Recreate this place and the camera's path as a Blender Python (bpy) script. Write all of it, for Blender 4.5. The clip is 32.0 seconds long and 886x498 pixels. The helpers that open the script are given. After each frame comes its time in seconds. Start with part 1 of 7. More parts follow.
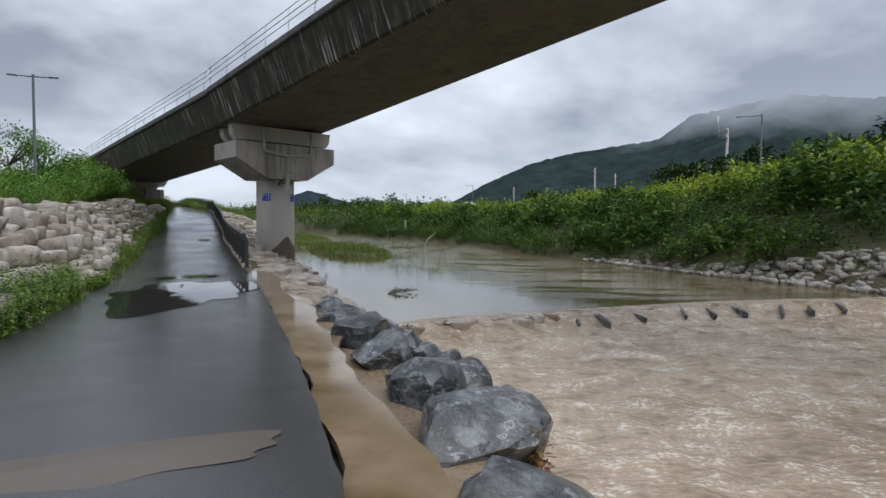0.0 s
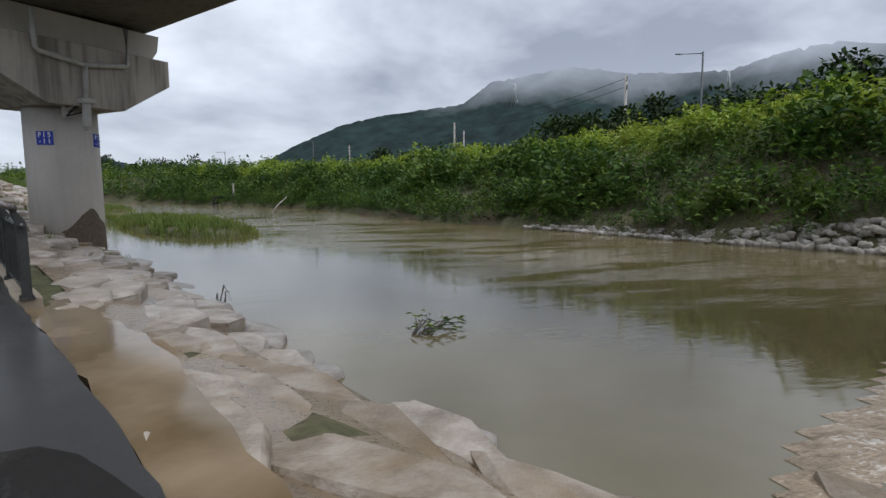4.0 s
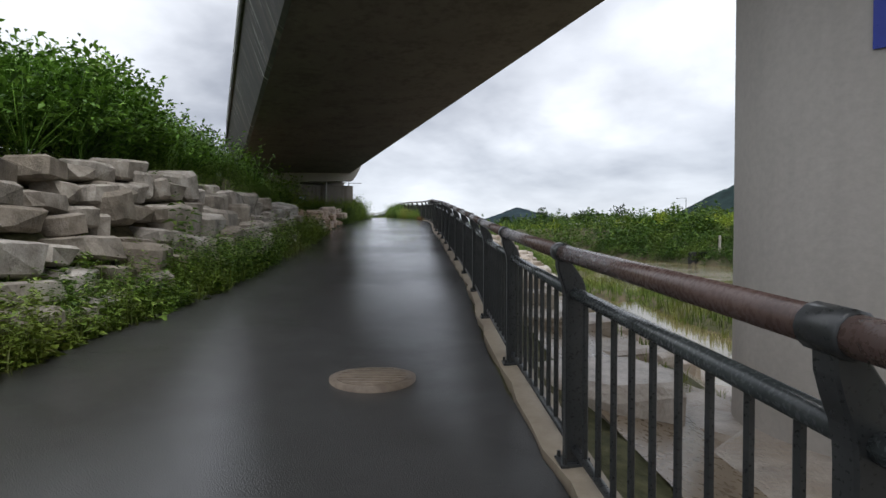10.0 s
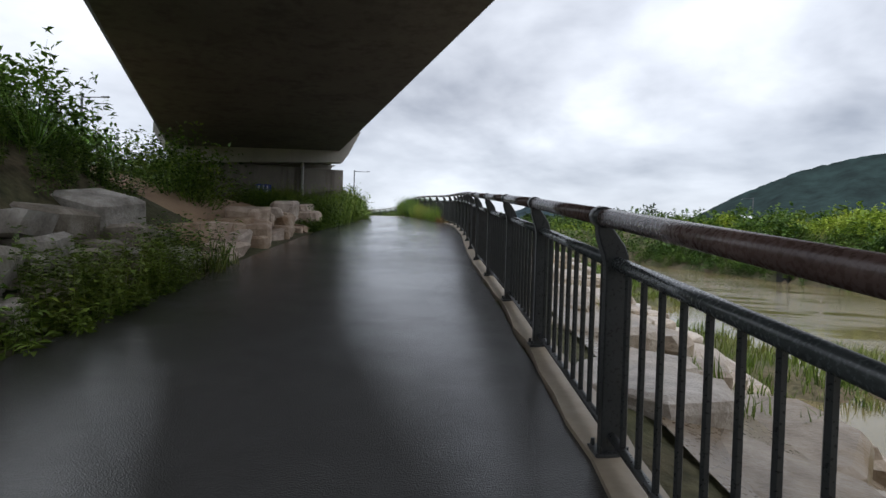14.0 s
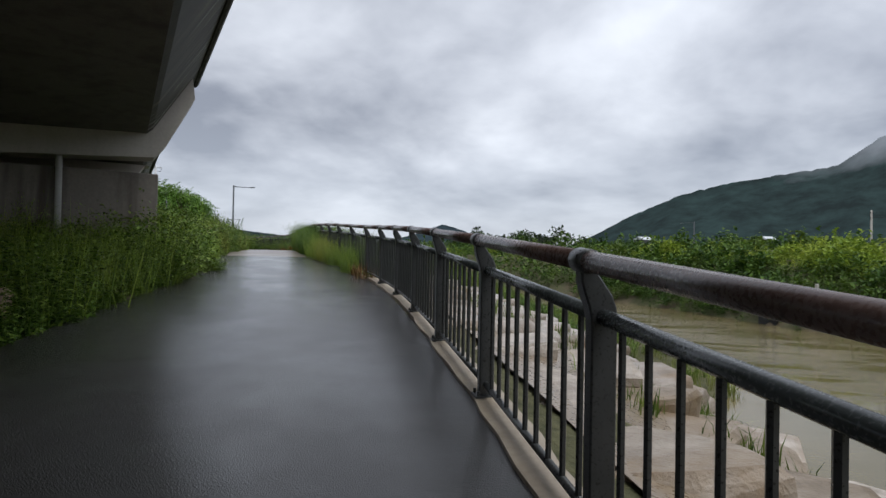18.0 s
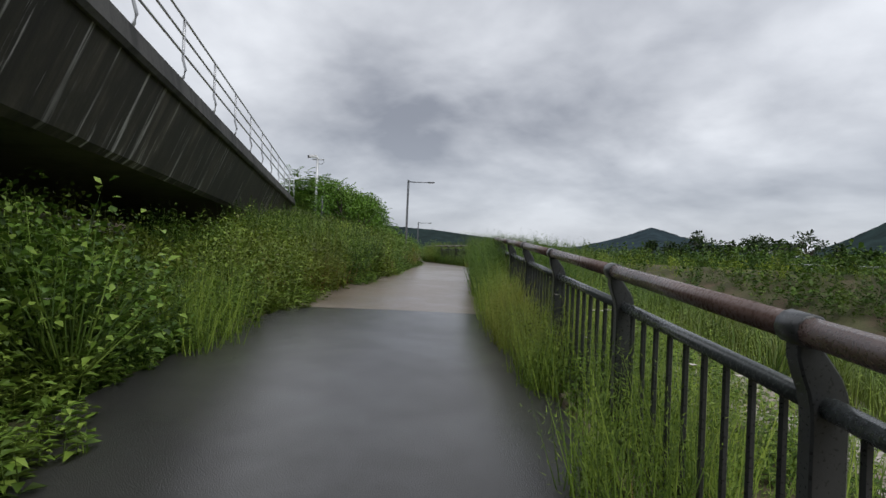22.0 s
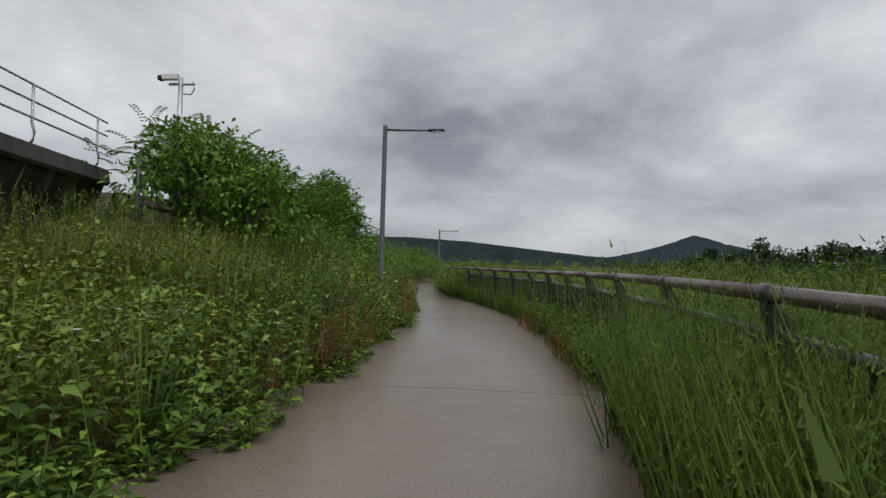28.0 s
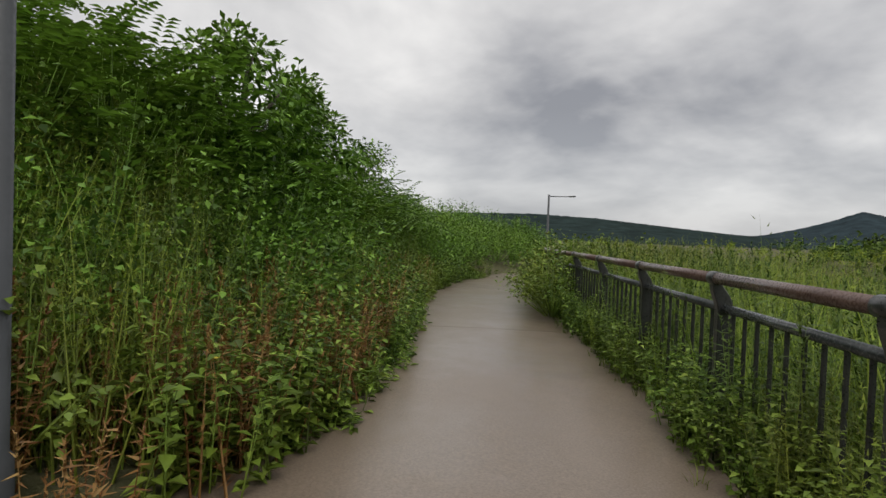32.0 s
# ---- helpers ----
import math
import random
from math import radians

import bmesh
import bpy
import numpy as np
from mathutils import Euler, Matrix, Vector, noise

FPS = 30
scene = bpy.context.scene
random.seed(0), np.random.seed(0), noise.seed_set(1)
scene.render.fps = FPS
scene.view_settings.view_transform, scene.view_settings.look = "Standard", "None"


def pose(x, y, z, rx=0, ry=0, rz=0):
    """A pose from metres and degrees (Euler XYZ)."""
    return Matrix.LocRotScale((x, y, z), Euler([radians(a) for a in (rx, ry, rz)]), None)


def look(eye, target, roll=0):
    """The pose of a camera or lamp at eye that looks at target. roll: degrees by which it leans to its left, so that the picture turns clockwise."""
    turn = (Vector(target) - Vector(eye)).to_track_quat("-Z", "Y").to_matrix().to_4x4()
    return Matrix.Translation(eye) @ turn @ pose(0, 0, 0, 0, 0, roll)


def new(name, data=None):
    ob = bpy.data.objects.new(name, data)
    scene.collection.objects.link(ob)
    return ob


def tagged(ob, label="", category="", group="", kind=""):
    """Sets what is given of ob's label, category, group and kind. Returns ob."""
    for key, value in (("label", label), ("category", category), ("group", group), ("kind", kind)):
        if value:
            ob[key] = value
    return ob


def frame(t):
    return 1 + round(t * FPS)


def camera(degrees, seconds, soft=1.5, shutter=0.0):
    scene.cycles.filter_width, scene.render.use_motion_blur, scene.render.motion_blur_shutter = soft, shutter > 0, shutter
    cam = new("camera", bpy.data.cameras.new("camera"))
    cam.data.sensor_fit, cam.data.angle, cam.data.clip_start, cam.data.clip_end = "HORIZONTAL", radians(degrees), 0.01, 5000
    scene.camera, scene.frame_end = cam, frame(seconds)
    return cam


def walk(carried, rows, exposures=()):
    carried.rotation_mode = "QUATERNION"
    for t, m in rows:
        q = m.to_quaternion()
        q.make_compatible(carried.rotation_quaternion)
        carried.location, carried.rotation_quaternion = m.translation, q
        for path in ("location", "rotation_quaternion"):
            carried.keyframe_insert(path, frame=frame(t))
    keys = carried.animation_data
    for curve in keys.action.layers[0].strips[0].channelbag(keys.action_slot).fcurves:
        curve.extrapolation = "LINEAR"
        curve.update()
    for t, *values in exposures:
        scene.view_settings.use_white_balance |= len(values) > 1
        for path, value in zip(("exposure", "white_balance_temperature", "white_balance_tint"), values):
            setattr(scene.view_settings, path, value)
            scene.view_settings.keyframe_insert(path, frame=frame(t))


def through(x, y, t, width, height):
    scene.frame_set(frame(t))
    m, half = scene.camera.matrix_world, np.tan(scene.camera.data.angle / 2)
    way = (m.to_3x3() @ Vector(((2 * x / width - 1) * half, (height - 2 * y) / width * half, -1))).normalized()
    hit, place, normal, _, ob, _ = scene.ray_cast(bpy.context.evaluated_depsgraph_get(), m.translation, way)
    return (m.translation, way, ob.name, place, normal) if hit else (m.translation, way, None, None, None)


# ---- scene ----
cam = camera(76.0, 32.0)
PATH = [
    (0, (-0.284, 0.860, 1.361), (-0.288, 2.858, 1.271), 0.4),
    (0.5, (-0.654, 2.151, 1.322), (-0.612, 4.147, 1.217), 0.3),
    (1, (-1.067, 3.409, 1.288), (-0.937, 5.401, 1.166), 0.1),
    (1.5, (-1.497, 4.629, 1.254), (-1.246, 6.608, 1.105), -0.1),
    (2, (-1.922, 5.831, 1.226), (-1.501, 7.776, 1.024), -0.4),
    (2.5, (-2.350, 7.048, 1.210), (-1.650, 8.902, 0.942), -0.8),
    (4.5, (-4.405, 11.969, 1.178), (-3.864, 13.887, 1.009), 0.1),
    (5, (-4.914, 13.321, 1.194), (-4.653, 15.301, 1.085), 0.3),
    (5.5, (-5.401, 14.638, 1.208), (-5.191, 16.626, 1.135), 0.3),
    (6, (-5.933, 15.914, 1.229), (-5.848, 17.911, 1.159), 0.2),
    (6.5, (-6.639, 17.178, 1.269), (-6.792, 19.171, 1.197), 0.5),
    (7, (-7.265, 18.494, 1.278), (-7.509, 20.478, 1.207), 0.4),
    (7.5, (-7.803, 19.750, 1.300), (-8.095, 21.728, 1.251), 0.3),
    (8, (-8.336, 21.012, 1.319), (-8.688, 22.980, 1.310), 0.2),
    (8.5, (-8.907, 22.342, 1.321), (-9.342, 24.294, 1.324), 0.3),
    (9, (-9.476, 23.645, 1.333), (-9.962, 25.585, 1.316), 0.2),
    (9.5, (-10.021, 24.847, 1.374), (-10.600, 26.761, 1.352), 0.1),
    (10, (-10.561, 25.976, 1.426), (-11.271, 27.846, 1.390), 0.1),
    (10.5, (-11.159, 27.056, 1.473), (-11.898, 28.914, 1.478), 0.2),
    (11, (-11.782, 28.163, 1.529), (-12.669, 29.950, 1.386), 0.1),
    (11.5, (-12.315, 29.317, 1.614), (-13.341, 31.029, 1.488), 0.2),
    (12, (-12.793, 30.494, 1.693), (-13.797, 32.222, 1.604), 0.3),
    (12.5, (-13.192, 31.671, 1.756), (-14.184, 33.402, 1.623), 0.6),
    (13, (-13.551, 32.834, 1.825), (-14.490, 34.596, 1.715), 1.0),
    (13.5, (-13.997, 33.932, 1.953), (-14.764, 35.779, 1.895), 1.5),
    (15.5, (-16.119, 38.409, 2.360), (-16.918, 40.242, 2.303), 1.8),
    (16, (-16.621, 39.586, 2.483), (-17.473, 41.395, 2.437), 1.6),
    (16.5, (-17.149, 40.771, 2.582), (-18.077, 42.542, 2.563), 1.6),
    (17, (-17.681, 41.966, 2.712), (-18.618, 43.733, 2.704), 1.6),
    (17.5, (-18.203, 43.011, 2.801), (-19.077, 44.809, 2.768), 1.4),
    (18, (-18.659, 44.107, 2.906), (-19.116, 46.054, 2.930), 1.1),
    (18.5, (-18.835, 45.329, 3.068), (-18.572, 47.310, 3.152), 1.8),
    (19, (-19.225, 46.498, 3.173), (-18.615, 48.398, 3.312), 1.7),
    (19.5, (-19.856, 47.640, 3.244), (-19.447, 49.593, 3.376), 2.1),
    (20, (-20.516, 48.763, 3.316), (-20.561, 50.761, 3.396), 2.5),
    (20.5, (-21.114, 49.907, 3.369), (-21.586, 51.850, 3.415), 2.6),
    (21, (-21.611, 51.049, 3.429), (-22.401, 52.886, 3.445), 2.5),
    (21.5, (-22.209, 52.156, 3.525), (-23.194, 53.896, 3.548), 2.6),
    (22, (-22.817, 53.259, 3.620), (-23.915, 54.930, 3.631), 2.4),
    (22.5, (-23.503, 54.354, 3.686), (-24.684, 55.968, 3.668), 2.1),
    (23, (-24.217, 55.429, 3.758), (-25.382, 57.055, 3.754), 2.0),
    (23.5, (-24.936, 56.478, 3.835), (-26.076, 58.121, 3.841), 1.9),
    (24, (-25.644, 57.512, 3.898), (-26.794, 59.148, 3.903), 1.9),
    (24.5, (-26.341, 58.540, 3.945), (-27.512, 60.162, 3.941), 1.6),
    (25, (-27.031, 59.567, 3.980), (-28.204, 61.187, 3.987), 1.4),
    (25.5, (-27.706, 60.577, 4.018), (-28.878, 62.197, 4.053), 1.4),
    (26, (-28.354, 61.594, 4.055), (-29.509, 63.226, 4.111), 1.4),
    (26.5, (-28.975, 62.639, 4.081), (-30.137, 64.265, 4.154), 1.4),
    (28.5, (-31.350, 66.872, 4.173), (-32.567, 68.458, 4.211), 1.7),
    (29, (-31.961, 67.956, 4.242), (-33.195, 69.530, 4.276), 1.8),
    (29.5, (-32.625, 69.023, 4.256), (-33.889, 70.572, 4.301), 1.9),
    (30, (-33.306, 70.072, 4.250), (-34.618, 71.581, 4.279), 2.1),
    (30.5, (-34.014, 71.153, 4.240), (-35.386, 72.608, 4.260), 2.2),
    (31, (-34.699, 72.170, 4.218), (-36.122, 73.576, 4.202), 2.3),
    (31.5, (-35.412, 73.176, 4.197), (-36.892, 74.521, 4.160), 2.2),
    (32, (-36.133, 74.152, 4.182), (-37.652, 75.452, 4.135), 2.1),
]
walk(cam, [(t, look(eye, target, roll)) for t, eye, target, roll in PATH], [(0.0, 0.2, 6100, 10), (6.0, 0.25, 6150, 10), (9.0, 0.45, 6400, 10), (17.4, 0.38, 6250, 10), (18.6, -0.25, 6300, 10), (19.8, -0.5, 6350, 10), (21.5, 0.0, 6400, 10), (24.0, -0.2, 6600, 10), (26.0, -0.3, 6600, 10), (30.0, -0.22, 6600, 10), (32.0, -0.02, 7000, 10)])

# ---- world and light: a thick overcast after rain ----
def nodes_of(tree):
    tree.nodes.clear()
    return tree.nodes, tree.links


world = bpy.data.worlds.new("overcast_sky")
scene.world = world
world.use_nodes = True
N, L = nodes_of(world.node_tree)
w_out = N.new("ShaderNodeOutputWorld")
w_bg = N.new("ShaderNodeBackground")
w_coord = N.new("ShaderNodeTexCoord")
w_sep = N.new("ShaderNodeSeparateXYZ")
w_add = N.new("ShaderNodeMath")
w_max = N.new("ShaderNodeMath")
w_dx = N.new("ShaderNodeMath")
w_dy = N.new("ShaderNodeMath")
w_comb = N.new("ShaderNodeCombineXYZ")
w_big = N.new("ShaderNodeTexNoise")
w_small = N.new("ShaderNodeTexNoise")
w_mixn = N.new("ShaderNodeMix")
w_ramp = N.new("ShaderNodeValToRGB")
w_hor = N.new("ShaderNodeMapRange")
w_mixh = N.new("ShaderNodeMix")
w_sky = N.new("ShaderNodeTexSky")
w_mixs = N.new("ShaderNodeMix")
w_sky.sky_type, w_sky.sun_disc = "NISHITA", False
w_sky.sun_elevation, w_sky.sun_rotation = radians(52), radians(60)
w_skyscale = N.new("ShaderNodeVectorMath")
w_skyscale.operation = "SCALE"
w_skyscale.inputs["Scale"].default_value = 0.1
L.new(w_coord.outputs["Generated"], w_sep.inputs[0])
w_max.operation, w_add.operation = "MAXIMUM", "ADD"
w_max.inputs[1].default_value, w_add.inputs[1].default_value = 0.0, 0.30
L.new(w_sep.outputs["Z"], w_max.inputs[0])
L.new(w_max.outputs[0], w_add.inputs[0])
for node, axis in ((w_dx, "X"), (w_dy, "Y")):
    node.operation = "DIVIDE"
    L.new(w_sep.outputs[axis], node.inputs[0])
    L.new(w_add.outputs[0], node.inputs[1])
L.new(w_dx.outputs[0], w_comb.inputs["X"])
L.new(w_dy.outputs[0], w_comb.inputs["Y"])
for node, scale, detail, rough in ((w_big, 0.95, 5.0, 0.5), (w_small, 3.2, 7.0, 0.6)):
    node.inputs["Scale"].default_value = scale
    node.inputs["Detail"].default_value = detail
    node.inputs["Roughness"].default_value = rough
    node.inputs["Distortion"].default_value = 0.25
    L.new(w_comb.outputs[0], node.inputs["Vector"])
w_mixn.data_type = "FLOAT"
w_mixn.inputs[0].default_value = 0.15
L.new(w_big.outputs[0], w_mixn.inputs[2])
L.new(w_small.outputs[0], w_mixn.inputs[3])
w_ramp.color_ramp.elements[0].position, w_ramp.color_ramp.elements[1].position = 0.38, 0.61
w_ramp.color_ramp.elements[0].color = (0.30, 0.315, 0.36, 1)
w_ramp.color_ramp.elements[1].color = (0.93, 0.95, 0.99, 1)
L.new(w_mixn.outputs[0], w_ramp.inputs[0])
w_hor.inputs["From Min"].default_value, w_hor.inputs["From Max"].default_value = 0.0, 0.22
w_hor.inputs["To Min"].default_value, w_hor.inputs["To Max"].default_value = 0.65, 0.0
L.new(w_sep.outputs["Z"], w_hor.inputs["Value"])
w_mixh.data_type = w_mixs.data_type = "RGBA"
L.new(w_hor.outputs[0], w_mixh.inputs[0])
L.new(w_ramp.outputs[0], w_mixh.inputs[6])
w_mixh.inputs[7].default_value = (0.52, 0.56, 0.64, 1)
w_mixs.inputs[0].default_value = 0.12
L.new(w_sky.outputs[0], w_skyscale.inputs[0])
L.new(w_mixh.outputs[2], w_mixs.inputs[6])
L.new(w_skyscale.outputs[0], w_mixs.inputs[7])
L.new(w_mixs.outputs[2], w_bg.inputs["Color"])
w_zen = N.new("ShaderNodeMapRange")
for key, value in (("From Min", 0.42), ("From Max", 1.0), ("To Min", 1.0), ("To Max", 1.9)):
    w_zen.inputs[key].default_value = value
L.new(w_sep.outputs["Z"], w_zen.inputs["Value"])
L.new(w_zen.outputs[0], w_bg.inputs["Strength"])
L.new(w_bg.outputs[0], w_out.inputs[0])

sun = new("sun", bpy.data.lights.new("sun", "SUN"))
sun.data.energy, sun.data.angle, sun.data.color = 1.5, radians(40), (1.0, 0.97, 0.92)
sun.matrix_world = look((40, 20, 80), (0, 40, 0))


# ---- materials ----
def material(name):
    m = bpy.data.materials.new(name)
    m.use_nodes = True
    n, l = nodes_of(m.node_tree)
    out = n.new("ShaderNodeOutputMaterial")
    bsdf = n.new("ShaderNodeBsdfPrincipled")
    l.new(bsdf.outputs[0], out.inputs[0])
    return m, n, l, bsdf, out


def noise_node(n, l, scale, detail=4.0, coord="Object", stretch=None, rough=0.55):
    tc = n.new("ShaderNodeTexCoord") if coord != "World" else n.new("ShaderNodeNewGeometry")
    src = tc.outputs["Position"] if coord == "World" else tc.outputs[coord]
    if stretch:
        mp = n.new("ShaderNodeMapping")
        mp.inputs["Scale"].default_value = stretch
        l.new(src, mp.inputs["Vector"])
        src = mp.outputs[0]
    tx = n.new("ShaderNodeTexNoise")
    tx.inputs["Scale"].default_value, tx.inputs["Detail"].default_value = scale, detail
    tx.inputs["Roughness"].default_value = rough
    l.new(src, tx.inputs["Vector"])
    return tx.outputs[0]


def ramp(n, l, src, stops):
    r = n.new("ShaderNodeValToRGB")
    els = r.color_ramp.elements
    while len(els) < len(stops):
        els.new(0.5)
    for e, (p, c) in zip(els, stops):
        e.position = p
        e.color = (*c, 1) if len(c) == 3 else c
    l.new(src, r.inputs[0])
    return r.outputs[0]


def mix(n, l, fac, a, b, kind="RGBA", blend="MIX"):
    m = n.new("ShaderNodeMix")
    m.data_type = kind
    ia, ib, o = (6, 7, 2) if kind == "RGBA" else (2, 3, 0)
    if kind == "RGBA":
        m.blend_type = blend
    for socket, v in ((m.inputs[0], fac), (m.inputs[ia], a), (m.inputs[ib], b)):
        if isinstance(v, bpy.types.NodeSocket):
            l.new(v, socket)
        elif isinstance(v, tuple):
            socket.default_value = (*v, 1) if len(v) == 3 else v
        else:
            socket.default_value = v
    return m.outputs[o]


def span(n, l, src, a, b, c, d):
    r = n.new("ShaderNodeMapRange")
    for k, v in (("From Min", a), ("From Max", b), ("To Min", c), ("To Max", d)):
        r.inputs[k].default_value = v
    l.new(src, r.inputs["Value"])
    return r.outputs[0]


def bump(n, l, bsdf, src, strength, dist=0.02):
    b = n.new("ShaderNodeBump")
    b.inputs["Strength"].default_value, b.inputs["Distance"].default_value = strength, dist
    l.new(src, b.inputs["Height"])
    l.new(b.outputs[0], bsdf.inputs["Normal"])
    return b


def mat_path(name, lo, hi, wet_lo, wet_hi, grain, film):
    m, n, l, b, _ = material(name)
    big = noise_node(n, l, 0.55, 5, "World")
    mid = noise_node(n, l, 3.0, 5, "World")
    fine = noise_node(n, l, 70.0, 4, "World")
    col = ramp(n, l, mix(n, l, 0.5, big, mid, "FLOAT"), [(0.35, lo), (0.65, hi)])
    col = mix(n, l, 0.5, col, ramp(n, l, fine, [(0.3, tuple(0.55 * v for v in lo)), (0.7, tuple(1.25 * v for v in hi))]))
    l.new(col, b.inputs["Base Color"])
    damp = mix(n, l, 0.35, big, mid, "FLOAT")
    l.new(span(n, l, damp, 0.42, 0.58, wet_lo, wet_hi), b.inputs["Roughness"])
    l.new(span(n, l, damp, 0.42, 0.56, film[0], film[0] * 0.8), b.inputs["Coat Weight"])
    b.inputs["IOR"].default_value = 1.45
    b.inputs["Coat Roughness"].default_value, b.inputs["Coat IOR"].default_value = film[1], 1.4
    grit = n.new("ShaderNodeTexVoronoi")
    grit.inputs["Scale"].default_value = 150.0
    spot = n.new("ShaderNodeNewGeometry")
    l.new(spot.outputs["Position"], grit.inputs["Vector"])
    skin = mix(n, l, 0.7, mix(n, l, 0.2, fine, mid, "FLOAT"), grit.outputs["Distance"], "FLOAT")
    bump(n, l, b, skin, grain, 0.007)
    wavy = n.new("ShaderNodeBump")
    wavy.inputs["Strength"].default_value, wavy.inputs["Distance"].default_value = grain * 0.25, 0.003
    l.new(skin, wavy.inputs["Height"])
    l.new(wavy.outputs[0], b.inputs["Coat Normal"])
    return m


M_ASPHALT = mat_path("wet_asphalt", (0.017, 0.0155, 0.0145), (0.036, 0.0335, 0.0315), 0.36, 0.52, 1.0, (0.9, 0.08))
M_BROWNPATH = mat_path("muddy_path", (0.138, 0.104, 0.077), (0.188, 0.147, 0.112), 0.35, 0.55, 0.15, (0.7, 0.2))
M_SILT = mat_path("washed_silt", (0.066, 0.050, 0.036), (0.098, 0.075, 0.053), 0.35, 0.4, 0.3, (0.4, 0.2))


def mat_simple(name, lo, hi, rough, scale=4.0, detail=6, bumpy=0.3, fine=60.0, metal=0.0, coord="Object", rand=0.0, dist=0.01):
    m, n, l, b, _ = material(name)
    t = noise_node(n, l, scale, detail, coord)
    f = noise_node(n, l, fine, 4, coord)
    src = mix(n, l, 0.35, t, f, "FLOAT")
    col = ramp(n, l, src, [(0.32, lo), (0.68, hi)])
    if rand:
        oi = n.new("ShaderNodeObjectInfo")
        hs = n.new("ShaderNodeHueSaturation")
        l.new(span(n, l, oi.outputs["Random"], 0, 1, 1 - rand, 1 + rand), hs.inputs["Value"])
        l.new(span(n, l, oi.outputs["Random"], 0, 1, 1.25, 0.75), hs.inputs["Saturation"])
        l.new(col, hs.inputs["Color"])
        col = hs.outputs[0]
    l.new(col, b.inputs["Base Color"])
    l.new(span(n, l, f, 0.3, 0.7, rough * 0.75, min(1, rough * 1.25)), b.inputs["Roughness"])
    b.inputs["Metallic"].default_value = metal
    if bumpy:
        bump(n, l, b, src, bumpy, dist)
    return m


def mat_stone(name, lo, mid, hi, stain, rough=0.75, island=False, veins=0.0):
    m, n, l, b, _ = material(name)
    t = noise_node(n, l, 1.6, 7, "World")
    f = noise_node(n, l, 34.0, 6, "World")
    c = noise_node(n, l, 3.6, 8, "World", rough=0.62)
    col = ramp(n, l, mix(n, l, 0.22, c, f, "FLOAT"), [(0.36, lo), (0.5, mid), (0.64, hi)])
    col = mix(n, l, ramp(n, l, t, [(0.5, (0, 0, 0)), (0.68, (0.75, 0.75, 0.75))]), col, stain)
    if veins:
        w = noise_node(n, l, 1.9, 5, "World", (1.0, 1.0, 2.2), 0.6)
        w2 = noise_node(n, l, 5.5, 3, "World", (1.0, 2.0, 1.0), 0.5)
        line = ramp(n, l, w, [(0.485, (0, 0, 0)), (0.5, (veins,) * 3), (0.515, (0, 0, 0))])
        line2 = ramp(n, l, w2, [(0.492, (0, 0, 0)), (0.5, (0.6 * veins,) * 3), (0.508, (0, 0, 0))])
        col = mix(n, l, mix(n, l, 1.0, line, line2, blend="ADD"), col, (0.5, 0.52, 0.53))
    hs = n.new("ShaderNodeHueSaturation")
    if island:
        g2 = n.new("ShaderNodeNewGeometry")
        rnd = g2.outputs["Random Per Island"]
    else:
        rnd = n.new("ShaderNodeObjectInfo").outputs["Random"]
    l.new(span(n, l, rnd, 0, 1, 0.68, 1.25), hs.inputs["Value"])
    l.new(span(n, l, rnd, 0, 1, 1.35, 0.7), hs.inputs["Saturation"])
    l.new(col, hs.inputs["Color"])
    l.new(hs.outputs[0], b.inputs["Base Color"])
    b.inputs["Roughness"].default_value = rough
    bump(n, l, b, mix(n, l, 0.3, c, f, "FLOAT"), 0.75, 0.05)
    return m


M_STONE = mat_stone("granite_block", (0.15, 0.13, 0.106), (0.29, 0.255, 0.213), (0.42, 0.38, 0.33), (0.13, 0.105, 0.08))
M_STONE_I = mat_stone("granite_rubble", (0.17, 0.147, 0.12), (0.31, 0.272, 0.228), (0.44, 0.4, 0.348), (0.14, 0.115, 0.088), island=True)
M_FLAT = mat_stone("wet_flat_stone", (0.18, 0.142, 0.102), (0.315, 0.262, 0.206), (0.43, 0.372, 0.31), (0.25, 0.178, 0.105), 0.42)
M_FLAT_I = mat_stone("wet_outer_stone", (0.16, 0.13, 0.10), (0.285, 0.245, 0.205), (0.39, 0.348, 0.305), (0.23, 0.16, 0.095), 0.42, island=True)
M_SANDSTONE = mat_stone("tan_block", (0.30, 0.215, 0.15), (0.47, 0.36, 0.27), (0.6, 0.49, 0.39), (0.30, 0.2, 0.13), 0.7)
M_DARKROCK = mat_stone("dark_rock", (0.010, 0.011, 0.013), (0.05, 0.053, 0.057), (0.2, 0.21, 0.215), (0.07, 0.066, 0.056), 0.3, veins=0.4)
M_COBBLE = mat_stone("pale_cobble", (0.2, 0.18, 0.15), (0.33, 0.30, 0.26), (0.45, 0.42, 0.38), (0.12, 0.12, 0.08), island=True)


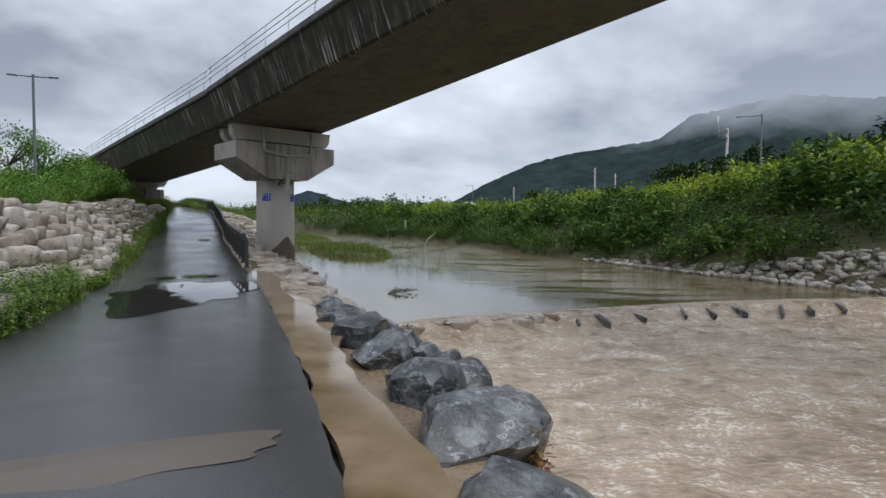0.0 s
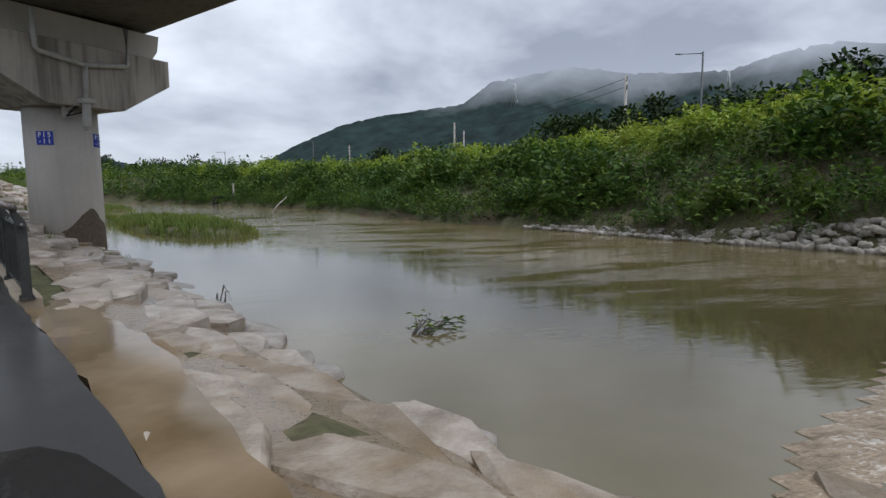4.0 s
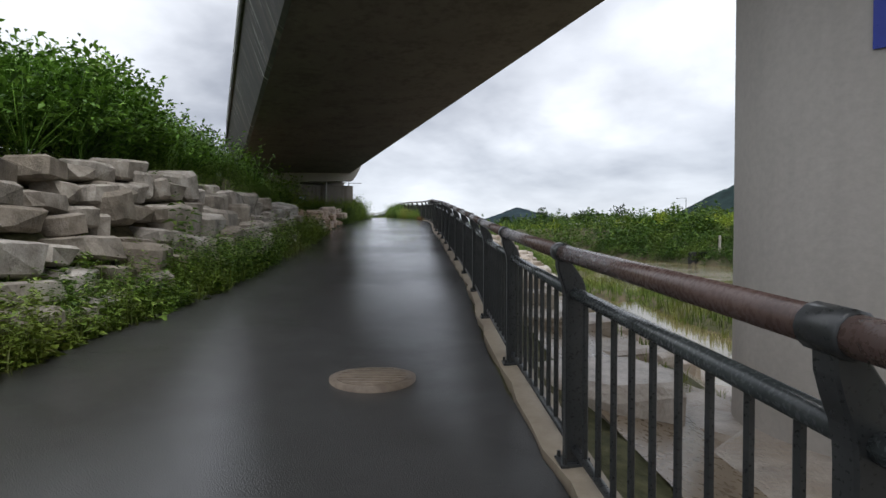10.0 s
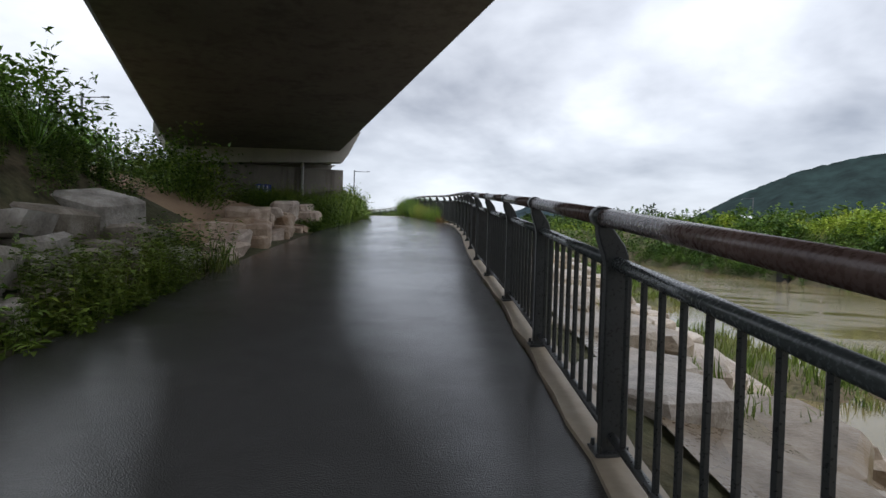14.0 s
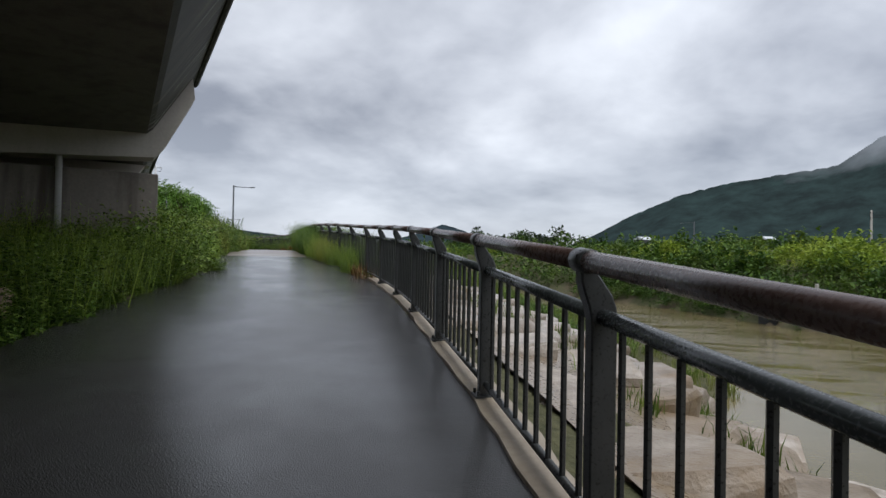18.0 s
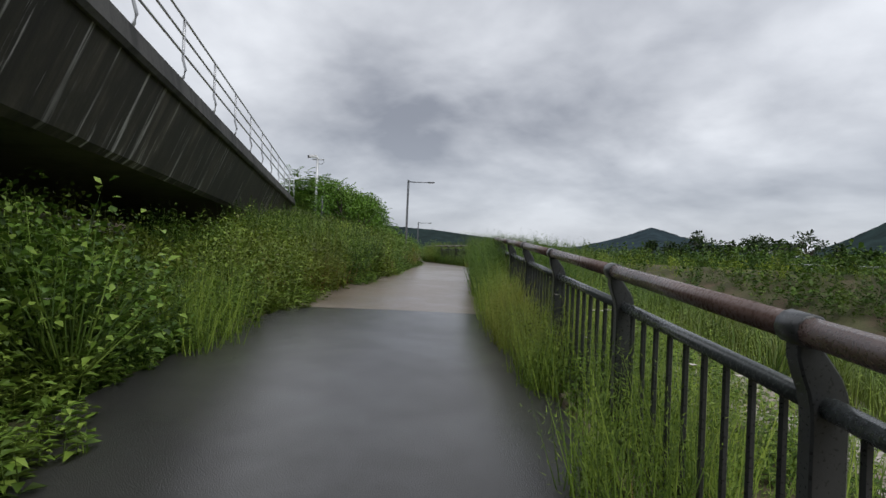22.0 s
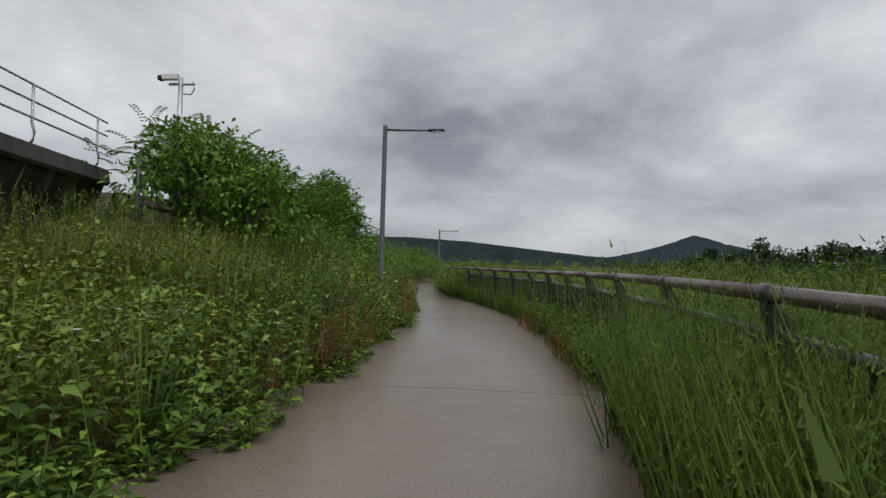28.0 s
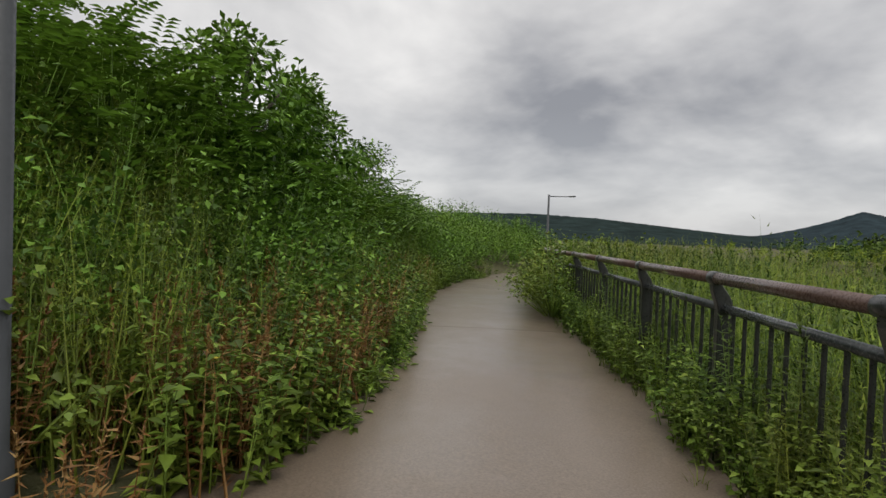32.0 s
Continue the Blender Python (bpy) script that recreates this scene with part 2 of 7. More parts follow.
def mat_concrete(name, lo, hi, streak, amount, rough=0.8):
    m, n, l, b, _ = material(name)
    t = noise_node(n, l, 0.8, 6)
    f = noise_node(n, l, 25.0, 6)
    st = noise_node(n, l, 1.0, 5, "Object", (5.0, 5.0, 0.35))
    st2 = noise_node(n, l, 1.0, 5, "Object", (1.2, 1.2, 0.2))
    col = ramp(n, l, mix(n, l, 0.4, t, f, "FLOAT"), [(0.3, lo), (0.7, hi)])
    dark = mix(n, l, 0.5, st, st2, "FLOAT")
    col = mix(n, l, ramp(n, l, dark, [(0.48, (0, 0, 0)), (0.62, (amount,) * 3)]), col, streak)
    l.new(col, b.inputs["Base Color"])
    b.inputs["Roughness"].default_value = rough
    bump(n, l, b, f, 0.25, 0.008)
    return m


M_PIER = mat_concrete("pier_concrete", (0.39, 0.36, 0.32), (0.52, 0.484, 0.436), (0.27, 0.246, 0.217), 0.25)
# Cap concrete: run-off streaks, deepened so the colour also carries its faces' shade.
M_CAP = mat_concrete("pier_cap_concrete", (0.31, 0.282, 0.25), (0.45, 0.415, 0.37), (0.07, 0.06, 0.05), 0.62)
# Girder concrete darker than the pier's: shade under the bridge is in the colour.
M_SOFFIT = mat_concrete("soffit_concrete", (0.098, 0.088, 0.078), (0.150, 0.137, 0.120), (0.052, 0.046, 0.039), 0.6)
M_WALL = mat_concrete("stained_wall", (0.17, 0.15, 0.13), (0.27, 0.24, 0.21), (0.07, 0.055, 0.045), 0.85)
M_KERB = mat_concrete("kerb_concrete", (0.257, 0.210, 0.151), (0.367, 0.307, 0.230), (0.156, 0.120, 0.086), 0.4, 0.5)


def mat_fascia():
    m, n, l, b, _ = material("streaked_fascia")
    f = noise_node(n, l, 20.0, 6)
    st = noise_node(n, l, 1.0, 6, "Object", (0.25, 3.5, 0.25), 0.65)
    st2 = noise_node(n, l, 1.0, 6, "Object", (0.35, 8.0, 0.35), 0.65)
    patch = noise_node(n, l, 0.45, 4)
    col = ramp(n, l, st, [(0.34, (0.010, 0.009, 0.006)), (0.48, (0.030, 0.026, 0.016)), (0.6, (0.075, 0.066, 0.043)), (0.74, (0.17, 0.152, 0.115))])
    algae = noise_node(n, l, 1.1, 7, rough=0.65)
    col = mix(n, l, ramp(n, l, algae, [(0.42, (0.85, 0.85, 0.85)), (0.62, (0, 0, 0))]), col, (0.020, 0.019, 0.011))
    white = ramp(n, l, st2, [(0.57, (0, 0, 0)), (0.64, (0.85, 0.85, 0.85))])
    white = mix(n, l, 1.0, white, ramp(n, l, patch, [(0.45, (0, 0, 0)), (0.57, (1, 1, 1))]), blend="MULTIPLY")
    col = mix(n, l, white, col, (0.5, 0.49, 0.45))
    l.new(col, b.inputs["Base Color"])
    b.inputs["Roughness"].default_value = 0.7
    bump(n, l, b, f, 0.25, 0.01)
    return m


M_FASCIA = mat_fascia()
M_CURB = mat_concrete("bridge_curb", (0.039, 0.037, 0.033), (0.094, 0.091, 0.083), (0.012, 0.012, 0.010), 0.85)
M_STEEL = mat_simple("galvanised_rail", (0.42, 0.43, 0.44), (0.55, 0.56, 0.57), 0.4, metal=0.6)
M_FENCE = mat_simple("dark_fence_paint", (0.022, 0.024, 0.024), (0.05, 0.052, 0.052), 0.32, 6.0, fine=90, bumpy=0.1)
M_TOPRAIL = mat_simple("brown_handrail", (0.06, 0.035, 0.028), (0.15, 0.10, 0.085), 0.28, 3.0, fine=70, bumpy=0.12, coord="World")
M_MIDRAIL = mat_simple("green_grey_rail", (0.035, 0.042, 0.042), (0.085, 0.095, 0.095), 0.25, 5.0, fine=90, bumpy=0.1, coord="World")
M_POLE = mat_simple("lamp_pole_grey", (0.035, 0.04, 0.045), (0.06, 0.065, 0.072), 0.6, 2.0, fine=50, bumpy=0.05)
M_PIPE = mat_simple("grey_drain_pipe", (0.34, 0.33, 0.31), (0.45, 0.44, 0.42), 0.5, 5.0)
M_RUST = mat_simple("rusty_iron", (0.12, 0.085, 0.06), (0.24, 0.19, 0.14), 0.6, 14.0)
M_BLUE = mat_simple("blue_enamel", (0.01, 0.03, 0.33), (0.018, 0.05, 0.42), 0.35, 6.0, bumpy=0.05)
M_WHITE = mat_simple("white_paint", (0.7, 0.7, 0.7), (0.8, 0.8, 0.8), 0.5, 6.0, bumpy=0.05)
M_DIRT = mat_simple("bare_soil", (0.24, 0.15, 0.088), (0.42, 0.285, 0.18), 0.9, 1.2, 8, 0.6, 18.0, coord="World", dist=0.04)
M_MUD = mat_simple("wet_mud", (0.12, 0.085, 0.052), (0.25, 0.19, 0.125), 0.3, 1.6, 8, 0.4, 22.0, coord="World", dist=0.02)
M_BARK = mat_simple("bark", (0.06, 0.05, 0.04), (0.13, 0.11, 0.09), 0.9, 9.0)
M_DARK = mat_simple("dark_void", (0.01, 0.01, 0.01), (0.02, 0.02, 0.02), 0.9)
M_GREENHOUSE = mat_simple("greenhouse_film", (0.10, 0.12, 0.14), (0.17, 0.19, 0.21), 0.35, 1.0)
M_ROOF = mat_simple("pale_roof", (0.45, 0.47, 0.5), (0.6, 0.62, 0.65), 0.5, 1.0)
M_WOOD = mat_simple("weathered_wood", (0.3, 0.28, 0.25), (0.45, 0.42, 0.38), 0.8, 3.0)


def mat_ground():
    m, n, l, b, _ = material("bank_ground")
    t = noise_node(n, l, 0.35, 6, "World")
    f = noise_node(n, l, 9.0, 8, "World")
    soil = ramp(n, l, f, [(0.3, (0.06, 0.045, 0.03)), (0.7, (0.17, 0.125, 0.085))])
    green = ramp(n, l, f, [(0.3, (0.032, 0.046, 0.016)), (0.7, (0.080, 0.104, 0.038))])
    l.new(mix(n, l, ramp(n, l, t, [(0.32, (0, 0, 0)), (0.5, (0.6, 0.6, 0.6))]), soil, green), b.inputs["Base Color"])
    b.inputs["Roughness"].default_value = 0.9
    b.inputs["Specular IOR Level"].default_value = 0.2
    bump(n, l, b, f, 0.6, 0.05)
    return m


M_GROUND = mat_ground()


def mat_water(name, lo, hi, ripple, dist, rough, foam=0.0, stretch=(1, 1, 1), ior=1.33, patch=0.22, current=False):
    m, n, l, b, _ = material(name)
    t = noise_node(n, l, patch, 5, "World")
    w1 = noise_node(n, l, 2.2, 5, "World", stretch, 0.6)
    w2 = noise_node(n, l, 9.0, 4, "World", stretch, 0.55)
    h = mix(n, l, 0.35, w1, w2, "FLOAT")
    col = ramp(n, l, t, [(0.35, lo), (0.65, hi)])
    if foam:
        w3 = noise_node(n, l, 24.0, 4, "World", stretch, 0.6)
        crest_ = mix(n, l, 0.4, h, w3, "FLOAT")
        col = mix(n, l, ramp(n, l, h, [(0.36, (0.8, 0.8, 0.8)), (0.48, (0, 0, 0))]), col, tuple(0.6 * v for v in lo))
        col = mix(n, l, ramp(n, l, crest_, [(0.52, (0, 0, 0)), (0.6, (foam,) * 3)]), col, (0.72, 0.66, 0.57))
    l.new(col, b.inputs["Base Color"])
    b.inputs["Roughness"].default_value, b.inputs["IOR"].default_value = rough, ior
    relief = bump(n, l, b, h, ripple, dist)
    if current:
        # the current runs in mid-river: across = x + 0.37 y
        g = n.new("ShaderNodeNewGeometry")
        across = n.new("ShaderNodeVectorMath")
        across.operation = "DOT_PRODUCT"
        across.inputs[1].default_value = (1.0, 0.37, 0.0)
        l.new(g.outputs["Position"], across.inputs[0])
        edge = n.new("ShaderNodeMath")
        edge.operation = "MULTIPLY_ADD"
        edge.inputs[1].default_value = 7.0
        l.new(t, edge.inputs[0])
        l.new(across.outputs["Value"], edge.inputs[2])
        flow = span(n, l, edge.outputs[0], 11.5, 16.0, 0.0, 1.0)
        streak = ramp(n, l, noise_node(n, l, 0.9, 4, "World", (0.3, 1.0, 1.0), 0.6), [(0.43, (0, 0, 0)), (0.55, (1, 1, 1))])
        both = n.new("ShaderNodeMath")
        both.operation = "MULTIPLY"
        l.new(flow, both.inputs[0])
        l.new(streak, both.inputs[1])
        l.new(span(n, l, both.outputs[0], 0.0, 1.0, ripple * 0.14, min(1.0, ripple * 2.6)), relief.inputs["Strength"])
    return m


M_POOL = mat_water("calm_muddy_water", (0.11, 0.09, 0.036), (0.175, 0.142, 0.075), 0.35, 0.11, 0.03, stretch=(0.4, 1.0, 1), ior=1.5, current=True)
M_RAPID = mat_water("brown_rapids", (0.33, 0.25, 0.17), (0.45, 0.36, 0.265), 1.0, 0.22, 0.25, foam=0.85, stretch=(0.7, 1.0, 1))
M_OCHRE = mat_water("ochre_puddle", (0.13, 0.092, 0.048), (0.24, 0.18, 0.115), 0.12, 0.01, 0.1, patch=1.3)


def mat_puddle():
    m, n, l, b, _ = material("puddle_film")
    h = noise_node(n, l, 5.0, 3, "World", (1, 0.6, 1))
    b.inputs["Base Color"].default_value = (0.026, 0.025, 0.024, 1)
    b.inputs["Roughness"].default_value, b.inputs["IOR"].default_value = 0.03, 1.33
    bump(n, l, b, h, 0.07, 0.02)
    return m


M_PUDDLE = mat_puddle()


def mat_leaf(name, shades, patch=(0.10, 0.10, 0.02), patch_amount=0.4, through=0.2, gloss=0.45, scale=0.35):
    m, n, l, b, out = material(name)
    g = n.new("ShaderNodeNewGeometry")
    col = ramp(n, l, g.outputs["Random Per Island"], [(i / max(1, len(shades) - 1), c) for i, c in enumerate(shades)])
    t = noise_node(n, l, scale, 4, "World")
    col = mix(n, l, ramp(n, l, t, [(0.48, (0, 0, 0)), (0.66, (patch_amount,) * 3)]), col, patch)
    l.new(col, b.inputs["Base Color"])
    b.inputs["Roughness"].default_value = gloss
    b.inputs["Specular IOR Level"].default_value = 0.22
    tr = n.new("ShaderNodeBsdfTranslucent")
    mx = n.new("ShaderNodeMixShader")
    mx.inputs[0].default_value = through
    l.new(col, tr.inputs["Color"])
    l.new(b.outputs[0], mx.inputs[1])
    l.new(tr.outputs[0], mx.inputs[2])
    l.new(mx.outputs[0], out.inputs[0])
    return m


M_LEAF = mat_leaf("broad_leaves", [(0.024, 0.050, 0.007), (0.062, 0.122, 0.015), (0.126, 0.225, 0.031), (0.253, 0.357, 0.064)], (0.211, 0.217, 0.030), 0.45)
M_FEATHER = mat_leaf("feathery_leaves", [(0.052, 0.095, 0.012), (0.145, 0.23, 0.028), (0.28, 0.375, 0.053)], (0.31, 0.27, 0.052), 0.5, 0.35)
M_COSMOS = mat_leaf("cosmos_threads", [(0.03, 0.070, 0.007), (0.068, 0.13, 0.013), (0.12, 0.195, 0.023)], (0.14, 0.17, 0.023), 0.5, 0.35)
M_GRASS = mat_leaf("grass_blades", [(0.038, 0.068, 0.011), (0.11, 0.17, 0.026), (0.21, 0.27, 0.06)], (0.24, 0.2, 0.06), 0.5, 0.35)
M_MUGWORT = mat_leaf("mugwort_leaves", [(0.026, 0.055, 0.011), (0.075, 0.135, 0.023), (0.15, 0.225, 0.043)], (0.2, 0.2, 0.036), 0.5, 0.25)
M_SHRUB = mat_leaf("shrub_leaves", [(0.025, 0.060, 0.009), (0.082, 0.176, 0.023), (0.198, 0.369, 0.051)], (0.204, 0.314, 0.039), 0.45)
M_FARBANK = mat_leaf("far_bank_leaves", [(0.014, 0.038, 0.007), (0.036, 0.083, 0.012), (0.07, 0.135, 0.02), (0.12, 0.19, 0.03)], (0.15, 0.2, 0.03), 0.45, 0.25, 0.55, 0.3)
M_FARTOP = mat_leaf("goldenrod_leaves", [(0.09, 0.15, 0.018), (0.2, 0.29, 0.03), (0.32, 0.4, 0.05)], (0.36, 0.38, 0.06), 0.6, 0.3, 0.55, 0.3)
M_DRY = mat_leaf("dry_stalks", [(0.12, 0.05, 0.018), (0.22, 0.12, 0.036), (0.32, 0.21, 0.075)], (0.20, 0.075, 0.026), 0.6)
M_TREE = mat_leaf("dark_tree_leaves", [(0.008, 0.017, 0.004), (0.023, 0.045, 0.011), (0.052, 0.090, 0.021)], (0.030, 0.055, 0.014), 0.4, 0.15, 0.6)
M_PINK = mat_leaf("pink_petals", [(0.55, 0.10, 0.20), (0.68, 0.18, 0.30)], (0.6, 0.15, 0.25), 0.2)
M_YELLOW = mat_leaf("yellow_petals", [(0.62, 0.50, 0.05), (0.7, 0.6, 0.1)], (0.6, 0.5, 0.1), 0.2)
M_PALE = mat_leaf("pale_petals", [(0.55, 0.5, 0.48), (0.7, 0.64, 0.62)], (0.6, 0.5, 0.5), 0.2)


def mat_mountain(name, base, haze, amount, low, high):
    """Distant hills: forest, with haze put into the material as a glow that thickens into the cloud base."""
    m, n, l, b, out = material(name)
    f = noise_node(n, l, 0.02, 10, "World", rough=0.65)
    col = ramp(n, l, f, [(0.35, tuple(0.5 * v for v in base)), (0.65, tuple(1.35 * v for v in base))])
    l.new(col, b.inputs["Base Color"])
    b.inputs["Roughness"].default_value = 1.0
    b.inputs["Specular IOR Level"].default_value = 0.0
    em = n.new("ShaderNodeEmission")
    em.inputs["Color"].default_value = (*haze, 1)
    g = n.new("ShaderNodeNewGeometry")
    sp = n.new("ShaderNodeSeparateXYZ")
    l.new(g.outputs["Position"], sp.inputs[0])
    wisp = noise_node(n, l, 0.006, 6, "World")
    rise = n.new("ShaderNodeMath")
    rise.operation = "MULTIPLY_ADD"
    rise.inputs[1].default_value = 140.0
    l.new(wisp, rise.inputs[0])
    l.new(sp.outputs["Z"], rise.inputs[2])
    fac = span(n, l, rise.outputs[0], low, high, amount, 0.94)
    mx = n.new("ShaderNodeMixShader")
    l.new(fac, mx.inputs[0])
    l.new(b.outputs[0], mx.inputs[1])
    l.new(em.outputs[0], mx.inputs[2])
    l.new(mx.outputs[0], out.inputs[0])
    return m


# ---- mesh helpers ----
def link_mesh(name, me, mat, parent=None, label="", smooth=False):
    if mat is not None:
        me.materials.append(mat)
    if smooth:
        me.polygons.foreach_set("use_smooth", [True] * len(me.polygons))
    ob = new(name, me)
    if parent is not None:
        ob.parent = parent
    if label:
        ob["label"] = label
    return ob


def part(name, bm, mat, parent, label="", smooth=False):
    me = bpy.data.meshes.new(name)
    bm.to_mesh(me)
    bm.free()
    return link_mesh(name, me, mat, parent, label, smooth)


def poly(name, verts, faces, mat, parent=None, label="", smooth=False):
    me = bpy.data.meshes.new(name)
    me.from_pydata([tuple(map(float, v)) for v in verts], [], faces)
    me.update()
    return link_mesh(name, me, mat, parent, label, smooth)


def raw_mesh(name, V, F, mat, smooth=False):
    """A large mesh from numpy arrays of vertices (n, 3) and of triangles (m, 3) or quads (m, 4)."""
    me = bpy.data.meshes.new(name)
    k = F.shape[1]
    me.vertices.add(len(V))
    me.vertices.foreach_set("co", np.ascontiguousarray(V, dtype=np.float32).ravel())
    me.loops.add(F.size)
    me.loops.foreach_set("vertex_index", np.ascontiguousarray(F, dtype=np.int32).ravel())
    me.polygons.add(len(F))
    me.polygons.foreach_set("loop_start", np.arange(0, F.size, k, dtype=np.int32))
    me.polygons.foreach_set("loop_total", np.full(len(F), k, dtype=np.int32))
    if smooth:
        me.polygons.foreach_set("use_smooth", np.ones(len(F), dtype=bool))
    me.update(calc_edges=True)
    me.validate()
    me.materials.append(mat)
    return me


def thing(name, label, category, at=(0, 0, 0), rz=0.0, group="", kind=""):
    ob = new(name)
    ob.matrix_basis = pose(*at, 0, 0, rz)
    return tagged(ob, label, category, group, kind)


def box_bm(sx, sy, sz, at=(0, 0, 0), bev=0.0):
    bm = bmesh.new()
    bmesh.ops.create_cube(bm, size=1, matrix=Matrix.Translation(at) @ Matrix.Diagonal((sx, sy, sz, 1)))
    if bev:
        bmesh.ops.bevel(bm, geom=bm.edges[:], offset=bev, segments=2, affect="EDGES", profile=0.6)
    return bm


def tube(points, r, sides=10, cap=True):
    """Vertices and faces of a tube round a line of points; r may be a list."""
    P = [Vector(p) for p in points]
    R = r if isinstance(r, (list, tuple)) else [r] * len(P)
    V, F = [], []
    for i, p in enumerate(P):
        t = (P[min(i + 1, len(P) - 1)] - P[max(i - 1, 0)]).normalized()
        a = t.cross(Vector((0, 0, 1)))
        if a.length < 0.05:
            a = t.cross(Vector((1, 0, 0)))
        a.normalize()
        b = t.cross(a)
        for k in range(sides):
            w = 2 * math.pi * k / sides
            V.append(p + R[i] * (math.cos(w) * a + math.sin(w) * b))
    for i in range(len(P) - 1):
        for k in range(sides):
            j = (k + 1) % sides
            F.append((i * sides + k, i * sides + j, (i + 1) * sides + j, (i + 1) * sides + k))
    if cap:
        F.append(tuple(range(sides))[::-1])
        F.append(tuple((len(P) - 1) * sides + k for k in range(sides)))
    return V, F


def tube_part(name, points, r, mat, parent, label="", sides=10):
    V, F = tube(points, r, sides)
    return poly(name, V, F, mat, parent, label, True)


def extrude_part(name, outline, depth, mat, parent, label="", axis="x", at=0.0):
    """A prism: an outline of (a, b) pairs pushed along axis by depth, centred on at."""
    n = len(outline)
    V = []
    for s in (at - depth / 2, at + depth / 2):
        for a, b in outline:
            V.append((s, a, b) if axis == "x" else (a, s, b) if axis == "y" else (a, b, s))
    F = [tuple(range(n))[::-1], tuple(range(n, 2 * n))]
    F += [(i, (i + 1) % n, n + (i + 1) % n, n + i) for i in range(n)]
    ob = poly(name, V, F, mat, parent, label)
    bm = bmesh.new()
    bm.from_mesh(ob.data)
    bmesh.ops.recalc_face_normals(bm, faces=bm.faces[:])
    bm.to_mesh(ob.data)
    bm.free()
    return ob


# ---- the plan: the path's line, its widths, the river's far waterline ----
LINE = [(3.9, -12.2, 0.32), (2.5, -7.8, 0.30), (1.1, -3.45, 0.26), (-0.28, 0.86, 0.18), (-1.68, 5.14, 0.06), (-3.3, 9.33, 0.02), (-4.95, 13.52, 0.02),
        (-6.77, 17.63, -0.02), (-8.59, 21.75, 0.08), (-10.46, 25.84, 0.21), (-12.5, 29.85, 0.47), (-14.13, 34.04, 0.83), (-16.01, 38.13, 1.24), (-17.81, 42.25, 1.59),
        (-19.51, 46.42, 1.93), (-21.5, 50.46, 2.22), (-23.66, 54.4, 2.45), (-26.16, 58.14, 2.70), (-28.59, 61.93, 2.88), (-30.79, 65.85, 2.99), (-33.11, 69.71, 3.02),
        (-36.1, 74.25, 2.99), (-38.76, 77.59, 2.96), (-41.6, 80.4, 2.96), (-44.7, 83.4, 2.96), (-47.2, 87.1, 2.96), (-48.9, 91.5, 2.96), (-50.4, 96, 2.96),
        (-53, 101, 2.96), (-58, 105.5, 2.96), (-66, 109, 2.96), (-76, 111, 2.96)]
WIDTH = [(-14, 0.35, 2.7), (3, 0.34, 2.65), (7, 0.42, 2.55), (12, 0.42, 2.6), (16, 0.5, 2.65), (20, 0.54, 2.75), (25, 0.58, 2.85), (28, 0.70, 2.85), (31.3, 0.89, 2.62),
         (34, 0.80, 2.7), (36.3, 0.74, 2.6), (39, 0.78, 2.42), (42.5, 0.81, 2.35), (45, 0.72, 2.65), (48, 0.63, 2.8), (51, 0.71, 2.82), (54, 0.90, 2.55), (57, 0.95, 2.35),
         (61, 0.97, 2.2), (64, 0.95, 2.1), (66, 0.88, 1.88), (69.7, 0.76, 1.65), (77, 0.92, 1.65), (81, 0.88, 1.55), (84, 0.8, 1.62), (87, 0.64, 1.5), (90, 0.6, 1.75), (94, 0.6, 1.8), (98, 0.6, 1.5), (125, 0.6, 1.5)]
FENCE = [(17, 0.59), (18.5, 0.605), (21.4, 0.63), (24.7, 0.67), (28, 0.79), (31.3, 0.975), (33, 0.94), (36.3, 0.835), (42.5, 0.91), (47.3, 0.755), (48.9, 0.74), (52, 0.86), (55.3, 1.03), (60, 1.06),
         (65, 1.09), (72, 1.15), (76.3, 1.24), (80, 1.235), (82.6, 1.18), (84.2, 1.09), (87.3, 0.88), (92, 0.82), (125, 0.8)]
SHORE = [(30, -60), (22, -15), (16, 10), (13.6, 18.5), (10.6, 26.0), (8.6, 33), (6.3, 39), (4.3, 46), (3.2, 54), (1.8, 62), (-0.8, 67.5), (-3.7, 73.8),
         (-7, 79), (-10.5, 87), (-17, 97), (-28, 108), (-45, 121), (-80, 140), (-160, 165)]
POOL_Z, RAPID_Z = -0.75, -1.0


def smooth_line(pts, step=0.3):
    P = np.array(pts, float)
    out = []
    for i in range(len(P) - 1):
        p0, p1, p2, p3 = P[max(i - 1, 0)], P[i], P[i + 1], P[min(i + 2, len(P) - 1)]
        k = max(2, int(np.linalg.norm((p2 - p1)[:2]) / step))
        u = np.arange(k)[:, None] / k
        out.append(0.5 * (2 * p1 + (p2 - p0) * u + (2 * p0 - 5 * p1 + 4 * p2 - p3) * u**2 + (3 * p1 - p0 - 3 * p2 + p3) * u**3))
    out.append(P[-1:])
    return np.vstack(out)


CL = smooth_line(LINE)
CS = np.r_[0, np.cumsum(np.linalg.norm(np.diff(CL[:, :2], axis=0), axis=1))]
CS -= CS[np.argmin(np.hypot(CL[:, 0] + 0.28, CL[:, 1] - 0.86))]
CT = np.gradient(CL[:, :2], axis=0)
CT /= np.linalg.norm(CT, axis=1)[:, None]
SH = smooth_line(SHORE, 1.0)
WS = np.array(WIDTH, float)
WD = np.arange(-20, 126, 0.25)
BELL = np.exp(-(np.arange(-24, 25) * 0.25 / 2.0) ** 2 / 2)
BELL /= BELL.sum()
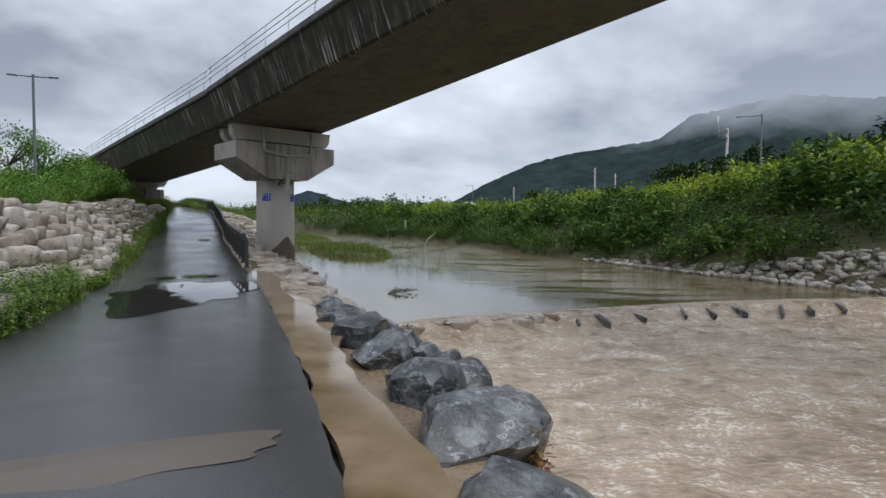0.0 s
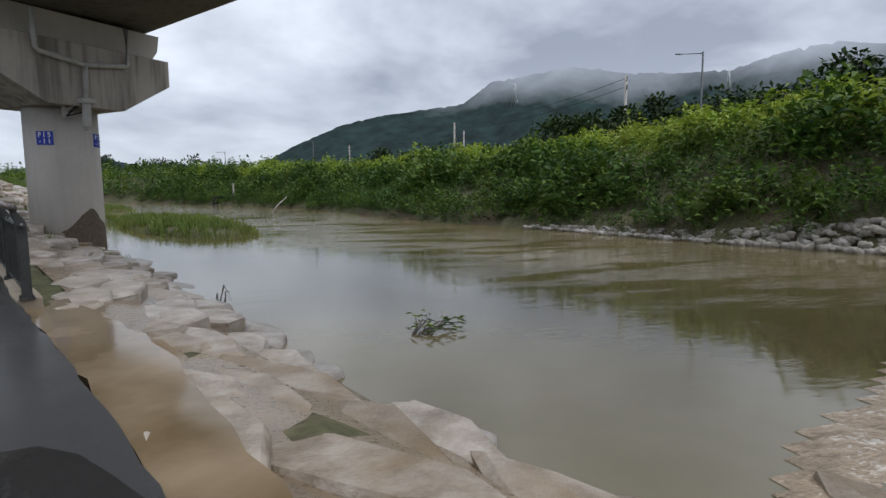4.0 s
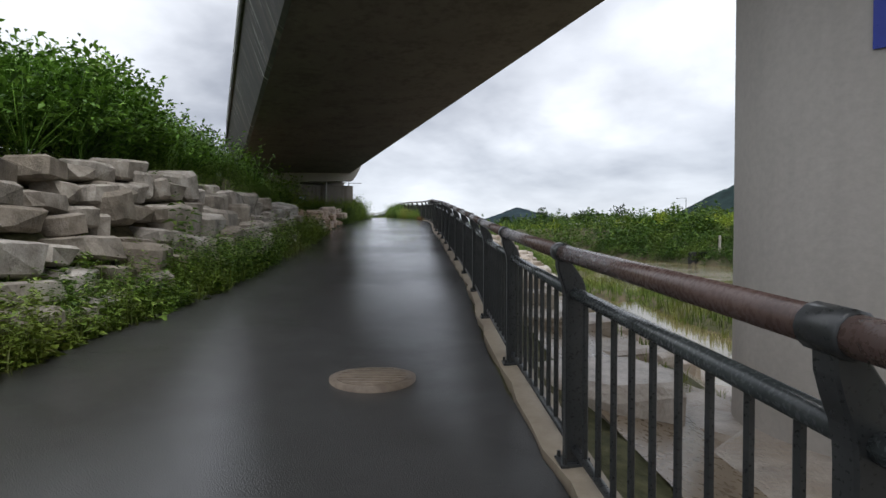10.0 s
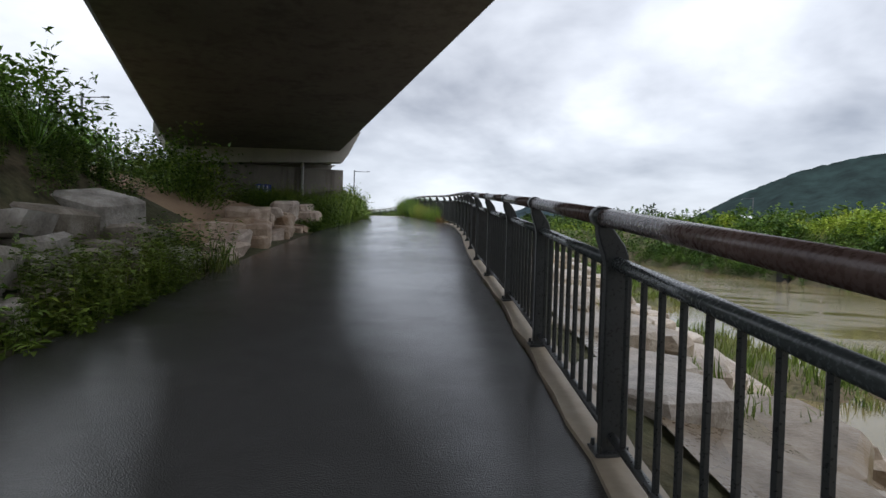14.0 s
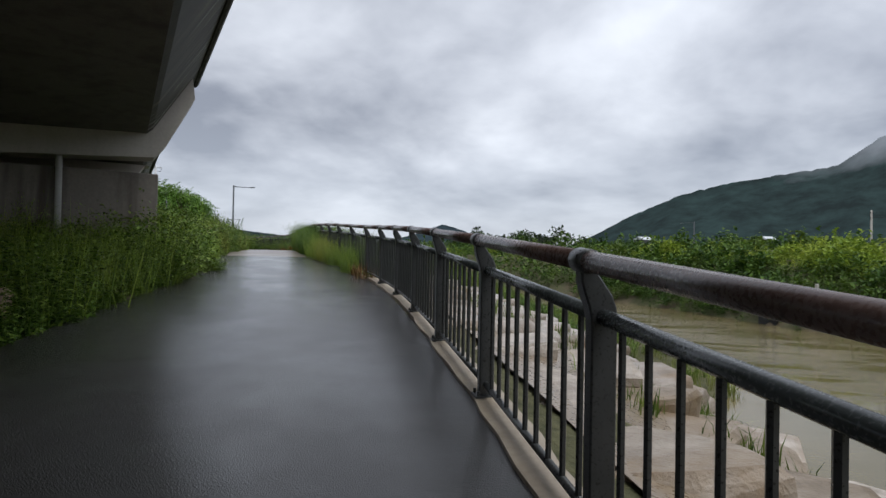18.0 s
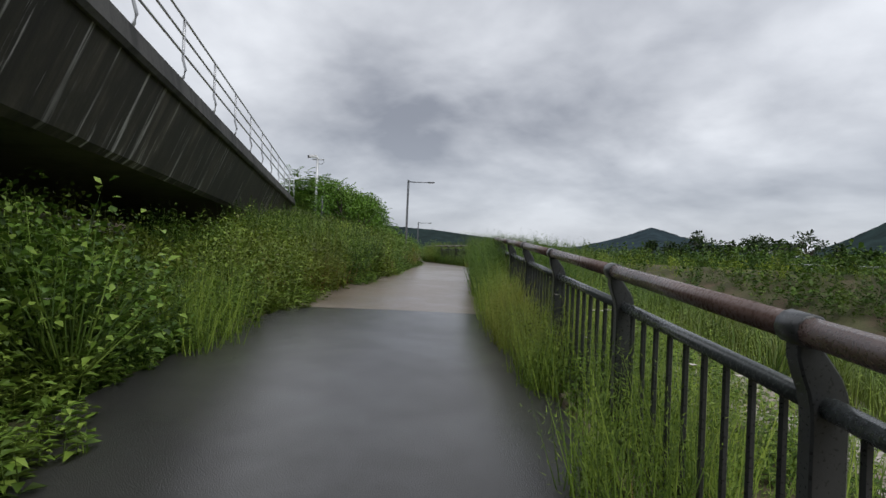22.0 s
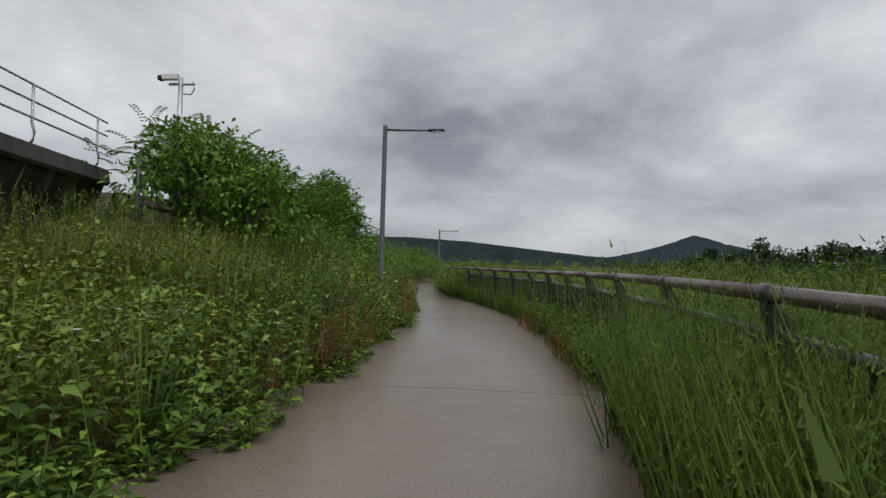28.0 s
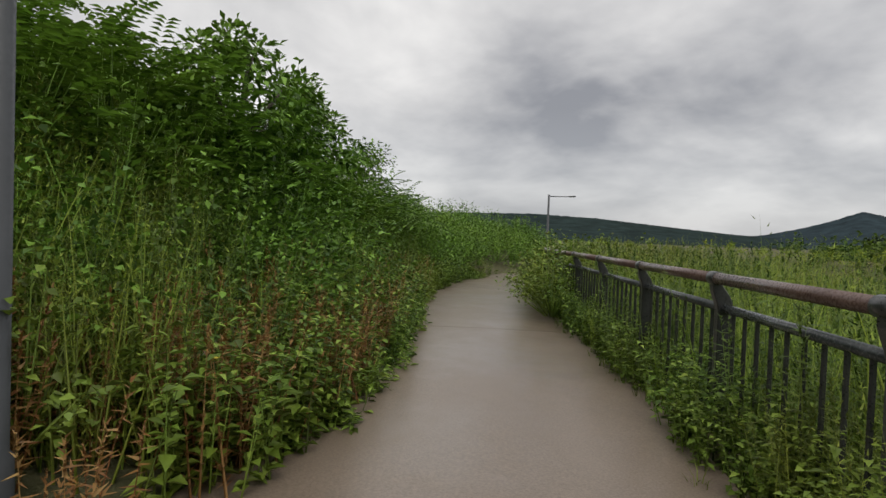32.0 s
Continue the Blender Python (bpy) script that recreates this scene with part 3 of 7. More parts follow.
WR, WL_ = [np.convolve(np.pad(np.interp(WD, WS[:, 0], WS[:, k]), 24, "edge"), BELL, "valid") for k in (1, 2)]


SMALL = np.exp(-(np.arange(-8, 9) * 0.25 / 0.7) ** 2 / 2)
FD = np.convolve(np.pad(np.interp(WD, *np.array(FENCE).T), 8, "edge"), SMALL / SMALL.sum(), "valid")


def centre(s):
    return np.array([np.interp(s, CS, CL[:, k]) for k in range(3)])


def heading(s):
    t = np.array([np.interp(s, CS, CT[:, k]) for k in range(2)])
    return t / np.linalg.norm(t)


def d_right(s):
    return np.interp(s, WD, WR)


def d_fence(s):
    return np.interp(s, WD, FD)


def d_left(s):
    return np.interp(s, WD, WL_)


def along(s, d, dz=0.0):
    """The place s metres along the path and d to its left."""
    c, t = centre(s), heading(s)
    return Vector((c[0] - d * t[1], c[1] + d * t[0], c[2] + dz))


def yaw_at(s):
    t = heading(s)
    return math.degrees(math.atan2(-t[0], t[1]))


def path_coords(X, Y):
    """s and signed d (left positive) of points, by the nearest piece of the path's line."""
    s_out, d_out = np.empty(len(X)), np.empty(len(X))
    for a in range(0, len(X), 20000):
        x, y = X[a:a + 20000], Y[a:a + 20000]
        D = (x[:, None] - CL[None, :, 0]) ** 2 + (y[:, None] - CL[None, :, 1]) ** 2
        i = D.argmin(1)
        dx, dy = x - CL[i, 0], y - CL[i, 1]
        tx, ty = CT[i, 0], CT[i, 1]
        s_out[a:a + 20000] = CS[i] + dx * tx + dy * ty
        side = tx * dy - ty * dx
        d_out[a:a + 20000] = np.sign(side) * np.sqrt(D[np.arange(len(x)), i])
    return s_out, d_out


def shore_dist(X, Y):
    """Distance past the far waterline, negative over the river."""
    T = np.gradient(SH, axis=0)
    out = np.empty(len(X))
    for a in range(0, len(X), 20000):
        x, y = X[a:a + 20000], Y[a:a + 20000]
        D = (x[:, None] - SH[None, :, 0]) ** 2 + (y[:, None] - SH[None, :, 1]) ** 2
        i = D.argmin(1)
        side = T[i, 0] * (y - SH[i, 1]) - T[i, 1] * (x - SH[i, 0])
        out[a:a + 20000] = -np.sign(side) * np.sqrt(D[np.arange(len(x)), i])
    return out


def smoothstep(a, b, x):
    u = np.clip((x - a) / (b - a), 0, 1)
    return u * u * (3 - 2 * u)


ISLES = [(-7.6, 43.0, 2.7, 10.5, 18), (-17.0, 69.5, 2.2, 6.5, 30), (-15.4, 61.6, 1.2, 1.6, 0), (-22.5, 82.0, 3.0, 13.0, 25), (-13.2, 50.0, 1.3, 4.0, 22)]


def isle(X, Y):
    """Over 0 on the grassy bars in the river."""
    best = np.full(len(X), -9.0)
    for cx, cy, a, b, deg in ISLES:
        c, s = math.cos(radians(deg)), math.sin(radians(deg))
        u, v = (X - cx) * c + (Y - cy) * s, -(X - cx) * s + (Y - cy) * c
        best = np.maximum(best, 1 - (u / a) ** 2 - (v / b) ** 2)
    return best


def crest(Y):
    return np.interp(Y, [-30, 16, 26, 36, 48, 90, 200], [5.0, 4.9, 4.3, 3.4, 2.9, 3.1, 3.2])


def terrain(X, Y, detail=True):
    X, Y = np.asarray(X, float), np.asarray(Y, float)
    s, d = path_coords(X, Y)
    f = shore_dist(X, Y)
    zp = np.interp(s, CS, CL[:, 2])
    dr, dl = d_right(s), d_left(s)
    # left: stepped revetment, then soil under the bridge, then a weedy bank
    e = d - dl
    reveal = 1 - smoothstep(43, 50, s)
    zA = np.interp(e, [0, 0.5, 2.1, 3.0, 9, 30], [-0.03, 0.0, 1.45, 1.8, 2.35, 3.0])
    zB = np.interp(e, [0, 0.8, 3, 6, 12, 30], [-0.04, 0.0, 0.4, 0.6, 0.8, 1.2])
    zC = np.interp(e, [0, 0.5, 2.5, 5.0, 7, 30], [-0.04, 0.08, 1.25, 2.45, 2.65, 2.7])
    bank = smoothstep(76, 87, s)
    zC = zC * np.interp(s, [88, 95, 104], [1.0, 0.85, 0.55])
    left = zp + reveal * zA + (1 - reveal) * ((1 - bank) * zB + bank * zC)
    # right: shelf by the fence, then down to the river
    g = -d - dr
    w = np.interp(s, [-20, 10, 18, 30, 40, 50, 58, 66, 80, 120], [1.75, 1.9, 2.3, 3.0, 3.9, 5.2, 7.5, 11, 16, 17])
    shelf = np.interp(s, [-20, 12, 18, 50, 60, 70, 76, 84, 92], [0.95, 0.95, 0.3, 0.35, 0.7, 0.9, 1.5, 6.0, 9.0])
    u = np.clip((g - shelf) / np.maximum(w - shelf, 0.3), 0, 3)
    drop = np.interp(s, [-20, 16.5, 19], [0.24, 0.24, 0.06])
    right = np.where(u <= 1, zp - drop * smoothstep(0, np.where(s < 18, 0.05, 0.35), g) - (zp - drop + 0.72) * (0.35 * u + 0.65 * u * u), -0.72 - 0.9 * (u - 1))
    right = np.maximum(right, -1.8)
    near = np.where(d > 0, np.where(e > 0, left, zp - 0.05), np.where(g > 0, right, zp - np.where((s < 18) & (d < 0.8), 0.25, 0.05)))
    # the far bank
    c = crest(Y)
    far = np.where(f < 0, np.maximum(-1.8, -0.75 + 0.5 * f), np.where(f < 9, -0.75 + (c + 0.75) * np.interp(f, [0, 1, 6, 9], [0, 0.18, 0.78, 1.0]), np.interp(f, [9, 14, 22, 60], [0, 0, -1, -1.2]) + c))
    z = np.where((d > 0) & (s < 108), near, np.maximum(near, far))
    z = np.where((s > 108) & (d > 0), np.maximum(near, far), z)
    iz = isle(X, Y)
    z = np.where((d < 0) & (iz > 0), np.maximum(z, -0.95 + 0.42 * np.minimum(iz * 2.2, 1)), z)
    return z


# ---- ground: one sheet, fine along the walk, out to the horizon ----
def graded(lo, hi, fine, far):
    inner = np.arange(lo, hi + 1e-6, fine)
    outer = [hi]
    step = fine
    while outer[-1] < far:
        step *= 1.45
        outer.append(outer[-1] + step)
    outer = np.array(outer[1:])
    mid = (lo + hi) / 2
    return np.r_[(2 * mid - outer)[::-1], inner, outer]


gx, gy = graded(-58, 34, 0.45, 4500), graded(-14, 112, 0.45, 4500)
GX, GY = np.meshgrid(gx, gy)
gz = terrain(GX.ravel(), GY.ravel())
rng = np.random.default_rng(7)
gs, gd = path_coords(GX.ravel(), GY.ravel())
onpath = (gd > -d_right(gs) - 0.5) & (gd < d_left(gs) + 0.3)
gz = gz + np.where(onpath, 0.0, rng.normal(0, 0.025, gz.size)) * (np.hypot(GX.ravel(), GY.ravel() - 45) < 120)
nx, ny = len(gx), len(gy)
idx = np.arange(nx * ny).reshape(ny, nx)
quads = np.c_[idx[:-1, :-1].ravel(), idx[:-1, 1:].ravel(), idx[1:, 1:].ravel(), idx[1:, :-1].ravel()]
ground = new("ground", raw_mesh("ground", np.c_[GX.ravel(), GY.ravel(), gz], quads, M_GROUND, True))
tagged(ground, "weedy river banks, levee and flat valley fields", "ground", kind="structure")

# ---- the river: a calm pool, a stone weir and rapids below it ----
WEIR = [(-3.2, 10.4), (-1.7, 11.9), (-0.2, 13.1), (1.1, 13.5), (2.5, 14.2), (4.5, 15.0), (6.6, 15.8), (9.3, 16.5), (12.3, 17.1), (18.0, 18.6)]
WL = smooth_line(WEIR, 0.5)


def weir_dist(X, Y):
    return Y - np.interp(X, WL[:, 0], WL[:, 1])


rx, ry = np.arange(-6, 26.01, 0.16), np.arange(-26, 20.01, 0.16)
RX, RY = np.meshgrid(rx, ry)
wd = weir_dist(RX, RY)
chop = np.zeros(RX.size)
for i, (x, y) in enumerate(zip(RX.ravel(), RY.ravel())):
    chop[i] = noise.noise((x * 0.9, y * 1.1, 3.0)) + 0.6 * noise.noise((x * 2.3, y * 2.6, 9.0)) + 0.4 * noise.noise((x * 5.0, y * 5.5, 1.0)) - 0.5 * abs(noise.noise((x * 1.6 + 7, y * 1.7, 5.0)))
chop = chop.reshape(RX.shape)
fall = smoothstep(0.0, 1.1, -wd)
amp = 0.003 + 0.13 * smoothstep(0.1, 1.6, -wd) * (0.45 + 0.55 * np.exp(-np.maximum(-wd - 1, 0) / 5))
rz_ = POOL_Z + 0.004 + (RAPID_Z - POOL_Z) * fall + amp * chop
# slanting lips where the flow folds over the sunken weir stones
lip = np.maximum(0, np.sin(RX * 5.2 + 1.9 * wd + 1.2 * np.sin(RX * 0.9) + 0.5 * chop)) ** 3
rz_ += 0.15 * np.exp(-((wd + 0.45) / 0.5) ** 2) * lip * (0.6 + 0.4 * np.sin(RX * 1.7 + 2))
ri = np.arange(RX.size).reshape(RX.shape)
rq = np.c_[ri[:-1, :-1].ravel(), ri[:-1, 1:].ravel(), ri[1:, 1:].ravel(), ri[1:, :-1].ravel()]
keep = (wd[:-1, :-1] < 0.5).ravel()
rapids = new("water_rapids", raw_mesh("water_rapids", np.c_[RX.ravel(), RY.ravel(), rz_.ravel()], rq[keep], M_RAPID, True))
tagged(rapids, "turbulent brown floodwater below the weir", "water", kind="structure")
px, py = np.r_[-420, -160, np.arange(-60, 26.1, 1.0)], np.r_[np.arange(10.5, 130, 0.75), 200, 420]
PX, PY = np.meshgrid(px, py)
pi_ = np.arange(PX.size).reshape(PX.shape)
pq = np.c_[pi_[:-1, :-1].ravel(), pi_[:-1, 1:].ravel(), pi_[1:, 1:].ravel(), pi_[1:, :-1].ravel()]
pk = (weir_dist(PX, PY)[:-1, :-1] > 0.0).ravel()
pool = new("water_pool", raw_mesh("water_pool", np.c_[PX.ravel(), PY.ravel(), np.full(PX.size, POOL_Z)], pq[pk], M_POOL, True))
tagged(pool, "slow muddy river water mirroring bank and sky", "water", kind="structure")

# ---- the paved path ----


def strip(name, s0, s1, inner, outer, top, thick, mat, step=0.35, ragged=0.0, seed=1, crown=0.012):
    """A slab along the path between two offsets, with a top and sides."""
    r = random.Random(seed)
    S = np.linspace(s0, s1, max(2, int((s1 - s0) / step) + 1))
    V, F = [], []
    for s in S:
        a, b = outer(s), inner(s)
        ja, jb = r.uniform(-ragged, ragged), r.uniform(-ragged, ragged)
        for d, dz in ((a - ja, top - thick), (a - ja, top), ((a + b) / 2, top + crown), (b + jb, top), (b + jb, top - thick)):
            V.append(along(s, d, dz))
    for i in range(len(S) - 1):
        o = i * 5
        for k in range(4):
            F.append((o + k, o + k + 1, o + k + 6, o + k + 5))
    F.append((0, 1, 2, 3, 4))
    o = (len(S) - 1) * 5
    F.append((o + 4, o + 3, o + 2, o + 1, o))
    return poly(name, V, F, mat)


JOINT = 64.9
asphalt = strip("road_asphalt", -13, JOINT - 0.01, d_left, lambda s: -d_right(s), 0.0, 0.14, M_ASPHALT, step=0.25, ragged=0.014)
tagged(asphalt, "wet black asphalt footpath with puddles", "path", kind="structure")
JOINTS = [64.9, 70.0, 76.9, 83.4, 89.5, 95.5, 101.5, 107.5, 113.5]
for i in range(8):
    a, b = JOINTS[i], JOINTS[i + 1] - 0.014
    slab = strip("path_slab", a, b, lambda s: d_left(s) + 0.25, lambda s: -d_right(s) - 0.1, 0.0, 0.14, M_BROWNPATH, ragged=0.03, seed=20 + i)
    tagged(slab, "brown paved path under a film of muddy rainwater", "path", kind="structure")


def blob(name, s, d, rs, rd, dz, mat, seed, label, category, lobes=0.35, drop=0.0):
    """An irregular thin sheet of water lying on the path."""
    r = random.Random(seed)
    ph = [r.uniform(0, 6.28) for _ in range(4)]
    V, n = [along(s, d, dz)], 56
    for k in range(n):
        w = 2 * math.pi * k / n
        q = 1 + lobes * (0.5 * math.sin(2 * w + ph[0]) + 0.35 * math.sin(3 * w + ph[1]) + 0.3 * math.sin(5 * w + ph[2]) + 0.2 * math.sin(9 * w + ph[3]))
        V.append(along(s + rs * q * math.cos(w), d + rd * q * math.sin(w), dz - drop))
    F = [(0, 1 + k, 1 + (k + 1) % n) for k in range(n)]
    return tagged(poly(name, V, F, mat), label, category, kind="structure")


PUD = "clear rain puddle lying on the black asphalt"
for i, (s, d, rs, rd) in enumerate(((11.6, 1.0, 2.1, 1.25), (15.2, 1.0, 0.6, 0.8))):
    blob("water_puddle", s, d, rs, rd, 0.014, M_PUDDLE, 40 + i, PUD, "puddle")
blob("water_silt_band", 3.3, 1.15, 0.3, 1.3, 0.022, M_SILT, 61, "pale silt washed across the asphalt", "silt", 0.25, 0.013)

# the ochre muddy strip beside the asphalt
strip_mud = strip("water_ochre_puddle", -10, 18.3, lambda s: -d_right(s) - 0.02, lambda s: -d_right(s) - float(np.interp(s, [3, 8, 11], [0.5, 0.7, 0.55])) - 0.12 * math.sin(s * 0.9), -0.075, 0.06, M_OCHRE, ragged=0.05, seed=3, crown=0.0)
tagged(strip_mud, "shallow ochre mud puddle between asphalt and rocks", "puddle", kind="structure")

# mud washed over the shelf, under the boulders and the flat stones
V, F, n_across = [], [], 9
shelf_s = np.arange(-10, 58.1, 0.5)
for s in shelf_s:
    wide = float(np.interp(s, [-10, 12, 18, 30, 40, 50, 58], [1.8, 2.0, 2.4, 3.1, 3.8, 4.6, 5.0]))
    first = float(np.interp(s, [16.5, 18.5], [0.25, 0.55]))
    for k in range(n_across):
        p = along(s, -d_right(s) - first - wide * k / (n_across - 1))
        V.append((p.x, p.y, float(terrain([p.x], [p.y])[0]) + 0.03 + 0.02 * noise.noise((p.x * 2.1, p.y * 2.1, 4))))
for i in range(len(shelf_s) - 1):
    for k in range(n_across - 1):
        o = i * n_across + k
        F.append((o, o + n_across, o + n_across + 1, o + 1))
tagged(poly("ground_mud_shelf", V, F, M_MUD, smooth=True), "wet brown mud washed between boulders and flat stones", "mud", kind="structure")

kerb = strip("kerb_fence_base", 17.95, 106, lambda s: -d_fence(s) + 0.085, lambda s: -d_fence(s) - 0.13, 0.025, 0.25, M_KERB, ragged=0.025, seed=5)
tagged(kerb, "muddy concrete base strip under the fence", "kerb", kind="structure")

# ---- the riverside fence: panels from post to post ----
RAIL_H = 0.987
POSTS = [(0, 17.98), (5, 26.37), (9, 33.04), (18, 47.27), (22, 53.72), (29, 64.97), (43, 87.34), (55, 106.7)]


def post_mesh():
    """A flat steel post whose top curves in towards the path to hold the handrail."""
    out = [(0.045, 0.0), (-0.05, 0.0), (-0.05, 0.72), (-0.052, 0.79), (-0.046, 0.83), (-0.03, 0.87), (-0.005, 0.905), (0.02, 0.94), (0.03, 0.955), (0.085, 0.955),
           (0.083, 0.915), (0.07, 0.87), (0.055, 0.83), (0.047, 0.79), (0.045, 0.75)]
    bm = bmesh.new()
    lo = [bm.verts.new((-0.03, a, b)) for a, b in out]
    hi = [bm.verts.new((0.03, a, b)) for a, b in out]
    bm.faces.new(lo[::-1])
    bm.faces.new(hi)
    for i in range(len(out)):
        j = (i + 1) % len(out)
        bm.faces.new((lo[i], lo[j], hi[j], hi[i]))
    bmesh.ops.recalc_face_normals(bm, faces=bm.faces[:])
    bmesh.ops.bevel(bm, geom=[e for e in bm.edges if abs(e.verts[0].co.x - e.verts[1].co.x) < 1e-4], offset=0.006, segments=1, affect="EDGES")
    me = bpy.data.meshes.new("post")
    bm.to_mesh(me)
    bm.free()
    me.materials.append(M_FENCE)
    return me


def collar_mesh():
    V, F = tube([(-0.05, 0, 0), (-0.045, 0, 0), (0.045, 0, 0), (0.05, 0, 0)], [0.04, 0.044, 0.044, 0.04], 12)
    me = bpy.data.meshes.new("collar")
    me.from_pydata([tuple(v) for v in V], [], F)
    me.materials.append(M_FENCE)
    me.polygons.foreach_set("use_smooth", [True] * len(me.polygons))
    return me


def foot_mesh():
    bm = box_bm(0.13, 0.15, 0.016, (0, 0, 0.008), 0.004)
    for a, b in ((-0.05, -0.055), (0.05, -0.055), (-0.05, 0.055), (0.05, 0.055)):
        bmesh.ops.create_cone(bm, segments=6, radius1=0.011, radius2=0.009, depth=0.03, cap_ends=True, matrix=Matrix.Translation((a, b, 0.028)))
    me = bpy.data.meshes.new("foot_plate")
    bm.to_mesh(me)
    bm.free()
    me.materials.append(M_FENCE)
    return me


ME_POST, ME_COLLAR, ME_FOOT = post_mesh(), collar_mesh(), foot_mesh()
bal = tube([(0, 0, 0), (0, 0, RAIL_H - 0.27)], 0.0135, 6)
ME_BAL = bpy.data.meshes.new("baluster")
ME_BAL.from_pydata([tuple(v) for v in bal[0]], [], bal[1])
ME_BAL.materials.append(M_FENCE)


def put(name, me, parent, at, rz=0.0, rx=0.0, ry=0.0):
    ob = new(name, me)
    ob.parent = parent
    ob.matrix_basis = pose(*at, rx, ry, rz)
    return ob


def fence_at(s):
    return along(s, -d_fence(s), 0.025)


def post_at(i):
    return fence_at(float(np.interp(i, *np.array(POSTS).T)))


def fence_panel(i, last=False):
    a, b = post_at(i), post_at(i + 1)
    dirn = b - a
    yaw = math.degrees(math.atan2(-dirn.x, dirn.y))
    base = thing("fence_panel", "dark steel fence panel with round brown handrail on a concrete base", "fence", a, yaw + 90, "riverside fence")
    inv = pose(*a, 0, 0, yaw + 90).inverted()
    L2 = inv @ b
    slope = math.degrees(math.atan2(L2.z, L2.x))
    ends = [0.0, L2.x] if last else [0.0]
    for x in ends:
        z = L2.z * x / L2.x
        p = put("post", ME_POST, base, (x, 0, z))
        put("collar", ME_COLLAR, p, (0, 0.062, RAIL_H), 0, 0, -slope)
        put("foot_plate", ME_FOOT, p, (0, 0, 0))
    for name, y, h, r, mat, lab in (("handrail", 0.062, RAIL_H, 0.037, M_TOPRAIL, "wet brown tubular handrail"), ("mid_rail", 0.0, RAIL_H - 0.19, 0.029, M_MIDRAIL, ""), ("bottom_rail", 0.0, 0.08, 0.019, M_FENCE, "")):
        tube_part(name, [(0, y, h), (L2.x * 0.5, y, h + L2.z / 2), (L2.x, y, h + L2.z)], r, mat, base, lab, 12)
    if i == 0:
        for y, h, r, mat in ((0.062, RAIL_H, 0.037, M_TOPRAIL), (0.0, RAIL_H - 0.19, 0.029, M_MIDRAIL)):
            end = tube_part("rail_end", [(-0.075, y, h), (0, y, h)], r, mat, base, "cut open end of the tube", 14)
            # Dark disc on the capped end, painting the shade of a hollow tube.
            tube_part("bore_disc", [(-0.0765, y, h), (-0.0752, y, h)], r * 0.78, M_FENCE, end, "dark disc for the tube's shaded hollow", 14)
    k = 9
    for j in range(1, k + 1):
        put("baluster", ME_BAL, base, (L2.x * j / (k + 1), 0, 0.08 + L2.z * j / (k + 1)))
    return base


N_PANELS = 54
for i in range(N_PANELS):
    fence_panel(i, i == N_PANELS - 1)

# ---- the road bridge: three falling spans on a round pier and a wall pier ----
PIER = (-9.02, 30.52)
YAW = 43.0
bridge = thing("road_bridge", "weathered concrete box-girder road bridge crossing over the footpath", "bridge", (*PIER, 0), YAW)
# local x across (right positive), local y along the bridge
SPANS = [(-62.0, 0.0, 6.14, -0.09), (0.0, 28.4, 6.1, -0.047), (28.4, 51.6, 4.52, -0.0106)]


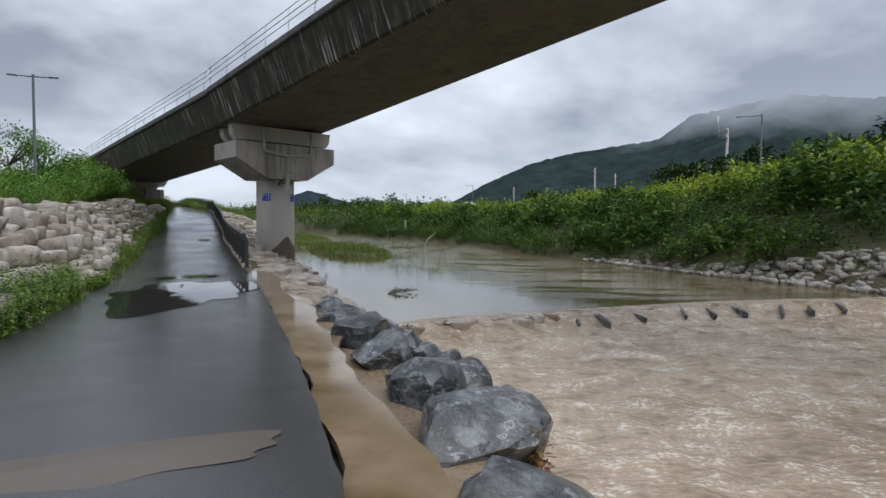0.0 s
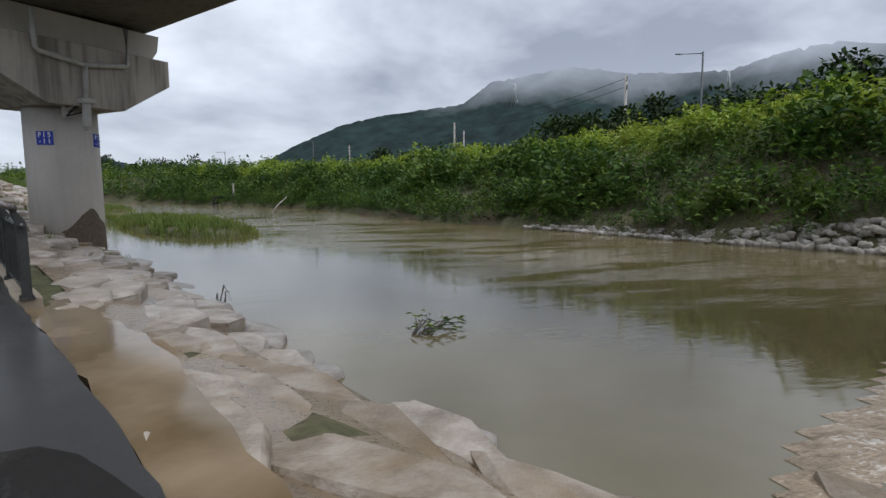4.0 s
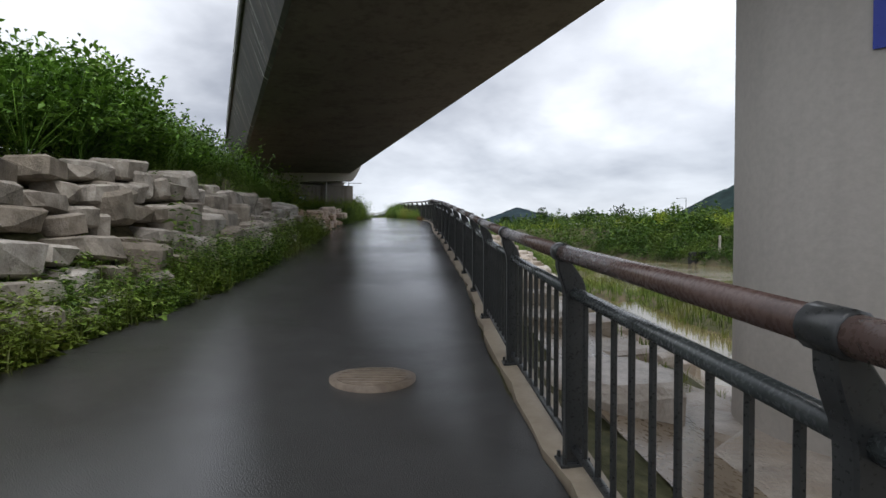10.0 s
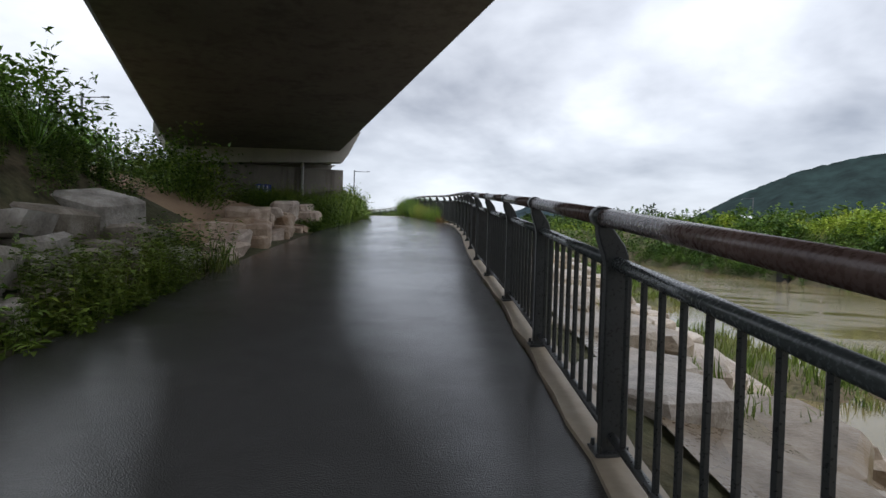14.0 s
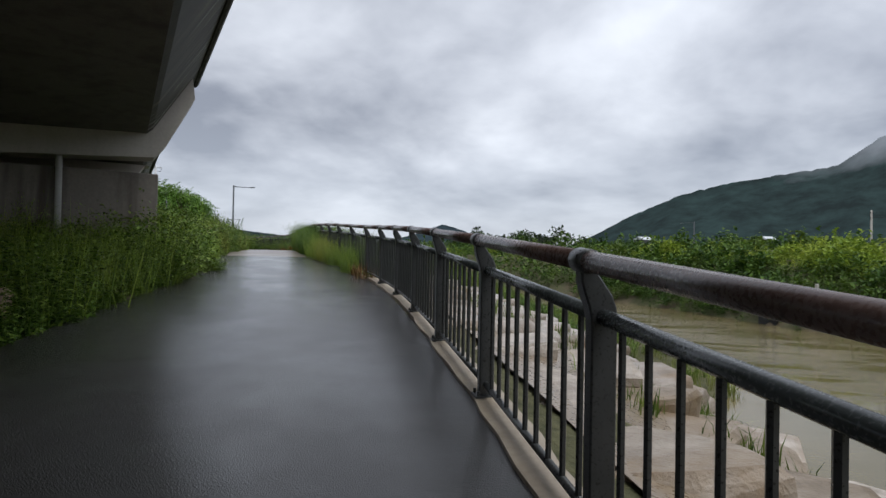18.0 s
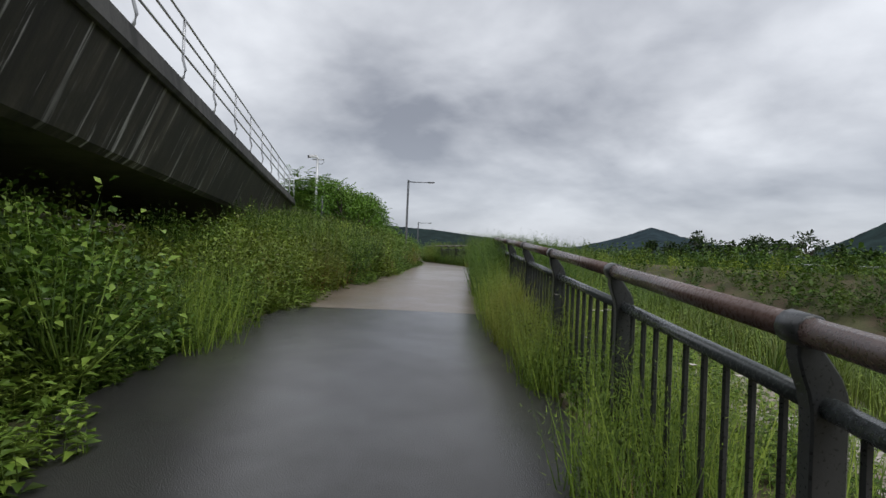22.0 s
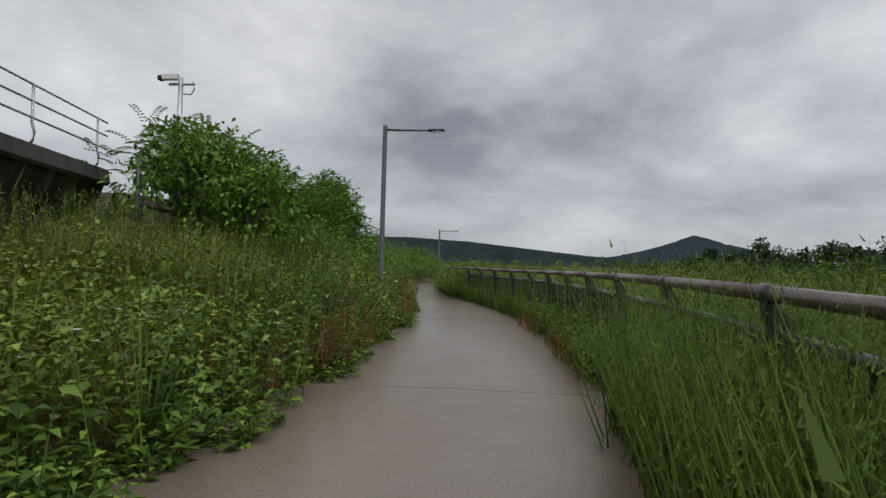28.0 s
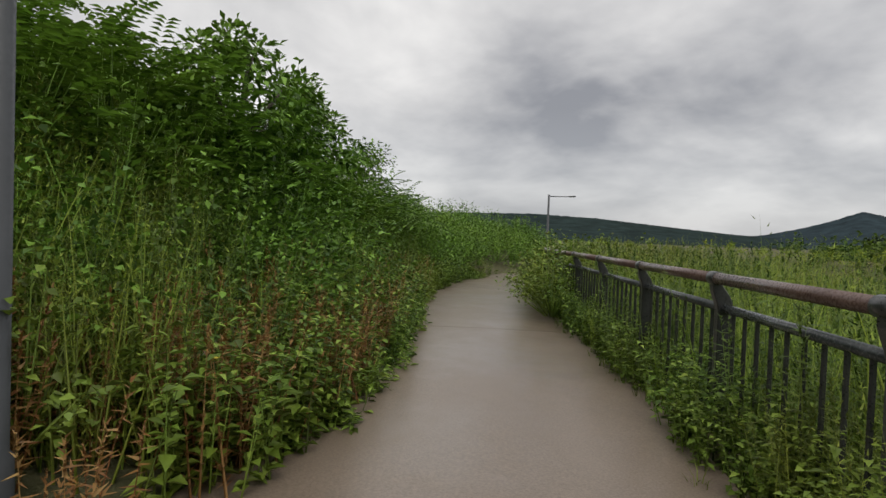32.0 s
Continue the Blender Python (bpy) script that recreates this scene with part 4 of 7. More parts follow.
def girder(a, b, z0, k, ref, TOPHALF, DEEP):
    cross = [(-2.9, -0.13), (-3.0, -0.05), (-TOPHALF, DEEP), (-TOPHALF, DEEP + 0.16), (TOPHALF - 0.1, DEEP + 0.16), (TOPHALF - 0.1, DEEP), (2.68, 0.16), (2.6, 0.09)]
    n = 24
    m = len(cross)
    V = []
    for i in range(n + 1):
        v = a + 0.03 + (b - a - 0.06) * i / n
        z = z0 + k * (v - ref)
        V += [(u, v, z + h) for u, h in cross]
    sides, under, top = [], [], []
    for i in range(n):
        for j in range(m):
            q = (i * m + j, i * m + (j + 1) % m, (i + 1) * m + (j + 1) % m, (i + 1) * m + j)
            (under if j == m - 1 else top if j == 3 else sides).append(q)
    caps = [tuple(range(m)), tuple(range(n * m, n * m + m))[::-1]]
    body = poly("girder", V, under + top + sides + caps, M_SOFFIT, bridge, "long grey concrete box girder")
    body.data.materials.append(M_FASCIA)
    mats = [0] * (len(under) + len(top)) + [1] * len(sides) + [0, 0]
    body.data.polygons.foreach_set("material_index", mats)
    for side in (-1, 1):
        half = TOPHALF - (0.1 if side > 0 else 0.0)
        o = [(side * (half - 0.14), DEEP + 0.165), (side * (half + 0.06), DEEP + 0.165), (side * (half + 0.09), DEEP + 0.02), (side * (half + 0.05), DEEP - 0.03), (side * (half + 0.004), DEEP - 0.03),
             (side * (half + 0.05), DEEP + 0.26), (side * (half - 0.12), DEEP + 0.26)]
        o = [o[4], o[3], o[2], o[5], o[6], o[0]]
        VV, FF = [], []
        for i in range(n + 1):
            v = a + 0.03 + (b - a - 0.06) * i / n
            z = z0 + k * (v - ref)
            VV += [(u, v, z + h) for u, h in o]
        for i in range(n):
            for j in range(len(o)):
                FF.append((i * 6 + j, i * 6 + (j + 1) % 6, (i + 1) * 6 + (j + 1) % 6, (i + 1) * 6 + j))
        FF += [tuple(range(6))[::-1], tuple(range(n * 6, n * 6 + 6))]
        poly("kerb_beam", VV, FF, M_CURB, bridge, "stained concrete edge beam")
        # railing on the edge beam
        zt = DEEP + 0.26
        count = int((b - a) / 1.9)
        for i in range(count + 1):
            v = a + 0.4 + (b - a - 0.8) * i / count
            z = z0 + k * (v - ref) + zt
            x = side * (half - 0.04)
            tube_part("rail_post", [(x + side * 0.02, v, z - 0.02), (x + side * 0.07, v, z + 0.06), (x + side * 0.09, v, z + 0.16), (x + side * 0.05, v, z + 0.30), (x + side * 0.05, v, z + 0.86)], 0.02, M_STEEL, bridge, "", 6)
        for h in (0.38, 0.62, 0.86):
            tube_part("rail_bar", [(side * (half + 0.01), a + 0.05, z0 + k * (a + 0.05 - ref) + zt + h), (side * (half + 0.01), b - 0.05, z0 + k * (b - 0.05 - ref) + zt + h)], 0.017, M_STEEL, bridge, "", 6)


for a, b, z0, k in SPANS:
    girder(a, b, z0, k, max(a, 0.0), 3.17 if a > 20 else 3.5, 1.12 if a > 20 else 1.32)

# end diaphragms over the pier and the wall pier
for v, w, lo, hi in ((-0.55, 0.5, 5.35, 6.1), (0.55, 0.5, 5.35, 6.1), (28.95, 0.5, 4.26, 4.52)):
    extrude_part("diaphragm", [(-2.45, lo + 0.02), (-2.62, lo + 0.25), (-2.7, hi), (2.7, hi), (2.62, lo + 0.25), (2.45, lo + 0.02)], w, M_PIER, bridge, "pale end beam under the girder", "y", v)

extrude_part("diaphragm", [(-3.38, 5.1), (-3.0, 4.46), (-2.64, 4.17), (2.72, 4.5), (2.92, 4.78), (3.34, 5.6), (3.3, 5.95), (-3.35, 5.85)], 0.55, M_PIER, bridge, "pale end beam under the girder", "y", 27.7)

# the round pier with its hammerhead
COL = (-0.07, 0.05)
col_pts = [(*COL, -2.0), (*COL, 1.35), (*COL, 1.36), (*COL, 3.6)]
tube_part("pier_column", col_pts, [0.95, 0.95, 0.948, 0.948], M_PIER, bridge, "round pale concrete column with dark flood stain", 48)
extrude_part("pier_cap", [(-2.72, 5.24), (-2.72, 4.45), (-1.12, 3.52), (1.05, 3.52), (2.62, 4.45), (2.62, 5.24)], 2.62, M_CAP, bridge, "hammerhead pier cap with dark run-off streaks", "y", 0.0)
for u in (-1.6, 1.6):
    for v in (-0.55, 0.55):
        part("bearing", box_bm(0.5, 0.4, 0.13, (u, v, 5.3), 0.01), M_DARK, bridge, "black rubber bearing")


def mat_tide():
    m, n, l, b, _ = material("flood_stain")
    f = noise_node(n, l, 12.0, 6)
    l.new(ramp(n, l, f, [(0.3, (0.07, 0.05, 0.035)), (0.7, (0.13, 0.10, 0.07))]), b.inputs["Base Color"])
    b.inputs["Roughness"].default_value = 0.6
    return m


M_TIDE = mat_tide()
V, F = [], []
for i in range(49):
    w = 2 * math.pi * i / 48
    top = -0.15 + 0.55 * max(0.0, math.sin(w * 1.5 + 0.55)) ** 1.4 + 0.22 * max(0.0, math.sin(w * 4 + 1)) + 0.03 * math.sin(w * 13)
    for z in (-1.7, top):
        V.append((COL[0] + 0.954 * math.cos(w), COL[1] + 0.954 * math.sin(w), z))
for i in range(48):
    F.append((2 * i, 2 * i + 2, 2 * i + 3, 2 * i + 1))
poly("flood_stain", V, F, M_TIDE, bridge, "dark brown flood mark", True)

# drain pipes on the cap
yf = -1.42
tube_part("drain_pipe", [(-1.36, yf, 5.9), (-1.36, yf, 4.9), (-1.28, yf, 4.83), (-0.2, yf, 4.67), (-0.1, yf, 4.65)], 0.072, M_PIPE, bridge, "grey rainwater pipe")
tube_part("drain_pipe", [(1.17, yf, 5.9), (1.17, yf, 4.9), (1.09, yf, 4.82), (0.0, yf, 4.67), (-0.1, yf, 4.65)], 0.072, M_PIPE, bridge, "grey rainwater pipe")
tube_part("drain_pipe", [(-0.1, yf, 4.66), (-0.13, yf, 3.6)], 0.075, M_PIPE, bridge, "grey rainwater pipe")
for x, z in ((-0.105, 4.5), (-0.12, 3.95), (0.25, 4.715), (-0.5, 4.715)):
    way = (0, 0, 0.05) if x < 0 and x > -0.2 else (0.05, 0, 0.007)
    tube_part("pipe_socket", [(x, yf, z), (x + way[0], yf, z + way[2])], 0.086, M_PIPE, bridge, "raised socket of the pipe", 12)
part("drain_box", box_bm(0.38, 0.3, 0.13, (-0.13, yf, 3.66), 0.012), M_PIPE, bridge, "grey steel box where the drain meets its outlet")
V, F = tube([(-0.14, yf, 3.6), (-0.14, yf, 3.5), (-0.16, yf, 3.0), (-0.16, yf, 2.93)], [0.11, 0.115, 0.115, 0.105], 14)
poly("pipe_outlet", V, F, M_PIPE, bridge, "wide outlet sleeve of the drain", True)
tube_part("outlet_nozzle", [(-0.16, yf, 2.94), (-0.16, yf, 2.84)], 0.055, M_PIPE, bridge, "", 10)
part("bracket_plate", box_bm(0.3, 0.03, 0.32, (-0.42, -0.96, 3.36), 0.005), M_PIPE, bridge, "steel plate bolted to the column")
for z0, z1 in ((3.5, 3.62), (3.24, 3.36), (3.24, 3.62)):
    tube_part("bracket_brace", [(-0.46, -0.98, z0), (-0.2, -1.34, z1)], 0.018, M_DARK, bridge)
tube_part("clamp_brace", [(-0.42, -0.9, 3.3), (-0.3, -1.2, 3.52)], 0.018, M_DARK, bridge)


def text_mesh(body, size):
    cu = bpy.data.curves.new("lettering", "FONT")
    cu.body, cu.size, cu.align_x, cu.align_y = body, size, "CENTER", "CENTER"
    cu.extrude, cu.offset = 0.002, size * 0.018
    tmp = bpy.data.objects.new("lettering", cu)
    scene.collection.objects.link(tmp)
    me = bpy.data.meshes.new_from_object(tmp.evaluated_get(bpy.context.evaluated_depsgraph_get()))
    bpy.data.objects.remove(tmp)
    me.materials.clear()
    me.materials.append(M_WHITE)
    return me


GLYPHS = {ch: text_mesh(ch, 0.185) for ch in "P15-"}


def pier_sign(deg, z):
    """A blue number plate bent round the column at a world bearing."""
    sgn = thing("pier_number_sign", "blue number plate with white lettering on the bridge pier", "sign", (PIER[0] - 0.085, PIER[1] - 0.01, z), deg)
    V, F = [], []
    n = 8
    for i in range(n + 1):
        w = (-0.5 + i / n) * 0.44 / 0.95
        for r in (0.951, 0.963):
            for h in (-0.19, 0.19):
                V.append((r * math.sin(w), -r * math.cos(w), h))
    for i in range(n):
        o = 4 * i
        F += [(o + 2, o + 3, o + 7, o + 6), (o, o + 4, o + 5, o + 1), (o + 1, o + 5, o + 7, o + 3), (o, o + 2, o + 6, o + 4)]
    F += [(0, 1, 3, 2), (4 * n, 4 * n + 2, 4 * n + 3, 4 * n + 1)]
    poly("plate", V, F, M_BLUE, sgn)
    for word, h in (("P15", 0.085), ("-11", -0.09)):
        for i, ch in enumerate(word):
            m2 = GLYPHS[ch].copy()
            for v in m2.vertices:
                a, r = (v.co.x * 0.9 + 0.125 * (i - 1)) / 0.966, 0.967 + v.co.z
                v.co = (r * math.sin(a), -r * math.cos(a), v.co.y)
            ob = put("character", m2, sgn, (0, 0, h))
            ob["label"] = "white painted character"


pier_sign(-11.0, 2.63)
pier_sign(82.0, 2.63)

# the wall pier, its sign, and the walls under the last span
part("wall_pier", box_bm(5.6, 1.5, 4.6, (0, 28.45, 1.95), 0.02), M_WALL, bridge, "broad dark concrete wall pier")
sgn2 = thing("wall_pier_sign", "small dark blue number plate on the wall pier", "sign", (PIER[0] - 27.68 * math.sin(radians(YAW)), PIER[1] + 27.68 * math.cos(radians(YAW)), 3.4), YAW)
part("plate", box_bm(0.5, 0.012, 0.38, (0.05, 0, 0), 0.002), M_BLUE, sgn2)
for a, b in ((-0.12, 0.09), (0.02, 0.09), (0.16, 0.09), (0.02, -0.08), (0.14, -0.08)):
    part("lettering", box_bm(0.05, 0.006, 0.12, (a + 0.02, -0.008, b)), M_WHITE, sgn2, "worn unreadable character")
tube_part("drain_pipe", [(1.35, 27.6, 5.0), (1.35, 27.6, 2.2)], 0.05, M_PIPE, bridge, "grey rainwater pipe")
tube_part("drain_pipe", [(-1.45, 27.6, 4.4), (-1.45, 27.6, 4.1)], 0.05, M_PIPE, bridge)
part("retaining_wall", box_bm(0.4, 20.4, 3.9, (-3.6, 39.6, 2.3), 0.02), M_WALL, bridge, "rust-streaked concrete retaining wall")
part("end_abutment", box_bm(6.6, 1.2, 3.6, (0, 52.3, 2.5), 0.03), M_WALL, bridge, "dark concrete end abutment")
for v in (46.5, 50.0):
    extrude_part("raking_strut", [(2.66, 4.42), (2.98, 4.86), (2.35, 2.9), (2.1, 2.9)], 0.16, M_SOFFIT, bridge, "", "y", v)

gate = thing("steel_gate", "grey steel tube gate standing by the retaining wall", "gate", (PIER[0] + math.cos(radians(YAW)) * -3.0 - math.sin(radians(YAW)) * 47.0, PIER[1] + math.sin(radians(YAW)) * -3.0 + math.cos(radians(YAW)) * 47.0, 3.2), YAW)
for y in (-1.2, -0.4, 0.4, 1.2):
    tube_part("upright", [(0, y, -0.6), (0, y, 1.05)], 0.03, M_STEEL, gate, "", 8)
for h in (0.35, 0.95):
    tube_part("cross_bar", [(0, -1.2, h), (0, 1.2, h)], 0.025, M_STEEL, gate, "", 8)
fence_low = thing("pipe_barrier", "green steel pipe barrier beside the bridge end", "barrier", (-40.6, 70.8, 4.0), YAW)
for y in (-1.2, 0.4, 1.2):
    tube_part("upright", [(0, y, -0.3), (0, y, 1.7)], 0.035, M_MIDRAIL, fence_low, "", 8)
for h in (0.9, 1.6):
    tube_part("cross_bar", [(0, -1.2, h), (0, 1.2, h)], 0.03, M_MIDRAIL, fence_low, "", 8)

# ---- lamps, camera mast, manhole ----


def street_lamp(at, yaw, h, label, arm=0.95, twin=False):
    x, y, z = at
    lamp = thing("street_lamp", label, "street lamp", at, yaw)
    V, F = tube([(0, 0, -0.3), (0, 0, 0.05), (0, 0, 0.3), (0, 0, 0.32), (0, 0, h)], [0.075, 0.075, 0.07, 0.055, 0.045], 14)
    poly("pole", V, F, M_POLE, lamp, "", True)
    part("base_plate", box_bm(0.24, 0.24, 0.025, (0, 0, 0.012), 0.005), M_POLE, lamp)
    for side in ((1, -1) if twin else (1,)):
        tube_part("arm", [(0, 0, h - 0.08), (side * arm * 0.35, 0, h - 0.085), (side * arm, 0, h - 0.08)], [0.026, 0.022, 0.016], M_POLE, lamp, "", 10)
        bm = box_bm(0.34, 0.12, 0.05, (side * (arm + 0.1), 0, h - 0.075), 0.018)
        for v in bm.verts:
            if (v.co.x - side * arm) * side > 0.12:
                v.co.z += 0.012
                v.co.y *= 0.6
        head = part("lamp_head", bm, M_POLE, lamp, "slim grey lamp head", True)
        part("lens", box_bm(0.2, 0.08, 0.012, (side * (arm + 0.1), 0, h - 0.103), 0.003), M_WHITE, head)
    return lamp


LAMP1 = (-38.68, 74.25)
street_lamp((*LAMP1, 3.03), 36, 3.86, "slim grey street lamp with one arm among the bank weeds")
street_lamp((-52.9, 94.8, 2.85), 36, 3.4, "slim grey street lamp standing beyond the path bend")
street_lamp((-37.2, 50.8, 3.0), 20, 4.3, "grey street lamp far behind the revetment shrubs", 0.9)
street_lamp((-16.5, 23.4, 1.9), 20, 5.2, "twin-armed grey street lamp behind the revetment shrubs", 0.6, True)
mast = thing("camera_mast", "white pole with surveillance camera above the bushes", "mast", (-42.0, 71.7, 4.0), 30)
tube_part("pole", [(0, 0, -0.4), (0, 0, 3.75)], 0.05, M_STEEL, mast, "", 10)
tube_part("bracket", [(-0.25, 0, 3.62), (0.3, 0, 3.62)], 0.03, M_STEEL, mast, "", 8)
part("camera_housing", box_bm(0.36, 0.12, 0.12, (-0.2, -0.05, 3.75), 0.02), M_WHITE, mast, "pale camera housing")
part("lens_hood", box_bm(0.1, 0.13, 0.1, (-0.4, -0.05, 3.73), 0.02), M_DARK, mast)
tube_part("cable", [(0.25, 0, 3.66), (0.3, 0, 3.5), (0.22, 0, 3.4), (0.06, 0, 3.42)], 0.012, M_DARK, mast, "", 6)
mh = thing("manhole_cover", "round rusty manhole cover set in wet asphalt", "manhole", along(31.12, 0.075, 0.012), 20)
V, F = tube([(0, 0, -0.1), (0, 0, 0.012)], 0.3, 32)
poly("frame", V, F, M_RUST, mh, "", True)
V, F = tube([(0, 0, 0.012), (0, 0, 0.02)], 0.25, 32)
lid = poly("lid", V, F, M_RUST, mh, "pale muddy iron lid", True)
for i in range(-3, 4):
    part("rib", box_bm(2 * math.sqrt(0.235**2 - (0.065 * i) ** 2), 0.02, 0.006, (0, 0.065 * i, 0.022)), M_RUST, lid)

# ---- stones ----


def stone_bm(r, jitter, chamfer, flat=1.0):
    """A quarried block of unit size: skewed corners, broken edges."""
    bm = bmesh.new()
    bmesh.ops.create_cube(bm, size=1)
    for v in bm.verts:
        v.co += Vector([r.uniform(-jitter, jitter * 0.35) * (1 if c > 0 else -1) * k for c, k in zip(v.co, (1, 1, flat))])
    bmesh.ops.bevel(bm, geom=bm.edges[:], offset=chamfer, segments=1, affect="EDGES")
    for v in bm.verts:
        v.co += Vector([r.uniform(-0.025, 0.025) for _ in range(3)])
    return bm


def rock_bm(r):
    """A broken boulder: a ball cut flat by random planes, with a rough skin."""
    bm = bmesh.new()
    bmesh.ops.create_icosphere(bm, subdivisions=3, radius=0.56)
    cuts = []
    for k in range(13):
        w, z = r.uniform(0, 6.28), r.uniform(-0.8, 0.97)
        q = math.sqrt(1 - z * z)
        cuts.append((Vector((q * math.cos(w), q * math.sin(w), z)), r.uniform(0.29, 0.45)))
    off = Vector((r.uniform(-50, 50), r.uniform(-50, 50), 0))
    for v in bm.verts:
        for n, d in cuts:
            over = v.co.dot(n) - d
            if over > 0:
                v.co -= n * over
        v.co += noise.noise_vector(v.co * 3.2 + off) * 0.04 + noise.noise_vector(v.co * Vector((6, 14, 20)) + off) * 0.026
    return bm


def slab_bm(r):
    """A flat water-worn stone: an uneven many-sided slab with a worn shoulder."""
    bm = bmesh.new()
    n = r.randrange(6, 9)
    ang = sorted((k + r.uniform(-0.28, 0.28)) * 2 * math.pi / n for k in range(n))
    rad = [r.uniform(0.44, 0.6) for _ in ang]
    rings = []
    for f, z in ((0.95, -0.5), (1.0, 0.2), (0.97, 0.38), (0.86, 0.48)):
        rings.append([bm.verts.new((f * q * math.cos(a) + r.uniform(-0.02, 0.02), f * q * math.sin(a) + r.uniform(-0.02, 0.02), z + r.uniform(-0.05, 0.05))) for a, q in zip(ang, rad)])
    for lo, hi in zip(rings, rings[1:]):
        for k in range(n):
            bm.faces.new((lo[k], lo[(k + 1) % n], hi[(k + 1) % n], hi[k]))
    mid = bm.verts.new((r.uniform(-0.08, 0.08), r.uniform(-0.08, 0.08), 0.5))
    for k in range(n):
        bm.faces.new((rings[-1][k], rings[-1][(k + 1) % n], mid))
    return bm


rs_ = random.Random(11)


def stone_set(count, build):
    out = []
    for i in range(count):
        bm = build(rs_)
        bmesh.ops.triangulate(bm, faces=bm.faces[:])
        me = bpy.data.meshes.new("stone")
        bm.to_mesh(me)
        bm.free()
        out.append(me)
    return out


BLOCKS, FLATS, ROCKS = stone_set(14, lambda q: stone_bm(q, 0.2, 0.105)), stone_set(16, slab_bm), stone_set(10, rock_bm)
for group, mat in ((BLOCKS, M_STONE), (FLATS, M_FLAT), (ROCKS, M_DARKROCK)):
    for me in group:
        me.materials.append(mat)


BLOCKS_DARK = []
for me in BLOCKS[:5]:
    BLOCKS_DARK.append(me.copy())
    BLOCKS_DARK[-1].materials.clear()
    BLOCKS_DARK[-1].materials.append(M_DARKROCK)


def mesh_arrays(me):
    V = np.empty(len(me.vertices) * 3)
    me.vertices.foreach_get("co", V)
    F = np.array([p.vertices[:] for p in me.polygons])
    return V.reshape(-1, 3), F


BLOCK_ARR = [mesh_arrays(me) for me in BLOCKS]


def stone_matrix(at, size, yaw, tilt=(0, 0)):
    return pose(*at, tilt[0], tilt[1], yaw) @ Matrix.Diagonal((*size, 1))


def joined(name, items, mat):
    """Many placed stones as one mesh: items of (arrays, matrix)."""
    VV, FF, o = [], [], 0
    for (V, F), m in items:
        A = np.array(m)
        VV.append(V @ A[:3, :3].T + A[:3, 3])
        FF.append(F + o)
        o += len(V)
    return new(name, raw_mesh(name, np.vstack(VV), np.vstack(FF), mat))


# the stepped stone revetment on the land side
revet = thing("stone_revetment", "stepped dry-laid revetment of rough granite blocks beside the path", "revetment")
near_stones, rest = [], []
r = random.Random(5)
COURSE = 0.31
for k in range(6):
    s = -12.0 + r.uniform(0, 0.6)
    while s < 53:
        w = r.choice((0.26, 0.33, 0.42, 0.5, 0.6, 0.8)) * r.uniform(0.88, 1.12) * (1.3 if s > 43.5 else 1.0)
        top = 6 if s < 36.5 else 5 if s < 39.5 else 4 if s < 41.5 else 3 if s < 43.5 else 2
        if k < top:
            mid = s + w / 2
            e = 0.42 + k * 0.29 + r.uniform(-0.13, 0.1)
            h = COURSE * r.choice((0.8, 0.95, 1.05, 1.2, 1.6))
            dep = r.uniform(0.6, 0.85)
            p = along(mid, d_left(mid) + e + dep / 2 - 0.2, k * COURSE * 0.97 + h / 2 - 0.1 + r.uniform(-0.07, 0.06))
            m = stone_matrix(p, (w * 0.985, dep, h * 1.05), yaw_at(mid) + 90 + r.uniform(-14, 14), (r.uniform(-7, 7), r.uniform(-8, 8)))
            j = r.randrange(len(BLOCKS))
            (near_stones if 27 < mid and len(near_stones) < 300 else rest).append((j, m))
        s += w + r.uniform(-0.01, 0.05)
PALE = []
for me in BLOCKS:
    me2 = me.copy()
    me2.materials.clear()
    me2.materials.append(M_SANDSTONE)
    PALE.append(me2)
for j, m in near_stones:
    ob = new("stone", (PALE if m.translation.y > 40.5 else BLOCKS)[j])
    ob.parent = revet
    ob.matrix_basis = m
far_st = joined("stone_rubble", [(BLOCK_ARR[j], m) for j, m in rest], M_STONE_I)
far_st.parent = revet
tagged(far_st, kind="stuff")

# flat wet stones stepping down to the river
apron = thing("stone_apron", "flat wet flood-washed stones stepping down to the river", "riprap")
r = random.Random(8)
FLAT_ARR = [mesh_arrays(me) for me in FLATS]
singles, rest = 0, []
for row in range(5):
    s = 9.8 + r.uniform(0, 0.8) + 0.25 * row
    while s < 62:
        w = r.choice((0.6, 0.9, 1.2, 1.5)) * r.uniform(0.85, 1.15)
        wid = np.interp(s, [10, 18, 30, 40, 50, 60], [2.0, 2.4, 3.1, 3.8, 4.6, 5.2])
        e = float(np.interp(s, [16, 20], [0.5, 0.8])) + row * wid / 5 + r.uniform(-0.14, 0.14)
        mid = s + w / 2
        p = along(mid, -d_right(mid) - e)
        z = float(terrain([p.x], [p.y])[0])
        if r.random() < 0.92:
            h = r.uniform(0.3, 0.45)
            m = stone_matrix((p.x, p.y, max(z, -0.80) - h / 2 + r.uniform(0.02, 0.16) * (1.0 if s < 40 else 0.6)), (w * 1.12, wid / 5 * r.uniform(1.2, 1.6), h), yaw_at(mid) + 90 + r.uniform(-20, 20), (r.uniform(-4, 4), r.uniform(-4, 4)))
            j = r.randrange(len(FLATS))
            if mid < 53 and row < 4 and singles < 300:
                ob = new("stone", FLATS[j])
                ob.parent = apron
                ob.matrix_basis = m
                singles += 1
            else:
                rest.append((FLAT_ARR[j], m))
        s += w * r.uniform(0.97, 1.1)
outer = joined("stone_rubble", rest, M_FLAT_I)
